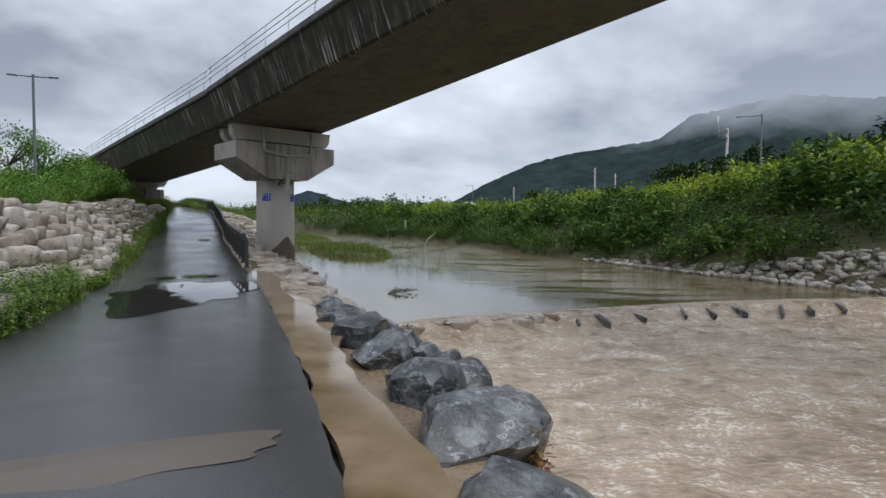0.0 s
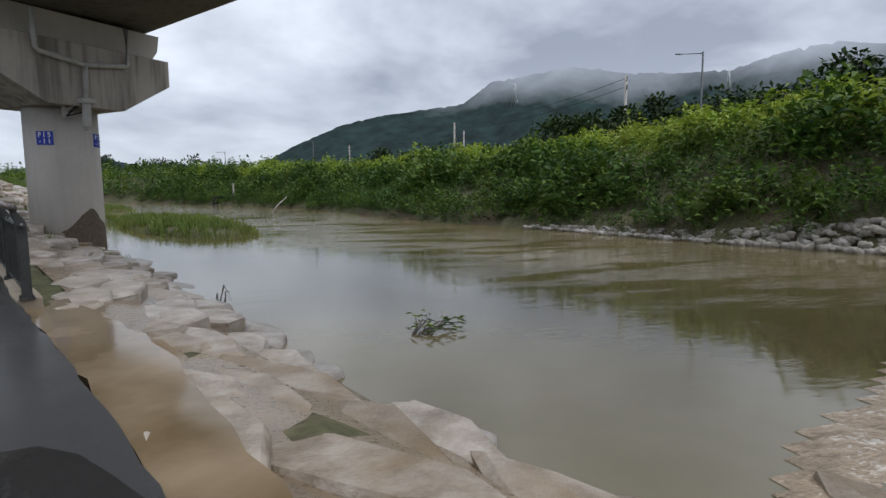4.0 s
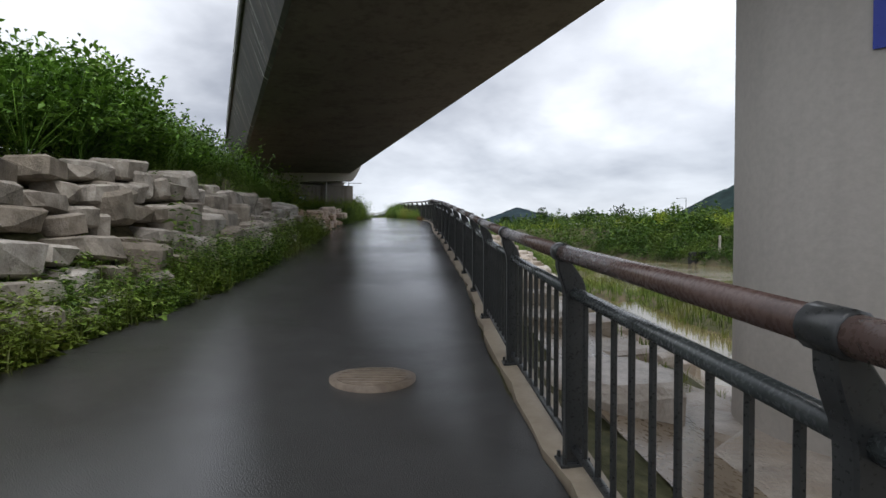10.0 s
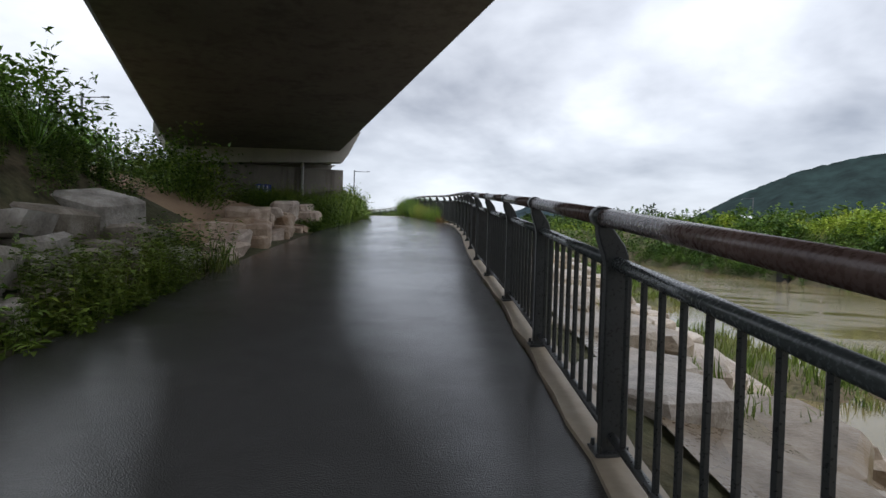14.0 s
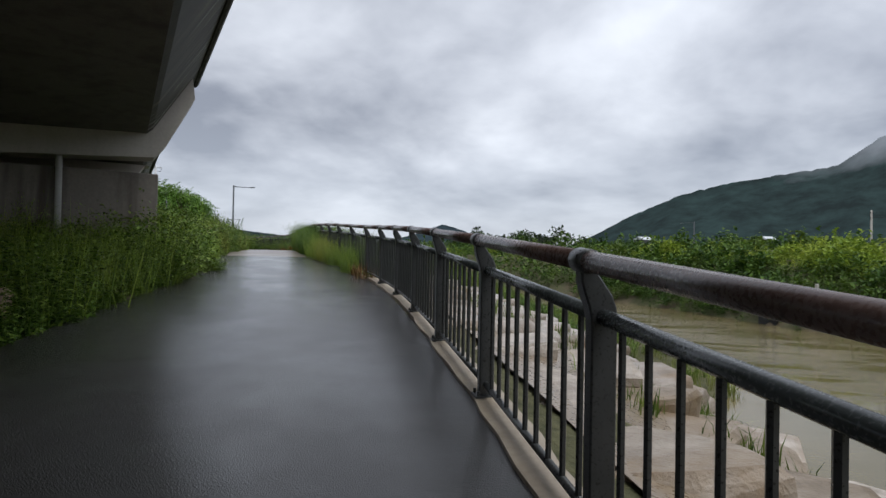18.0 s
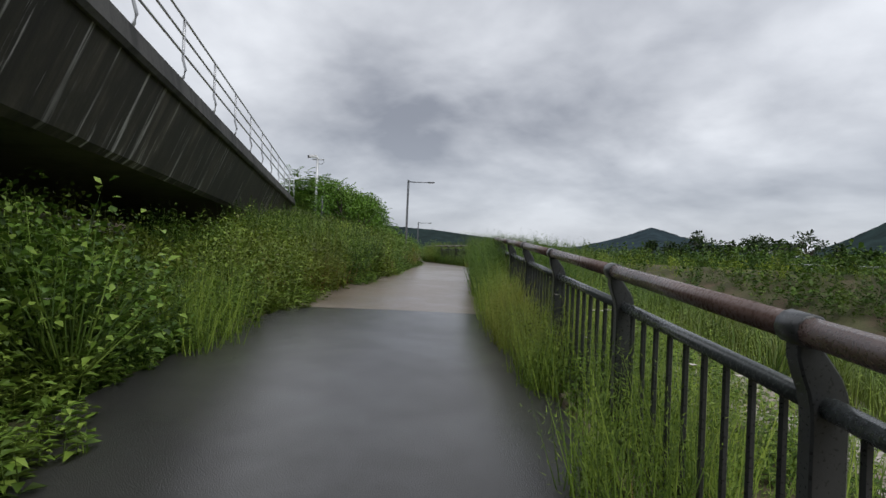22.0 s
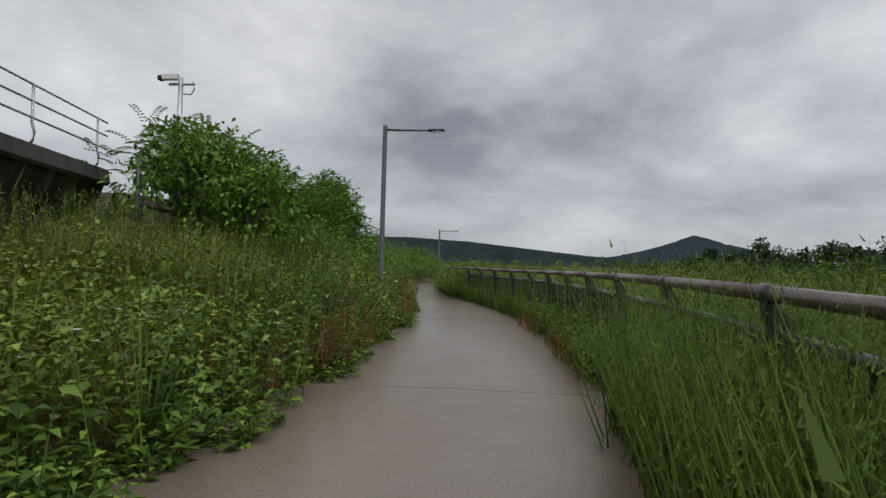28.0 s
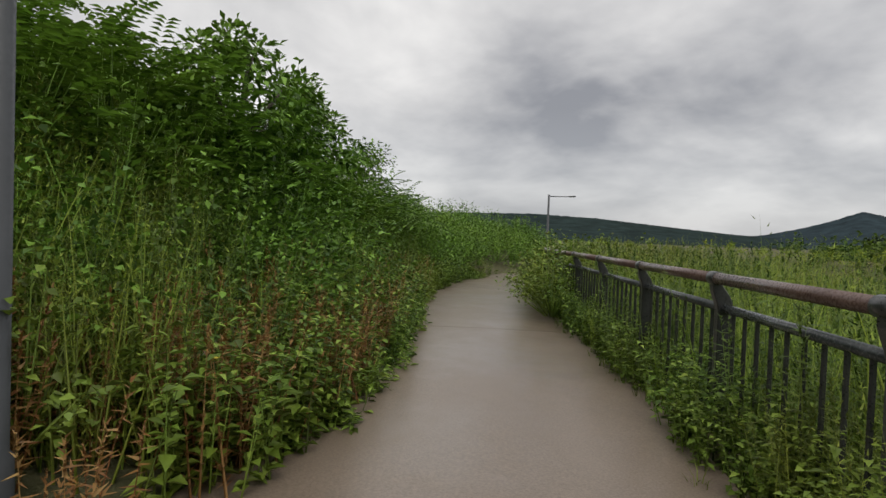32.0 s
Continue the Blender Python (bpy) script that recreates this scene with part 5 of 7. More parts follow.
outer.parent = apron
tagged(outer, kind="stuff")

# dark veined boulders by the weir
r = random.Random(21)
boulders = [(-2.27, 10.68, 0.8, 0.55, 0.38), (-2.02, 9.97, 0.95, 0.65, 0.36), (-1.36, 10.1, 0.6, 0.5, 0.3), (-1.46, 9.6, 0.8, 0.55, 0.35), (-1.24, 8.91, 1.0, 0.7, 0.46),
            (-1.83, 9.02, 0.42, 0.7, 0.42), (-1.36, 8.02, 1.0, 0.8, 0.42), (-0.5, 8.45, 0.55, 0.6, 0.55), (-0.76, 7.95, 0.45, 0.5, 0.5), (-0.52, 7.6, 0.42, 0.45, 0.45), (-0.93, 7.01, 0.72, 0.62, 0.4),
            (-0.34, 7.3, 0.6, 0.55, 0.6), (0.0, 6.5, 0.48, 0.55, 0.62), (-0.43, 5.65, 0.62, 0.8, 0.42), (-0.1, 4.75, 1.05, 0.9, 0.48), (0.1, 3.3, 1.0, 0.9, 0.5), (0.5, 2.0, 1.05, 0.95, 0.52),
            (0.85, 0.6, 1.1, 1.0, 0.55), (1.2, -1.0, 1.2, 1.1, 0.6)]
for x, y, a, b, c in boulders:
    ob = new("boulder", ROCKS[r.randrange(len(ROCKS))])
    z = max(float(terrain([x], [y])[0]), -0.85)
    ob.matrix_basis = stone_matrix((x, y, z + 0.08), (a * 1.12, b * 1.12, c * 1.42), r.uniform(0, 180), (r.uniform(-12, 12), r.uniform(-12, 12)))
    tagged(ob, "dark grey wet boulder with white veins beside rushing water", "boulder", "river boulders")
# stones of the weir that break the surface
for i in range(9):
    x = -1.5 + 0.48 * i + r.uniform(-0.15, 0.15)
    q = (x, float(np.interp(x, WL[:, 0], WL[:, 1])) - 0.15)
    ob = new("weir_stone", FLATS[i % len(FLATS)])
    ob.matrix_basis = stone_matrix((q[0], q[1] + r.uniform(-0.3, 0.2), POOL_Z - 0.17), (r.uniform(0.4, 0.7), r.uniform(0.3, 0.45), 0.42), r.uniform(0, 180), (r.uniform(-8, 8), r.uniform(-8, 8)))
    tagged(ob, "brown weir stone just breaking the floodwater", "stone", "weir stones")

# dark slab edges where the water folds over the weir: foot of each, then its head
SLABS = [(2.77, 13.42, 2.72, 14.9), (3.48, 13.54, 3.26, 14.33), (4.43, 13.94, 4.21, 14.67), (5.61, 14.56, 5.93, 15.9), (6.4, 14.65, 6.53, 15.8), (7.35, 14.94, 7.31, 16.1),
         (8.31, 15.11, 8.78, 16.1), (9.19, 15.29, 9.45, 15.93), (10.3, 15.7, 10.6, 16.6)]
for i, (x0, y0, x1, y1) in enumerate(SLABS):
    ob = new("weir_slab", BLOCKS_DARK[i % len(BLOCKS_DARK)])
    long = math.hypot(x1 - x0, y1 - y0)
    top = POOL_Z + 0.01
    ob.matrix_basis = stone_matrix(((x0 + x1) / 2, (y0 + y1) / 2, top - 0.13), (long, 0.085, 0.24), math.degrees(math.atan2(y1 - y0, x1 - x0)), (0, -4.0))
    tagged(ob, "dark wet slab edge in the smooth lip of the weir", "stone", "weir slabs")

# cobbles at the foot of the far bank
items, r = [], random.Random(31)
for i in range(1900):
    k = r.uniform(0, 1)
    y = 13 + 21 * k**1.9
    f = r.uniform(-0.3, np.interp(y, [14, 19, 22, 26, 35], [2.3, 1.9, 0.9, 0.35, 0.1]))
    j = int(np.argmin(abs(SH[:, 1] - y)))
    x = SH[j, 0] + f
    yy = y + r.uniform(-0.3, 0.3)
    z = float(-0.75 + (crest(yy) + 0.75) * np.interp(max(f, 0), [0, 1, 6, 9], [0, 0.18, 0.78, 1.0]))
    sz = r.uniform(0.13, 0.29) * (0.7 if y > 25 else 1.0)
    items.append((BLOCK_ARR[r.randrange(len(BLOCK_ARR))], stone_matrix((x, yy, z + 0.05), (sz * 1.5, sz, sz * 0.8), r.uniform(0, 180), (r.uniform(-20, 20), r.uniform(-20, 20)))))
tagged(joined("cobbles", items, M_COBBLE), "pale cobbles pitched at the foot of the far bank", "cobbles", kind="stuff")

# concrete stairs in the far bank
stairs = thing("bank_stairs", "pale concrete stairs down the far bank to the water", "stairs", (15.2, 17.6, -0.9), -17)
for k in range(12):
    part("step", box_bm(0.42, 2.4, 0.25, (0.36 * k, 0, 0.12 + 0.17 * k), 0.012), M_PIER, stairs)

# bare soil below the wall pier
V, F, nS, nE = [], [], 26, 10
for i in range(nS):
    s = 42.5 + 10.5 * i / (nS - 1)
    for k in range(nE):
        e = 0.85 + 6.65 * k / (nE - 1)
        rise = np.interp(e, [0.85, 1.5, 2.2, 5.0, 7.5], [0.12, 0.5, 0.85, 1.6, 1.85]) * (1 - 0.35 * smoothstep(48, 53, s))
        p = along(s, d_left(s) + e, rise + 0.05 * noise.noise((s * 1.3, e * 1.7, 0)))
        V.append(p)
for i in range(nS - 1):
    for k in range(nE - 1):
        F.append((i * nE + k, i * nE + k + 1, (i + 1) * nE + k + 1, (i + 1) * nE + k))
soil = poly("ground_soil_slope", V, F, M_DIRT, smooth=True)
tagged(soil, "bare brown soil slope below the wall pier", "soil", kind="structure")

# ---- plants ----


def leaf_tris(base, way, up, length, width, bend=0.25):
    """A folded leaf: base, two shoulders, tip."""
    side = np.cross(way, up)
    side /= np.linalg.norm(side) + 1e-9
    mid = base + way * length * 0.45 + up * length * 0.06
    tip = base + way * length - up * length * bend
    return [base, mid + side * width / 2, tip, mid - side * width / 2]


class Plant:
    def __init__(self):
        self.V, self.F = [], []

    def leaf(self, *a, **k):
        o = len(self.V)
        self.V += leaf_tris(*a, **k)
        self.F += [(o, o + 1, o + 2), (o, o + 2, o + 3)]

    def thread(self, base, way, length, width):
        o = len(self.V)
        side = unit(np.cross(way, (0.3, 0.2, 1.0))) * width / 2
        self.V += [base - side, base + side, base + way * length]
        self.F.append((o, o + 1, o + 2))

    def blade(self, base, way, lean, length, width):
        o = len(self.V)
        side = np.cross(way, (0, 0, 1.0))
        side = side / (np.linalg.norm(side) + 1e-9) * width / 2
        m = base + np.array((0, 0, length * 0.55)) + way * length * lean * 0.3
        t = base + np.array((0, 0, length * (1 - 0.45 * lean))) + way * length * lean
        self.V += [base - side, base + side, m + side * 0.8, m - side * 0.8, t]
        self.F += [(o, o + 1, o + 2), (o, o + 2, o + 3), (o + 3, o + 2, o + 4)]

    def stem(self, a, b, w):
        o = len(self.V)
        self.V += [a + (w, 0, 0), a - (w * 0.5, -w * 0.8, 0), a - (w * 0.5, w * 0.8, 0), b]
        self.F += [(o, o + 1, o + 3), (o + 1, o + 2, o + 3), (o + 2, o, o + 3)]

    def arrays(self):
        return np.array(self.V, float), np.array(self.F, int)


def unit(v):
    v = np.asarray(v, float)
    return v / (np.linalg.norm(v) + 1e-9)


def broad_plant(q, h=0.8, n=34, leaf=0.12, wide=0.4, stems=3):
    p = Plant()
    for k in range(stems):
        lean = np.array((q.uniform(-0.25, 0.25), q.uniform(-0.25, 0.25), 1.0)) * h * q.uniform(0.7, 1.0)
        a = np.array((q.uniform(-0.1, 0.1), q.uniform(-0.1, 0.1), -0.05))
        p.stem(a, a + lean, 0.006)
        for i in range(n // stems):
            u = 0.12 + 0.88 * (i + q.random()) / (n // stems)
            w = 2.4 * i + q.uniform(-0.5, 0.5)
            way = unit((math.cos(w), math.sin(w), q.uniform(-0.1, 0.6)))
            l = leaf * q.uniform(0.6, 1.25) * (1.15 - 0.5 * u)
            p.leaf(a + lean * u, way, unit((0, 0, 1) + 0.3 * np.array((q.uniform(-1, 1), q.uniform(-1, 1), 0))), l, l * wide, bend=q.uniform(0.1, 0.45))
    return p.arrays()


def feather_plant(q, h=0.9, n=240, stems=9, thread=0.0055):
    """Cosmos: thin branching stems in a haze of thread-like leaves."""
    p = Plant()
    for k in range(stems):
        lean = np.array((q.uniform(-0.34, 0.34), q.uniform(-0.34, 0.34), 1.0)) * h * q.uniform(0.6, 1.05)
        a = np.array((q.uniform(-0.14, 0.14), q.uniform(-0.14, 0.14), -0.05))
        p.stem(a, a + lean * 1.03, 0.007)
        for i in range(n // stems):
            u = 0.12 + 0.88 * (i + q.random()) / (n // stems)
            w = 2.4 * i + q.uniform(-0.6, 0.6)
            way = unit((math.cos(w), math.sin(w), q.uniform(0.1, 1.3)))
            l = q.uniform(0.025, 0.055) * (1.2 - 0.5 * u)
            p.thread(a + lean * u + 0.05 * np.array((q.uniform(-1, 1), q.uniform(-1, 1), 0)), way, l, thread * 1.35)
    return p.arrays()


def lance_plant(q, h=1.0, stems=6, n=28):
    """Mugwort and goldenrod: upright stems, narrow drooping leaves, a thin plume on top."""
    p = Plant()
    for k in range(stems):
        top = h * q.uniform(0.65, 1.05)
        lean = np.array((q.uniform(-0.22, 0.22), q.uniform(-0.22, 0.22), 1.0)) * top
        a = np.array((q.uniform(-0.16, 0.16), q.uniform(-0.16, 0.16), -0.05))
        p.stem(a, a + lean * 1.02, 0.01)
        for i in range(n):
            u = 0.15 + 0.78 * (i + q.random()) / n
            w = 2.4 * i + q.uniform(-0.5, 0.5)
            way = unit((math.cos(w), math.sin(w), q.uniform(0.0, 0.7)))
            l = q.uniform(0.06, 0.11) * (1.2 - 0.6 * u)
            p.thread(a + lean * u, unit(way - (0, 0, q.uniform(0.0, 0.5))), l, l * q.uniform(0.2, 0.3))
        for i in range(16):
            w = q.uniform(0, 6.28)
            p.thread(a + lean * q.uniform(0.82, 0.99), unit((math.cos(w), math.sin(w), q.uniform(0.6, 2.0))), q.uniform(0.02, 0.045), 0.012)
    return p.arrays()


def grass_tuft(q, h=0.45, n=14, w=0.014, spread=0.12):
    p = Plant()
    for i in range(n):
        t = q.uniform(0, 6.28)
        p.blade(np.array((q.uniform(-spread, spread), q.uniform(-spread, spread), -0.04)), np.array((math.cos(t), math.sin(t), 0)), q.uniform(0.1, 0.75), h * q.uniform(0.5, 1.15), w * q.uniform(0.7, 1.3))
    return p.arrays()


def bush_unit(q, r=0.8, h=1.2, n=160, leaf=0.12, wide=0.42, sprays=16):
    """A dome of leafy sprays with gaps between them."""
    p = Plant()
    for k in range(sprays):
        t, el = q.uniform(0, 6.28), q.uniform(0.15, 1.5)
        tip = np.array((math.cos(t) * math.cos(el) * r, math.sin(t) * math.cos(el) * r, h * (0.25 + 0.75 * math.sin(el)))) * q.uniform(0.7, 1.1)
        root = np.array((0, 0, 0.05)) + tip * (0.15, 0.15, 0.1)
        p.stem(root, tip, 0.012)
        for i in range(n // sprays):
            u = 0.35 + 0.65 * q.random() ** 0.7
            c = root + (tip - root) * u + np.array([q.uniform(-0.1, 0.1) for _ in range(3)])
            way = unit(tip / (np.linalg.norm(tip) + 1e-6) * 0.5 + np.array([q.uniform(-1, 1), q.uniform(-1, 1), q.uniform(-0.5, 0.6)]))
            l = leaf * q.uniform(0.6, 1.3)
            p.leaf(c, way, unit((q.uniform(-0.5, 0.5), q.uniform(-0.5, 0.5), 1)), l, l * wide, bend=q.uniform(0.1, 0.4))
    return p.arrays()


def pinnate_unit(q, r=0.9, h=1.6, fronds=34):
    """A young locust bush: arching fronds set with paired leaflets."""
    p = Plant()
    for k in range(fronds):
        t, el = q.uniform(0, 6.28), q.uniform(0.1, 1.5)
        c = np.array((math.cos(t) * math.cos(el) * r, math.sin(t) * math.cos(el) * r, h * (0.2 + 0.75 * math.sin(el)))) * q.uniform(0.45, 1.0)
        way = unit((math.cos(t + q.uniform(-0.8, 0.8)), math.sin(t + q.uniform(-0.8, 0.8)), q.uniform(-0.1, 1.0)))
        L_ = q.uniform(0.3, 0.5)
        side = unit(np.cross(way, (0, 0, 1)))
        p.stem(c * 0.6, c, 0.008)
        for i in range(7):
            b = c + way * L_ * (i + 1) / 7 - np.array((0, 0, 0.12 * (i / 7) ** 2))
            for sgn in (-1, 1):
                p.leaf(b, unit(side * sgn + way * 0.5), np.array((0, 0, 1.0)), 0.115, 0.05, bend=0.2)
    return p.arrays()


def scatter(name, templates, spots, mat, label, category, q, scale=(0.75, 1.25), tilt=0.12, seat=True):
    """Plants at spots (x, y[, size]) on the ground, all in one mesh."""
    spots = np.array(spots, float)
    z = terrain(spots[:, 0], spots[:, 1])
    VV, FF, o = [], [], 0
    which = np.array([q.randrange(len(templates)) for _ in spots])
    for ti, (V, F) in enumerate(templates):
        sel = np.where(which == ti)[0]
        if not len(sel):
            continue
        k = len(sel)
        a = np.array([q.uniform(0, 6.28) for _ in sel])
        sc = np.array([q.uniform(*scale) for _ in sel])
        if spots.shape[1] > 2:
            sc = sc * spots[sel, 2]
        tx, ty = np.array([q.uniform(-tilt, tilt) for _ in sel]), np.array([q.uniform(-tilt, tilt) for _ in sel])
        c, s = np.cos(a), np.sin(a)
        P = np.empty((k, len(V), 3))
        P[:, :, 0] = (V[None, :, 0] * c[:, None] - V[None, :, 1] * s[:, None] + V[None, :, 2] * tx[:, None]) * sc[:, None] + spots[sel, 0][:, None]
        P[:, :, 1] = (V[None, :, 0] * s[:, None] + V[None, :, 1] * c[:, None] + V[None, :, 2] * ty[:, None]) * sc[:, None] + spots[sel, 1][:, None]
        P[:, :, 2] = V[None, :, 2] * sc[:, None] + z[sel][:, None]
        VV.append(P.reshape(-1, 3))
        FF.append((F[None] + (np.arange(k) * len(V))[:, None, None]).reshape(-1, 3) + o)
        o += k * len(V)
    ob = new(name, raw_mesh(name, np.vstack(VV), np.vstack(FF), mat))
    return tagged(ob, label, category, kind="stuff")


def band(q, count, s0, s1, e0, e1, side, power=1.0, patchy=0.0, freq=0.35, grow=None):
    """Spots beside the path: e is the distance past its left (+1) or right (-1) edge."""
    out = []
    while len(out) < count:
        s, e = q.uniform(s0, s1), e0 + (e1 - e0) * q.random() ** power
        if patchy and noise.noise((s * freq, e * freq, 7.3 * side)) < patchy - 0.5:
            continue
        p = along(s, side * ((d_left(s) if side > 0 else d_right(s)) + e))
        if math.hypot(p.x - LAMP1[0], p.y - LAMP1[1]) < 0.5 and (p.x - LAMP1[0]) * 0.83 + (p.y - LAMP1[1]) * 0.55 > -0.2:
            continue
        out.append((p.x, p.y, float(np.interp(s, *grow))) if grow else (p.x, p.y))
    return out


q = random.Random(3)
T_BROAD = [broad_plant(q, q.uniform(0.6, 0.95), 84, 0.085, 0.55, 5) for _ in range(6)]
T_LOW = [broad_plant(q, q.uniform(0.25, 0.4), 36, 0.10, 0.45, 4) for _ in range(6)]
T_FEATHER = [feather_plant(q, q.uniform(0.7, 1.0)) for _ in range(6)]
T_COSMOS = [feather_plant(q, q.uniform(0.8, 1.05), 480, 16, 0.0042) for _ in range(5)]
T_LANCE = [lance_plant(q, q.uniform(0.85, 1.15)) for _ in range(6)]
T_GRASS = [grass_tuft(q) for _ in range(5)]
T_TALLGRASS = [grass_tuft(q, 0.9, 16, 0.018, 0.14) for _ in range(5)]
T_BUSH = [bush_unit(q) for _ in range(5)]
T_VINE = [bush_unit(q, 0.85, 1.2, 380, 0.075, 0.6, 26) for _ in range(5)]
T_PINNATE = [pinnate_unit(q) for _ in range(5)]
T_FAR = [bush_unit(q, 0.8, 1.0, 48, 0.22, 0.52, 8) for _ in range(6)]
T_FARTALL = [broad_plant(q, 1.5, 36, 0.3, 0.3, 4) for _ in range(4)]
T_ISLE = [grass_tuft(q, 0.5, 12, 0.02, 0.18) for _ in range(4)]

# land side, along the revetment's foot and top
scatter("edge_weeds", T_LOW, band(q, 1400, -11, 43, -0.05, 0.8, 1, 1.0, 0.34, 0.5), M_LEAF, "leafy weeds along the foot of the stone revetment", "weeds", q)
scatter("edge_grass", T_GRASS, band(q, 350, -11, 45, -0.03, 0.5, 1, 1.0, 0.45, 0.6), M_GRASS, "tufts of grass between path and stones", "grass", q)
scatter("edge_mugwort", T_BROAD, band(q, 560, -10, 44.5, 0.0, 0.6, 1, 1.0, 0.38, 0.3) + band(q, 90, 34.2, 37, 0.0, 0.7, 1), M_LEAF, "taller mugwort growing before the stones", "weeds", q, (0.6, 1.1))
T_DOCK = [broad_plant(q, 1.0, 46, 0.2, 0.3, 2) for _ in range(3)]
scatter("edge_dock", T_DOCK, [(*along(s, d).xy, k) for s, d, k in ((35.7, 3.45, 1.15), (35.3, 3.3, 0.8), (33.9, 3.2, 0.6), (31.6, 3.1, 0.5))], M_LEAF, "tall broad-leaved weed at the foot of the stones", "weeds", q, (0.9, 1.0))
scatter("edge_thick_weeds", T_LOW, band(q, 240, 29, 37, -0.1, 0.9, 1), M_LEAF, "thick leafy weeds at the path's edge", "weeds", q, (0.9, 1.5))
scatter("edge_thick_grass", T_GRASS, band(q, 160, 29, 40, -0.1, 0.7, 1), M_GRASS, "arching grass at the path's edge", "grass", q, (0.6, 1.0))
scatter("crevice_weeds", T_LOW, band(q, 200, -10, 42, 0.8, 2.4, 1, 1.0, 0.55, 0.5), M_LEAF, "small weeds rooted between the stone courses", "weeds", q, (0.5, 0.9))
TOPGROW = ([0, 24, 30, 34, 38, 40, 42, 44, 46], [0.7, 0.72, 0.85, 1.15, 1.2, 0.85, 0.52, 0.38, 0.3])
scatter("top_shrubs", T_BUSH, band(q, 640, -14, 36, 2.7, 6.0, 1, grow=TOPGROW) + band(q, 300, 36, 45.5, 2.5, 4.6, 1, grow=TOPGROW), M_SHRUB, "dense green shrubs above the stone revetment", "shrubs", q, (0.85, 1.35))
scatter("top_thicket", T_VINE, band(q, 150, 31, 44, 2.8, 5.0, 1, grow=TOPGROW), M_SHRUB, "tall leafy thicket above the stone revetment", "shrubs", q, (0.9, 1.35))
scatter("top_weeds", T_BROAD, band(q, 560, -14, 44, 2.35, 3.6, 1) + band(q, 190, 36.5, 45.5, 1.5, 2.8, 1), M_LEAF, "leafy weeds along the top of the stones", "weeds", q, (0.5, 0.9))

scatter("slope_shrubs", T_BUSH, band(q, 60, 42, 46.5, 2.0, 6.0, 1) + band(q, 60, 45, 49, 5.5, 9.5, 1) + band(q, 60, 50, 55, 5.6, 8.5, 1), M_SHRUB, "dark shrubs above the bare soil slope", "shrubs", q, (0.75, 1.2))

spots = [(-16.64 - 0.855 * k + q.uniform(-0.5, 0.3), 39.65 + 0.495 * k + q.uniform(-0.5, 0.3), q.uniform(0.8, 1.1)) for k in (8.0, 8.6, 9.2, 9.8, 10.5, 11.2) for _ in range(4)]
scatter("slope_thicket", T_VINE, spots, M_LEAF, "dark leafy thicket beside the bare soil slope", "shrubs", q, (1.15, 1.5))
# land side past the wall pier
GROW = ([56, 60, 66, 70, 78, 84], [0.7, 0.8, 1.25, 1.4, 1.3, 1.2])
spots = [(-26.3 + q.uniform(-0.7, 0.4) - 0.25 * k, 53.2 + q.uniform(-0.6, 0.5) + 0.21 * k, q.uniform(0.85, 1.3)) for k in range(14) for _ in range(4)]
spots += [(-24.9 + q.uniform(-0.8, 0.4) - 0.2 * k, 51.9 + q.uniform(-0.6, 0.6) + 0.16 * k, q.uniform(0.8, 1.2)) for k in range(8) for _ in range(5)]
spots += [(-22.65 - 0.93 * k + q.uniform(-0.45, 0.35), 53.22 + 0.345 * k + q.uniform(-0.45, 0.35), q.uniform(1.1, 1.35)) for k in (5.0, 5.5, 6.0) for _ in range(4)]
scatter("corner_vines", T_VINE, spots, M_LEAF, "tangled vines climbing by the wall pier", "vines", q, (0.65, 1.0))
scatter("corner_weeds", T_BROAD, band(q, 520, 52.5, 59, 0.0, 3.0, 1), M_LEAF, "leafy weeds by the wall pier", "weeds", q, (0.7, 1.3))
scatter("bank_weeds", T_BROAD, band(q, 620, 56, 78, 0.0, 3.4, 1, 1.1, grow=GROW) + band(q, 750, 78, 100, 0.0, 5.5, 1, 1.1, grow=GROW), M_LEAF, "tall leafy weeds on the bank beside the path", "weeds", q, (0.65, 1.1))
scatter("bank_mugwort", T_LANCE, band(q, 620, 55, 78, 0.1, 3.2, 1, 1.1, 0.4, 0.3, grow=GROW) + band(q, 420, 78, 96, 0.1, 4.5, 1, 1.1, 0.4, 0.3, grow=GROW), M_MUGWORT, "upright mugwort and goldenrod with narrow leaves on the bank", "weeds", q, (0.6, 1.05))
scatter("bank_feather_weeds", T_FEATHER, band(q, 800, 57, 78, 0.35, 3.0, 1, 1.0, 0.5, 0.3, grow=GROW) + band(q, 450, 76, 93, 0.6, 4.2, 1, 1.0, 0.5, 0.3, grow=GROW) + band(q, 30, 62.0, 63.4, -0.35, 0.4, 1, grow=GROW) + band(q, 300, 79, 93, 0.3, 3.0, 1, grow=GROW), M_FEATHER, "feathery yellow-green cosmos on the bank", "weeds", q, (0.75, 1.15))
scatter("corner_feather_weeds", T_FEATHER, band(q, 170, 53, 57.5, 0.0, 2.4, 1), M_FEATHER, "bright feathery weeds by the wall pier", "weeds", q, (0.9, 1.4))
scatter("ground_vines", T_LOW, band(q, 400, 56.0, 62.3, 0.1, 1.3, 1) + band(q, 26, 59.5, 60.3, -0.45, -0.1, 1), M_LEAF, "broad-leaved vines creeping onto the asphalt", "vines", q, (0.7, 1.2))
scatter("bank_red_stalks", T_LANCE, band(q, 380, 77, 94, -0.05, 1.0, 1, 1.0, 0.42, 0.5), M_DRY, "rust-red withered stalks at the path's edge", "weeds", q, (0.45, 0.9))
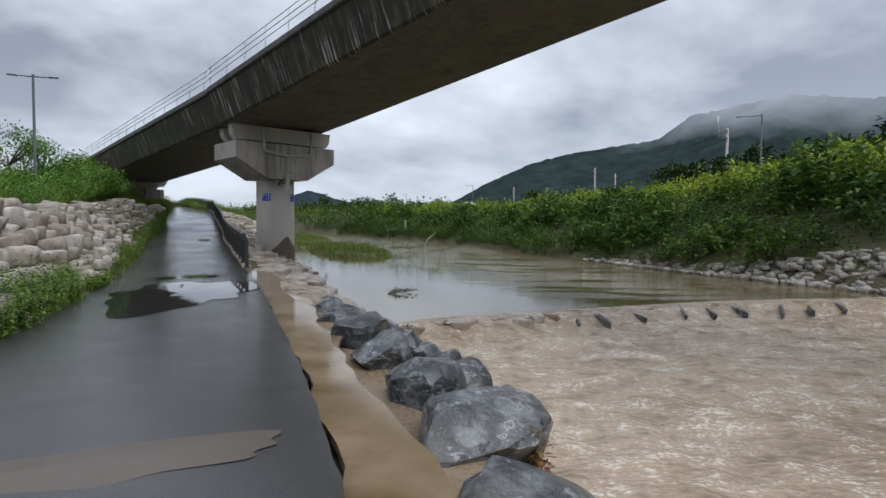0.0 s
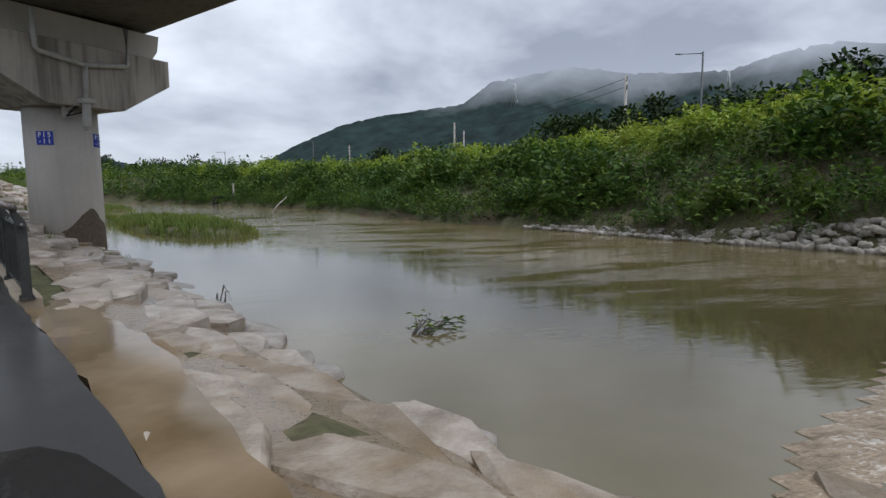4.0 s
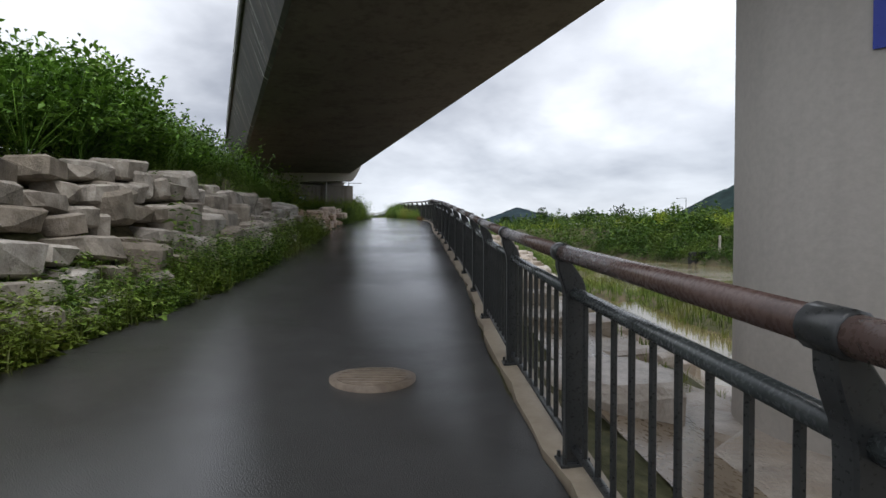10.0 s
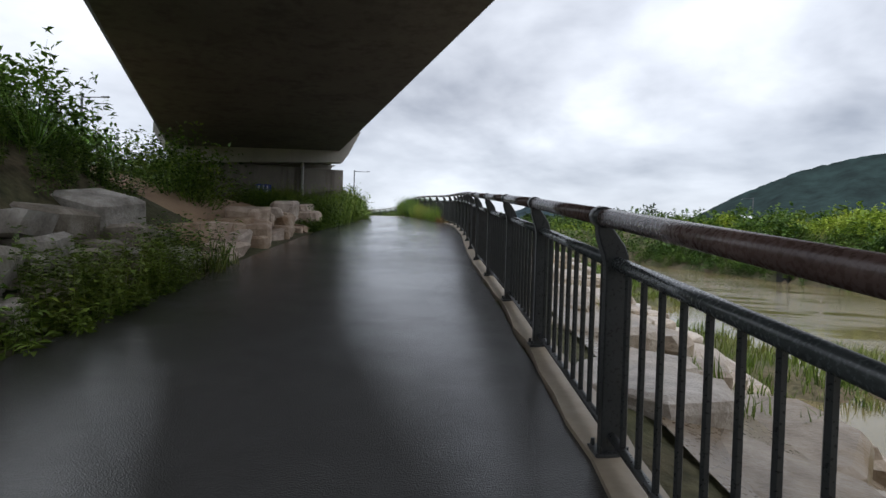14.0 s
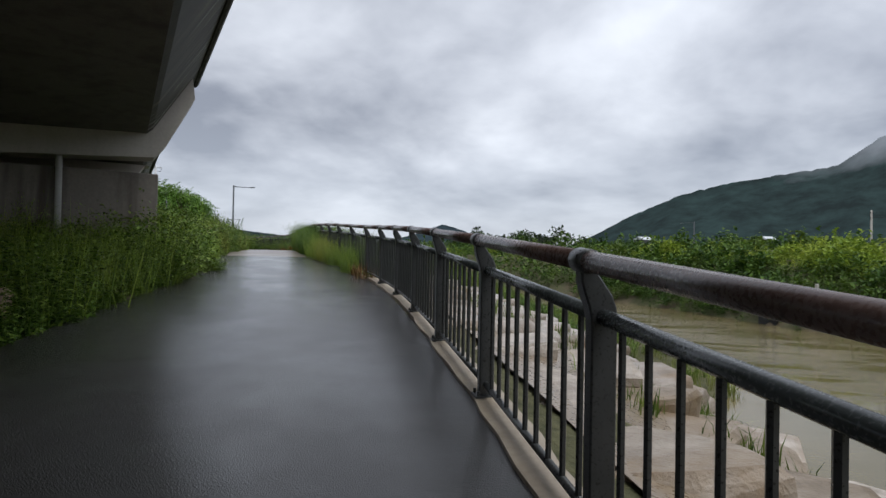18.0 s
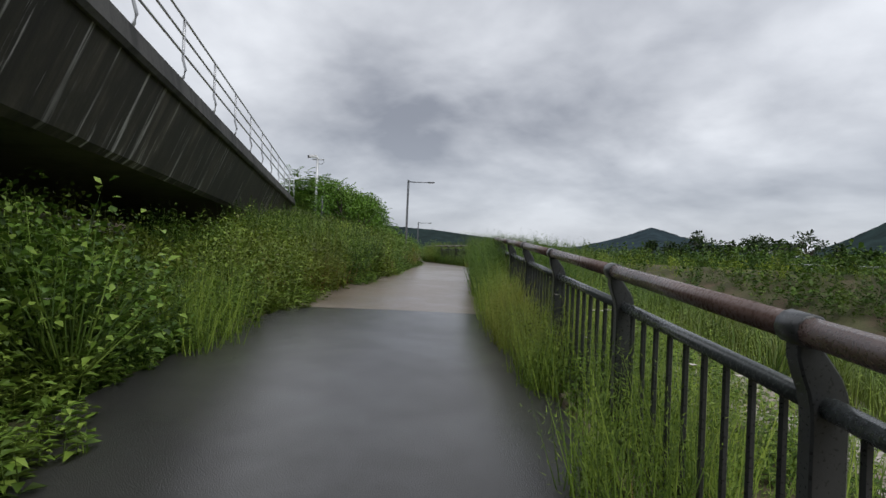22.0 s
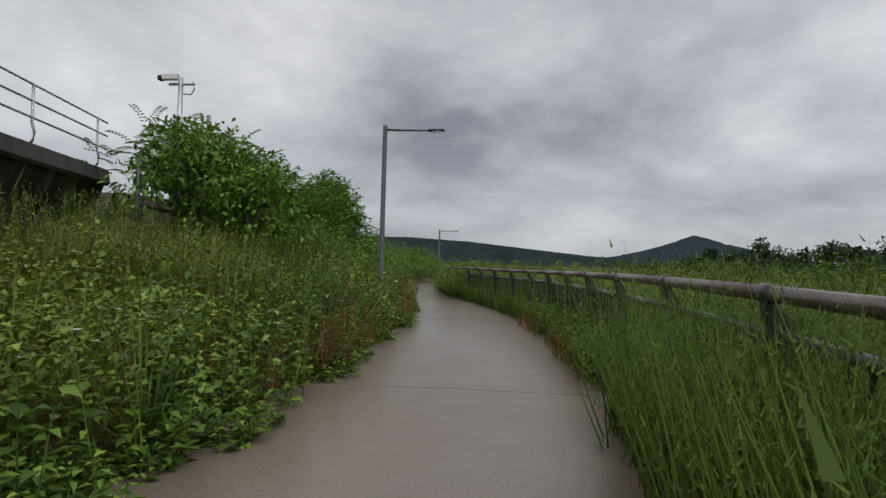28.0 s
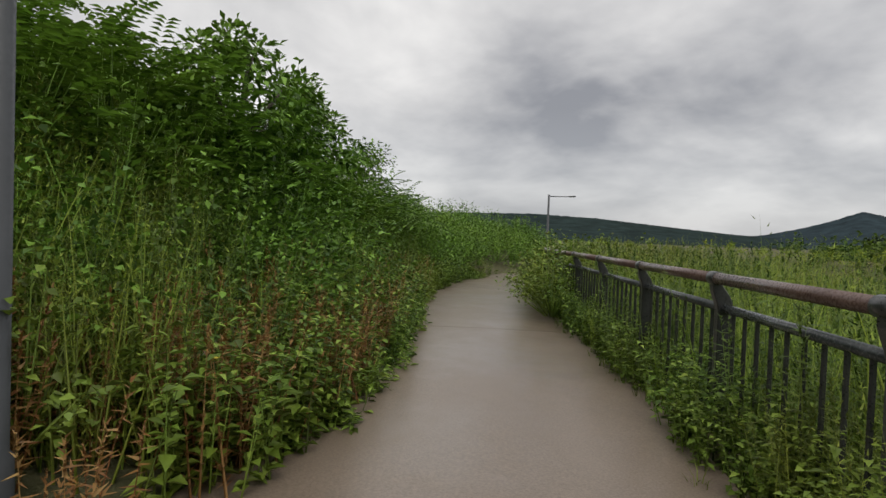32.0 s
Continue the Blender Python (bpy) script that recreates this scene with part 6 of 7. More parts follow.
scatter("bank_low_weeds", T_LOW, band(q, 350, 51, 63, 0.0, 0.6, 1, 1.0, 0.40, 0.6) + band(q, 850, 63, 99, -0.2, 0.5, 1, 1.0, 0.40, 0.6), M_LEAF, "low weeds spilling over the path's edge", "weeds", q)
scatter("bank_dry_stalks", T_FEATHER, band(q, 300, 56, 96, 0.0, 1.0, 1, 1.0, 0.5, 0.4), M_DRY, "rust-brown withered stalks along the path", "weeds", q, (0.4, 0.85))
scatter("bank_bushes", T_PINNATE, band(q, 100, 84.5, 96, 2.2, 6.0, 1) + band(q, 60, 87, 97, 1.2, 3.2, 1), M_SHRUB, "young locust bushes on top of the bank", "shrubs", q, (0.85, 1.35))
scatter("bend_weeds", T_BROAD, band(q, 260, 84, 97, -0.1, 0.6, 1), M_LEAF, "leafy weeds leaning over the path at the bend", "weeds", q, (0.8, 1.3))
scatter("bend_shrubs", T_VINE, band(q, 190, 90, 108, 0.5, 5, 1), M_SHRUB, "tall shrubs along the outer bank of the bend", "shrubs", q, (0.8, 1.35))
scatter("bank_herbs", T_VINE, band(q, 240, 63, 84, 0.3, 2.8, 1), M_LEAF, "bushy broad-leaved herbs on the bank", "weeds", q, (0.5, 0.95))
scatter("bank_shrubs", T_VINE, band(q, 90, 84, 94, 2.6, 5.0, 1) + band(q, 95, 83.5, 93, 0.7, 2.8, 1) + band(q, 60, 93, 104, 0.7, 5.0, 1), M_SHRUB, "dense shrubs covering the bank", "shrubs", q, (0.7, 1.25))

# river side past the stones
scatter("fence_feather_weeds", T_FEATHER, band(q, 500, 59.5, 99, 0.05, 1.6, -1, 1.0, 0.42, 0.45) + band(q, 330, 58.3, 66, -0.2, 0.4, -1, 1.0, 0.3, 0.8), M_FEATHER, "feathery cosmos growing through the fence", "weeds", q, (0.6, 1.0))
scatter("fence_cosmos", T_COSMOS, band(q, 850, 65.5, 76, -0.05, 1.3, -1), M_COSMOS, "tall cosmos swallowing the fence", "weeds", q, (1.05, 1.4))
scatter("fence_low_weeds", T_BROAD, band(q, 900, 74, 99, 0.0, 0.75, -1), M_LEAF, "dense weeds hiding the fence foot", "weeds", q, (0.5, 0.95))
scatter("fence_mugwort", T_LANCE, band(q, 420, 74, 99, 0.1, 1.6, -1), M_MUGWORT, "narrow-leaved weeds standing along the fence", "weeds", q, (0.6, 1.0))
scatter("fence_weeds", T_BROAD, band(q, 200, 60, 64.5, 0.0, 1.4, -1) + band(q, 650, 73.5, 99, 0.0, 1.6, -1, 1.0, 0.42, 0.5), M_LEAF, "leafy weeds crowding the fence", "weeds", q, (0.45, 0.85))
scatter("fence_grass", T_GRASS, band(q, 600, 58, 99, -0.1, 0.5, -1), M_GRASS, "grass at the fence foot", "grass", q, (0.35, 0.65))
scatter("fence_dry_stalks", T_GRASS, band(q, 200, 58, 84, -0.1, 0.4, -1, 1.0, 0.5, 0.5), M_DRY, "straw-brown withered grass at the fence foot", "grass", q, (0.6, 1.0))
scatter("field_weeds", T_TALLGRASS, band(q, 1300, 62, 80, 2.6, 10, -1, 0.9) + [(x, y) for x, y in band(q, 1500, 80, 106, 1.2, 15, -1, 0.9)], M_MUGWORT, "bright grass on the flood plain", "grass", q, (0.55, 1.0))
scatter("field_tall_weeds", T_FEATHER, band(q, 900, 77, 104, 0.45, 6, -1, 1.4), M_FEATHER, "tall feathery weeds beyond the fence", "weeds", q, (1.1, 1.6))
scatter("field_mugwort", T_LANCE, band(q, 420, 75, 104, 0.5, 4.5, -1, 1.2), M_MUGWORT, "tall mugwort standing beyond the fence", "weeds", q, (0.95, 1.45))
scatter("fence_end_thicket", T_VINE, band(q, 70, 90.5, 99, -0.15, 1.5, -1), M_LEAF, "leafy thicket swallowing the fence at the bend", "shrubs", q, (0.7, 1.15))
spots = []
while len(spots) < 1500:
    x, y = q.uniform(-60, 45), 94 + 90 * q.random() ** 1.6
    if shore_dist(np.array([x]), np.array([y]))[0] > 1.0:
        spots.append((x, y, 1 + y / 300))
scatter("plain_bushes", T_FAR, spots, M_FARBANK, "dark green bushes over the far flood plain", "shrubs", q, (0.9, 2.0))
scatter("field_bushes", T_BROAD, band(q, 850, 63, 104, 1.3, 14, -1), M_LEAF, "weeds on the flood plain beyond the fence", "weeds", q, (0.55, 1.05))
scatter("apron_grass", T_ISLE, band(q, 420, 26, 62, 1.4, 4.8, -1, 0.8, 0.55, 0.6), M_GRASS, "grass sprouting between the flat stones", "grass", q, (0.4, 0.75))
scatter("boulder_grass", T_GRASS, [(-0.58 + q.uniform(-0.22, 0.22), 6.75 + q.uniform(-0.25, 0.25), 0.75) for _ in range(7)], M_GRASS, "grass tuft between the dark boulders", "grass", q, (0.6, 1.0))
scatter("river_plant", T_BROAD, [(0.36, 4.6, 0.7), (0.45, 4.72, 0.6)], M_DRY, "brown dock stalk standing by the boulders", "weeds", q, (0.9, 1.0))

# bars in the river
spots = []
for cx, cy, a, b, deg in ISLES:
    c, s = math.cos(radians(deg)), math.sin(radians(deg))
    for i in range(int(a * b * 36)):
        t, rr = q.uniform(0, 6.28), math.sqrt(q.random()) * 1.02
        u, v = a * rr * math.cos(t), b * rr * math.sin(t)
        spots.append((cx + u * c - v * s, cy + u * s + v * c))
scatter("bar_grass", T_ISLE, spots, M_GRASS, "flooded grass on the low river bars", "grass", q, (0.6, 1.15))

# the far bank
spots, tall, tops = [], [], []
for i in range(5400):
    j = int(q.uniform(0.10, 0.93) * len(SH)) if q.random() < 0.3 else int(np.argmin(abs(SH[:, 1] - q.uniform(10, 100))))
    t = unit(SH[min(j + 1, len(SH) - 1)] - SH[max(j - 1, 0)])
    f = q.uniform(0.15, 11.5)
    x, y = SH[j, 0] + t[1] * f + q.uniform(-0.6, 0.6), SH[j, 1] - t[0] * f + q.uniform(-0.6, 0.6)
    if y < 31 and f < np.interp(y, [14, 19, 22, 26, 30], [2.3, 1.9, 0.9, 0.35, 0.15]):
        continue
    lump = 0.72 + 0.95 * max(0.0, noise.noise((x * 0.33, y * 0.33, 2.0)) + 0.25)
    size = float(np.interp(f, [0, 4, 9], [0.7, 1.1, 1.0])) * lump
    (tops if f > 6.2 + 2.4 * noise.noise((x * 0.2, y * 0.2, 8.0)) else spots if q.random() < 0.84 else tall).append((x, y, size))
for i in range(700):
    j = int(np.argmin(abs(SH[:, 1] - q.uniform(23, 100))))
    f = q.uniform(0.0, 1.8)
    spots.append((SH[j, 0] + f, SH[j, 1] + q.uniform(-0.6, 0.6), 0.62))
scatter("far_bank_weeds", T_FAR, spots, M_FARBANK, "thick green weeds covering the far levee", "weeds", q, (0.45, 1.65))
scatter("far_bank_goldenrod", T_FAR, tops, M_FARTOP, "yellow-green goldenrod along the far levee's crest", "weeds", q, (0.5, 1.35))
scatter("far_bank_tall_weeds", T_FARTALL, tall, M_FARBANK, "tall stalks on the far levee", "weeds", q, (0.6, 1.05))

# flowers
for nm, mat, spots, lab in (("cosmos_flowers", M_PINK, band(q, 26, 62, 84, 0.15, 0.9, -1), "pink cosmos blossoms by the fence"), ("yellow_flowers", M_YELLOW, band(q, 90, 62, 92, 0.1, 1.2, 1), "small yellow flowers in the bank weeds"),
                             ("pale_flowers", M_PALE, band(q, 160, 50, 84, 0.0, 0.9, 1), "pale faded blossoms in the weeds"), ("pale_fence_flowers", M_PALE, band(q, 60, 57, 82, 0.1, 0.7, -1), "pale faded blossoms at the fence")):
    fl = Plant()
    for i in range(8):
        w = 2 * math.pi * i / 8
        fl.leaf(np.array((0, 0, 0.6)), unit((math.cos(w), math.sin(w), 0.35)), np.array((0, 0, 1.0)), 0.022, 0.013, bend=0.0)
    scatter(nm, [fl.arrays()], spots, mat, lab, "flowers", q, (0.7, 1.3), 0.35)


# ---- trees ----
def tree(at, h, r, mat, label, seed, leaf=0.35, leaves=700, clumps=16, category="tree", name="tree"):
    q = random.Random(seed)
    t = thing(name, label, category, at)
    P = [(0, 0, -0.4)]
    for i in range(1, 5):
        P.append((q.uniform(-0.1, 0.1) * r, q.uniform(-0.1, 0.1) * r, h * 0.55 * i / 4))
    tube_part("trunk", P, [h * 0.035, h * 0.03, h * 0.026, h * 0.02, h * 0.012], M_BARK, t, "", 8)
    pl = Plant()
    for k in range(clumps):
        w, el = q.uniform(0, 6.28), q.uniform(-0.25, 1.45)
        c = np.array((math.cos(w) * math.cos(el) * r, math.sin(w) * math.cos(el) * r, h * 0.58 + h * 0.36 * math.sin(el))) * (q.uniform(0.55, 1.0), q.uniform(0.55, 1.0), q.uniform(0.9, 1.03))
        if k < 6:
            tube_part("limb", [P[3], tuple(np.array(P[3]) * 0.4 + c * 0.6), tuple(c)], [h * 0.016, h * 0.01, h * 0.004], M_BARK, t, "", 6)
        cr = r * q.uniform(0.28, 0.5)
        for i in range(leaves // clumps):
            d = unit([q.gauss(0, 1) for _ in range(3)])
            b = c + d * cr * q.random() ** 0.4 * (1, 1, 0.75)
            pl.leaf(b, unit(d + np.array([q.uniform(-0.8, 0.8) for _ in range(3)])), unit((q.uniform(-0.5, 0.5), q.uniform(-0.5, 0.5), 1)), leaf * q.uniform(0.6, 1.3), leaf * 0.5, bend=q.uniform(0.1, 0.4))
    V, F = pl.arrays()
    ob = new("crown", raw_mesh("crown", V, F, mat))
    ob.parent = t
    return t


# the young locust by the bridge end, and smaller ones beside it
for i, (s, e, h, r) in enumerate(((82.2, 3.8, 2.2, 1.1), (81.3, 3.2, 2.3, 1.1), (81.0, 2.3, 1.9, 0.9), (82.8, 3.2, 2.2, 1.0), (88.5, 2.0, 2.7, 0.9), (90.5, 1.8, 2.8, 0.8), (93.0, 2.4, 2.8, 1.0), (96.0, 2.4, 2.6, 1.0))):
    p = along(s, d_left(s) + e)
    z = float(terrain([p.x], [p.y])[0])
    tree((p.x, p.y, z), h, r, M_SHRUB, "young locust tree with fine green leaves on the bank", 100 + i, 0.13, 1500, 22, "tree", "locust_tree")
for i, (s, e, h, r) in enumerate(((32.0, 5.6, 3.2, 1.5), (34.0, 5.0, 2.8, 1.3), (40.0, 4.6, 2.3, 1.2))):
    p = along(s, d_left(s) + e)
    z = float(terrain([p.x], [p.y])[0])
    tree((p.x, p.y, z), h, r, M_SHRUB, "bushy green tree above the stone revetment", 130 + i, 0.15, 1300, 20, "tree", "bushy_tree")
for i in range(6):
    u, v = -5.6 - 1.0 * (i % 2), 18.0 + 2.6 * i
    a = radians(YAW)
    x, y = PIER[0] + u * math.cos(a) - v * math.sin(a), PIER[1] + u * math.sin(a) + v * math.cos(a)
    tree((x, y, float(terrain([x], [y])[0])), 2.0, 1.3, M_SHRUB, "bushy green tree beside the bridge", 160 + i, 0.16, 1200, 18, "tree", "bushy_tree")
# trees beyond the far levee
q = random.Random(77)
for i in range(46):
    k = i / 45
    y = 26 + 60 * k + q.uniform(-2, 2)
    j = int(np.argmin(abs(SH[:, 1] - y)))
    f = q.uniform(17, 26) + 10 * max(0, k - 0.5)
    if 0.5 < k < 0.62:
        continue
    tree((SH[j, 0] + f, y + 4, crest(y) - 1.6), q.uniform(4.2, 6.0) * (0.8 if k > 0.6 else 1.0), q.uniform(1.6, 2.5), M_TREE, "dark round tree behind the far levee", 200 + i, 0.5, 420, 14)
for i in range(16):
    y = 24 + 1.6 * i
    j = int(np.argmin(abs(SH[:, 1] - y)))
    tree((SH[j, 0] + q.uniform(15, 19), y + 3, crest(y) - 1.0), q.uniform(3.8, 4.8), q.uniform(1.5, 2.1), M_TREE, "dark round tree behind the far levee", 400 + i, 0.45, 420, 14)
for i in range(60):
    az = radians(14.5 - 62 * i / 59 + q.uniform(-0.5, 0.5))
    dist = q.uniform(190, 260)
    h = q.uniform(6.5, 12.0) * (1.15 if 0 < math.degrees(az) < 10 else 0.8)
    tree((-20 - dist * math.sin(az), 50 + dist * math.cos(az), 2.0), h, h * 0.42, M_TREE, "distant dark tree in the valley", 300 + i, 1.5, 240, 12, "tree", "valley_tree")

# ---- beyond the levee: road, poles, houses, hills ----


def utility_pole(at, h, label, arms=1):
    p = thing("utility_pole", label, "utility pole", at, 60)
    tube_part("pole", [(0, 0, -0.5), (0, 0, h)], [0.14, 0.09], M_WOOD, p, "", 10)
    for k in range(arms):
        part("cross_arm", box_bm(1.5, 0.08, 0.08, (0, 0, h - 0.4 - 0.6 * k)), M_WOOD, p)
        for x in (-0.6, 0.0, 0.6):
            tube_part("insulator", [(x, 0, h - 0.36 - 0.6 * k), (x, 0, h - 0.18 - 0.6 * k)], 0.04, M_DARK, p, "", 6)
    return p


street_lamp((18.6, 35.0, 3.0), 150, 5.0, "grey street lamp on the far levee road", 1.1)
street_lamp((3.9, 84.8, 2.6), 150, 4.45, "grey street lamp on the far levee road", 1.1)
street_lamp((-7.3, 104.5, 2.6), 150, 4.15, "grey street lamp on the far levee road", 1.1)
poles = [(22.0, 46.0, 9.0), (19.0, 74.0, 8.6), (27.0, 92.0, 9.5), (14.0, 118.0, 9.0)]
for x, y, zt in poles:
    utility_pole((x, y, 1.8), zt - 1.8, "concrete utility pole with cross arms beyond the levee", 2)
wires = thing("overhead_wires", "thin dark overhead wires between the utility poles", "wires")
for (x0, y0, z0), (x1, y1, z1) in zip(poles, poles[1:]):
    for dz in (-0.2, -0.8):
        pts = []
        for i in range(13):
            u = i / 12
            pts.append((x0 + (x1 - x0) * u, y0 + (y1 - y0) * u, z0 + (z1 - z0) * u + dz - 2.4 * u * (1 - u)))
        tube_part("wire", pts, 0.018, M_DARK, wires, "", 5)

# guard rail along the levee crest
guard = thing("levee_guard_rail", "pale steel guard rail along the levee crest road", "guard rail")
gpts = []
for j in range(len(SH)):
    if 14 < SH[j, 1] < 112:
        t = unit(SH[min(j + 1, len(SH) - 1)] - SH[max(j - 1, 0)])
        gpts.append((SH[j, 0] + t[1] * 11.4, SH[j, 1] - t[0] * 11.4, crest(SH[j, 1]) + 0.75))
tube_part("beam", gpts, 0.07, M_STEEL, guard, "", 8)
for p in gpts[::3]:
    tube_part("post", [(p[0], p[1], p[2] - 0.9), p], 0.05, M_STEEL, guard, "", 6)

# timber post and dark culvert mouth in the far bank
culv = thing("culvert_outlet", "dark culvert mouth with a pale post in the far bank", "culvert", (-6.0, 79.5, -0.75), 30)
# Solid dark box; the shade inside the culvert is put into its colour.
part("mouth", box_bm(1.3, 1.2, 1.3, (-0.3, 1.9, 0.4), 0.03), M_DARK, culv, "solid black block for the culvert's shaded opening")
part("post", box_bm(0.16, 0.14, 2.9, (0.2, -0.3, 1.05), 0.02), M_WOOD, culv, "weathered pale post")
stick = thing("driftwood_branch", "bare pale branch leaning from the far bank", "branch", (-2.4, 57.5, -0.7))
tube_part("branch", [(0, 0, -0.2), (0.5, 0.2, 0.5), (1.3, 0.5, 1.2)], [0.06, 0.045, 0.02], M_WOOD, stick, "", 6)

for i, (x, y, w, yaw) in enumerate(((52, 92, 26, 35), (62, 78, 24, 35), (50, 106, 18, 35))):
    gh = thing("greenhouse", "dark film-covered tunnel greenhouse beyond the levee", "greenhouse", (x, y, 2.0), yaw)
    V, F = [], []
    for a in (-w / 2, w / 2):
        for k in range(13):
            t = math.pi * k / 12
            V.append((a, 3.0 * math.cos(t), 0.8 + 2.7 * math.sin(t)))
    F = [(k, k + 1, 14 + k, 13 + k) for k in range(12)] + [tuple(range(13))[::-1], tuple(range(13, 26))]
    poly("film_cover", V, F, M_GREENHOUSE, gh, "", True)
    for k in range(7):
        a = -w / 2 + w * k / 6
        tube_part("hoop", [(a, 3.03 * math.cos(math.pi * j / 10), 0.8 + 2.73 * math.sin(math.pi * j / 10)) for j in range(11)], 0.04, M_STEEL, gh, "", 5)
q = random.Random(90)
for i in range(6):
    az = radians(4 - 56 * i / 5 + q.uniform(-2, 2))
    dist = q.uniform(240, 420)
    x, y = -20 - dist * math.sin(az), 50 + dist * math.cos(az)
    ho = thing("farm_house", "small pale-roofed farm building at the foot of the hills", "house", (x, y, 4 + 0.02 * dist), q.uniform(0, 90))
    w = q.uniform(4, 8)
    part("house_wall", box_bm(w, 6, 3, (0, 0, 1.5), 0.05), M_POLE, ho)
    V = [(-w / 2 - 0.4, -3.4, 3), (w / 2 + 0.4, -3.4, 3), (w / 2 + 0.4, 3.4, 3), (-w / 2 - 0.4, 3.4, 3), (-w / 2 - 0.4, 0, 4.6), (w / 2 + 0.4, 0, 4.6)]
    poly("roof", V, [(0, 1, 5, 4), (2, 3, 4, 5), (0, 4, 3), (1, 2, 5), (0, 3, 2, 1)], M_ROOF, ho)

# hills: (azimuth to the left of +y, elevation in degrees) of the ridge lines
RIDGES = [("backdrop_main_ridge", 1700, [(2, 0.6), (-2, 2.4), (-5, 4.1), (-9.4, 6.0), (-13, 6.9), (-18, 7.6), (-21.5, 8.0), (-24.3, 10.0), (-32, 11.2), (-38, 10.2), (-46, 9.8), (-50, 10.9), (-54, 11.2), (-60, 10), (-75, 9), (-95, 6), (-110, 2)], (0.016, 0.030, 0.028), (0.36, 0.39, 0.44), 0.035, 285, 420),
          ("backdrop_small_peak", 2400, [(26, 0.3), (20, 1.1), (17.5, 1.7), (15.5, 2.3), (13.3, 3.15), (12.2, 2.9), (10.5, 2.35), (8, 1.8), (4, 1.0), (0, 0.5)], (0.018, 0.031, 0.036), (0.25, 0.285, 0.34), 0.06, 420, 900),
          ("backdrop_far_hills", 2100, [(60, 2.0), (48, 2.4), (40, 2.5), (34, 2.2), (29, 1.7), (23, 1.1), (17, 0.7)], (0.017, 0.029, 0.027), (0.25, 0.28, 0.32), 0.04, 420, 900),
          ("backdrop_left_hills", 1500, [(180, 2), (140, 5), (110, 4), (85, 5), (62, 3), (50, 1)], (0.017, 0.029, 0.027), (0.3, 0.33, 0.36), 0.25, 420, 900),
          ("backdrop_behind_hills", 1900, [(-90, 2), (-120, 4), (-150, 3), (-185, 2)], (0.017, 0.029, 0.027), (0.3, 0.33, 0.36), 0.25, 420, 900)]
for name, dist, prof, base, haze, amount, low, high in RIDGES:
    az = np.array([p[0] for p in prof], float)
    el = np.array([p[1] for p in prof], float)
    o = np.argsort(az)
    A = np.linspace(az.min(), az.max(), 300)
    E = np.interp(A, az[o], el[o])
    V, F, rows = [], [], 22
    for i, (a, e) in enumerate(zip(A, E)):
        for k in range(rows):
            u = k / (rows - 1)
            R = dist * (0.62 + 0.38 * u)
            wob = 1 + 0.45 * noise.noise((a * 0.3, u * 2, dist)) * (1 - u) + 0.22 * abs(noise.noise((a * 0.75, u * 2.5, dist))) * (1.05 - u) + 0.025 * noise.noise((a * 2.2, u * 8, dist))
            H_ = R * math.tan(radians(e)) * (u ** 1.15) * wob + 3
            V.append((-20 - R * math.sin(radians(a)), 40 + R * math.cos(radians(a)), H_ if k else -5))
    for i in range(len(A) - 1):
        for k in range(rows - 1):
            F.append((i * rows + k, i * rows + k + 1, (i + 1) * rows + k + 1, (i + 1) * rows + k))
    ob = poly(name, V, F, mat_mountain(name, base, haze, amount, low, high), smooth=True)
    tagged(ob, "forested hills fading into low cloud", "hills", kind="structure")
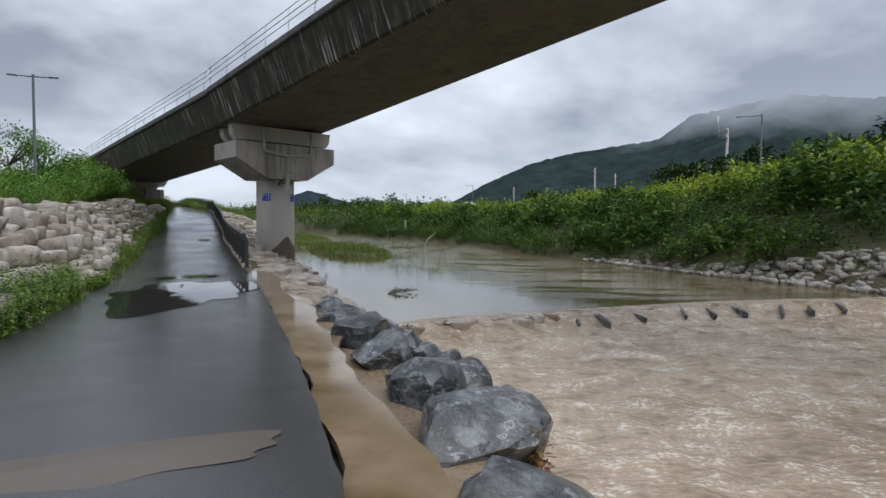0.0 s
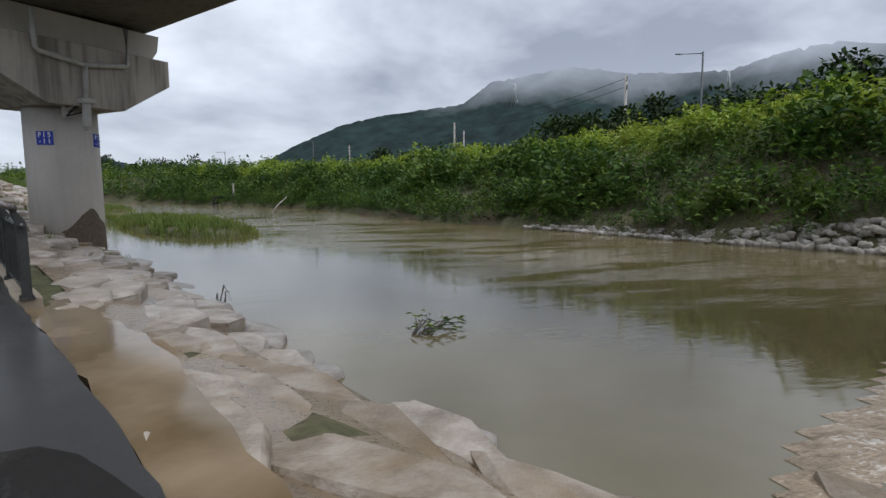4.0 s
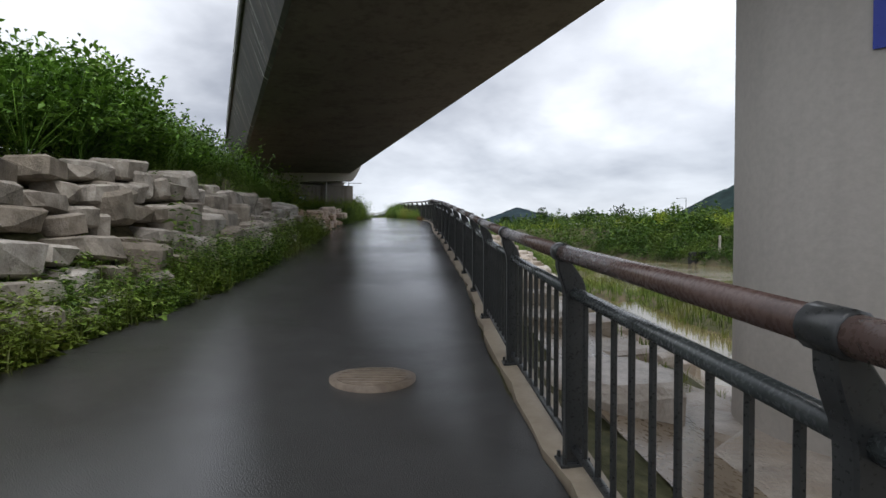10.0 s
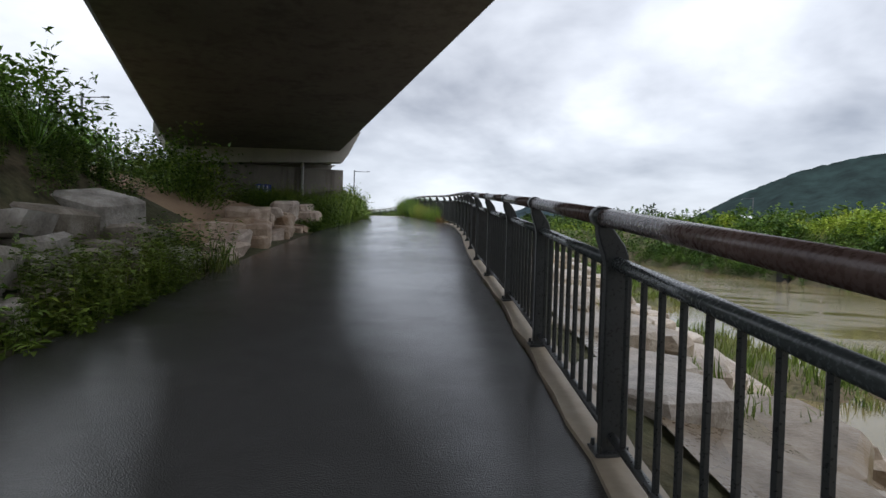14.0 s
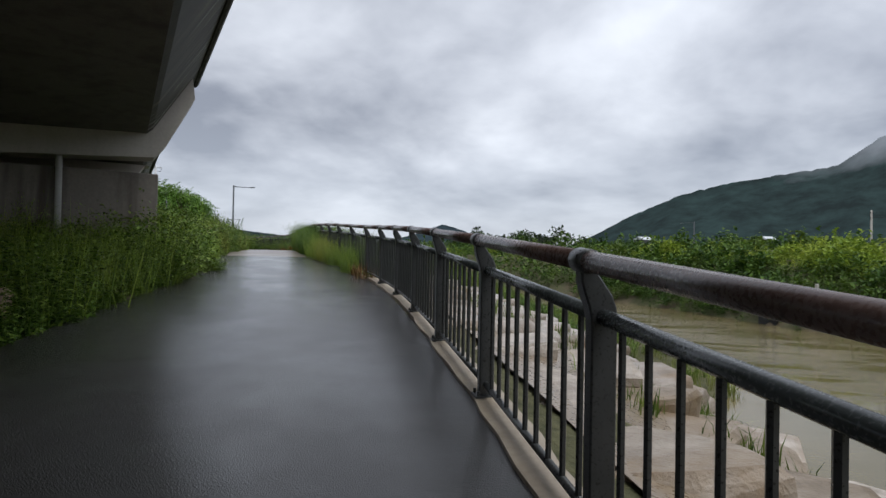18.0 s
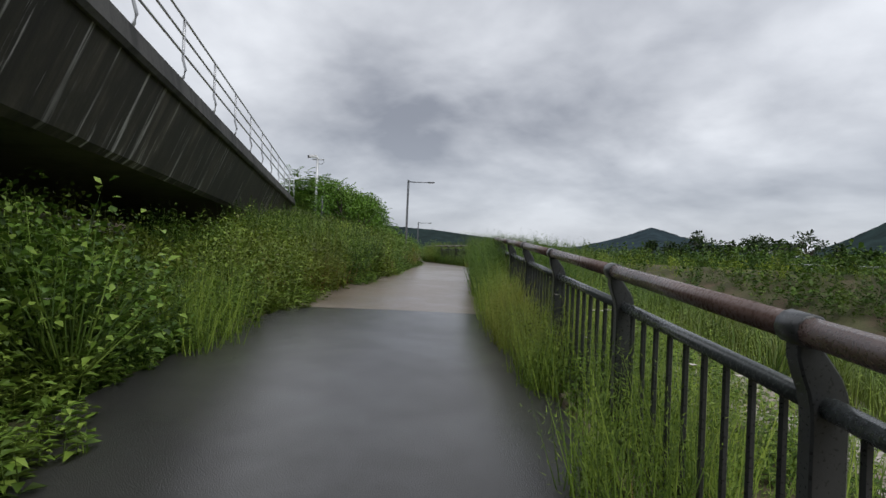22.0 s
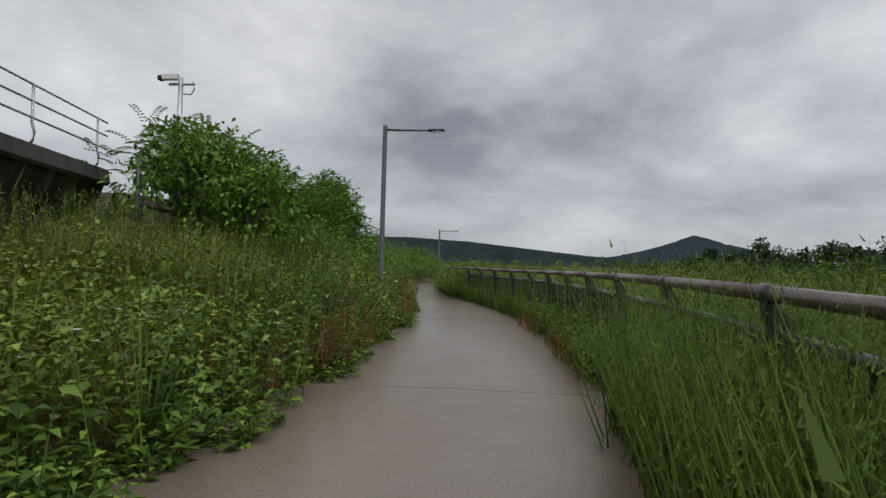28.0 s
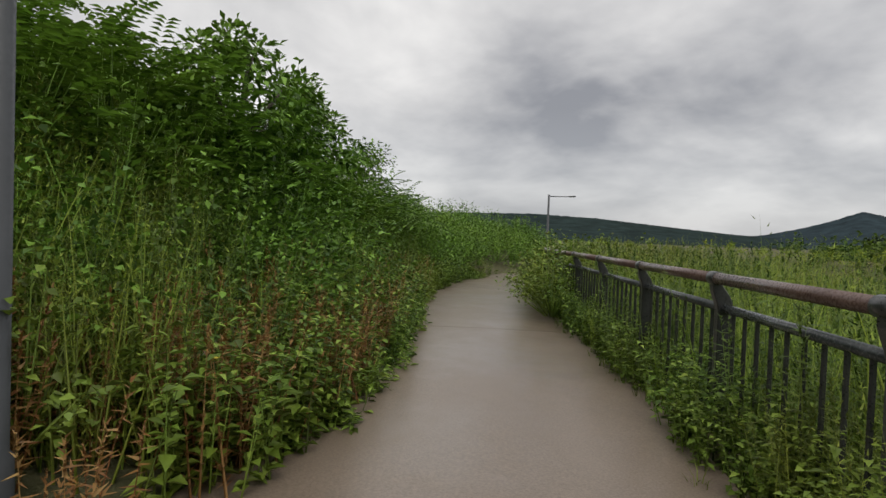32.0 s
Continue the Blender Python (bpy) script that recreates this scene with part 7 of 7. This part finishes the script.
for i, (az, dist, z) in enumerate(((-27, 1300, 190), (-46.5, 1150, 165), (-55, 1000, 120))):
    x, y = -20 - dist * math.sin(radians(az)), 40 + dist * math.cos(radians(az))
    py_ = thing("power_pylon", "lattice power pylon on the forested hillside", "pylon", (x, y, z), 30)
    for sx in (-1, 1):
        for sy in (-1, 1):
            tube_part("leg", [(sx * 6, sy * 6, -12), (sx * 1.5, sy * 1.5, 22), (sx * 0.8, sy * 0.8, 40)], 0.6, M_STEEL, py_, "", 4)
    for h, w in ((24, 9), (30, 8), (36, 7)):
        tube_part("cross_arm", [(-w, 0, h), (w, 0, h)], 0.5, M_STEEL, py_, "", 4)
    for h in (-4, 6, 14):
        ww = 6 - 4.5 * (h + 12) / 34
        tube_part("brace", [(-ww, -ww, h), (ww, -ww, h + 6)], 0.35, M_STEEL, py_, "", 4)

# flood debris: snagged twigs and a floating leafy branch
def snag(at, n, reach, rise, label, name, mat, seed, leaves=0):
    q = random.Random(seed)
    t = thing(name, label, "driftwood", at, q.uniform(0, 360))
    for k in range(n):
        w = q.uniform(-0.7, 0.7)
        l = reach * q.uniform(0.5, 1.0)
        tube_part("twig", [(q.uniform(-0.1, 0.1), q.uniform(-0.1, 0.1), -0.05), (l * 0.5 * math.cos(w), l * 0.5 * math.sin(w), rise * q.uniform(0.5, 1.2)), (l * math.cos(w), l * math.sin(w), rise * q.uniform(-0.2, 0.8))], [0.012, 0.009, 0.004], M_BARK, t, "", 5)
    if leaves:
        p = Plant()
        for k in range(leaves):
            u, w = q.uniform(0.1, 1.0), q.uniform(-0.6, 0.6)
            way = unit((math.cos(w * 3), math.sin(w * 3), q.uniform(-0.1, 0.5)))
            p.leaf(np.array((reach * u * math.cos(w), reach * u * math.sin(w), rise * q.uniform(0, 1))), way, np.array((0, 0, 1.0)), 0.14, 0.035)
        V, F = p.arrays()
        ob = new("leaves", raw_mesh("leaves", V, F, mat))
        ob.parent = t
    return t


snag((-1.9, 17.6, -0.74), 9, 1.0, 0.12, "leafy branch adrift in the slow water", "floating_branch", M_LEAF, 1, 40)
snag((-2.55, 14.4, -0.74), 7, 0.3, 0.18, "bare twigs sticking out of the calm water", "water_twigs", M_LEAF, 2)
snag((-1.0, 10.6, -0.66), 16, 0.5, 0.2, "tangle of dark twigs caught on the weir stones", "twig_tangle", M_LEAF, 3)
snag((-4.4, 20.2, -0.74), 5, 0.35, 0.35, "thin dry stems standing in the water", "water_twigs", M_LEAF, 4)
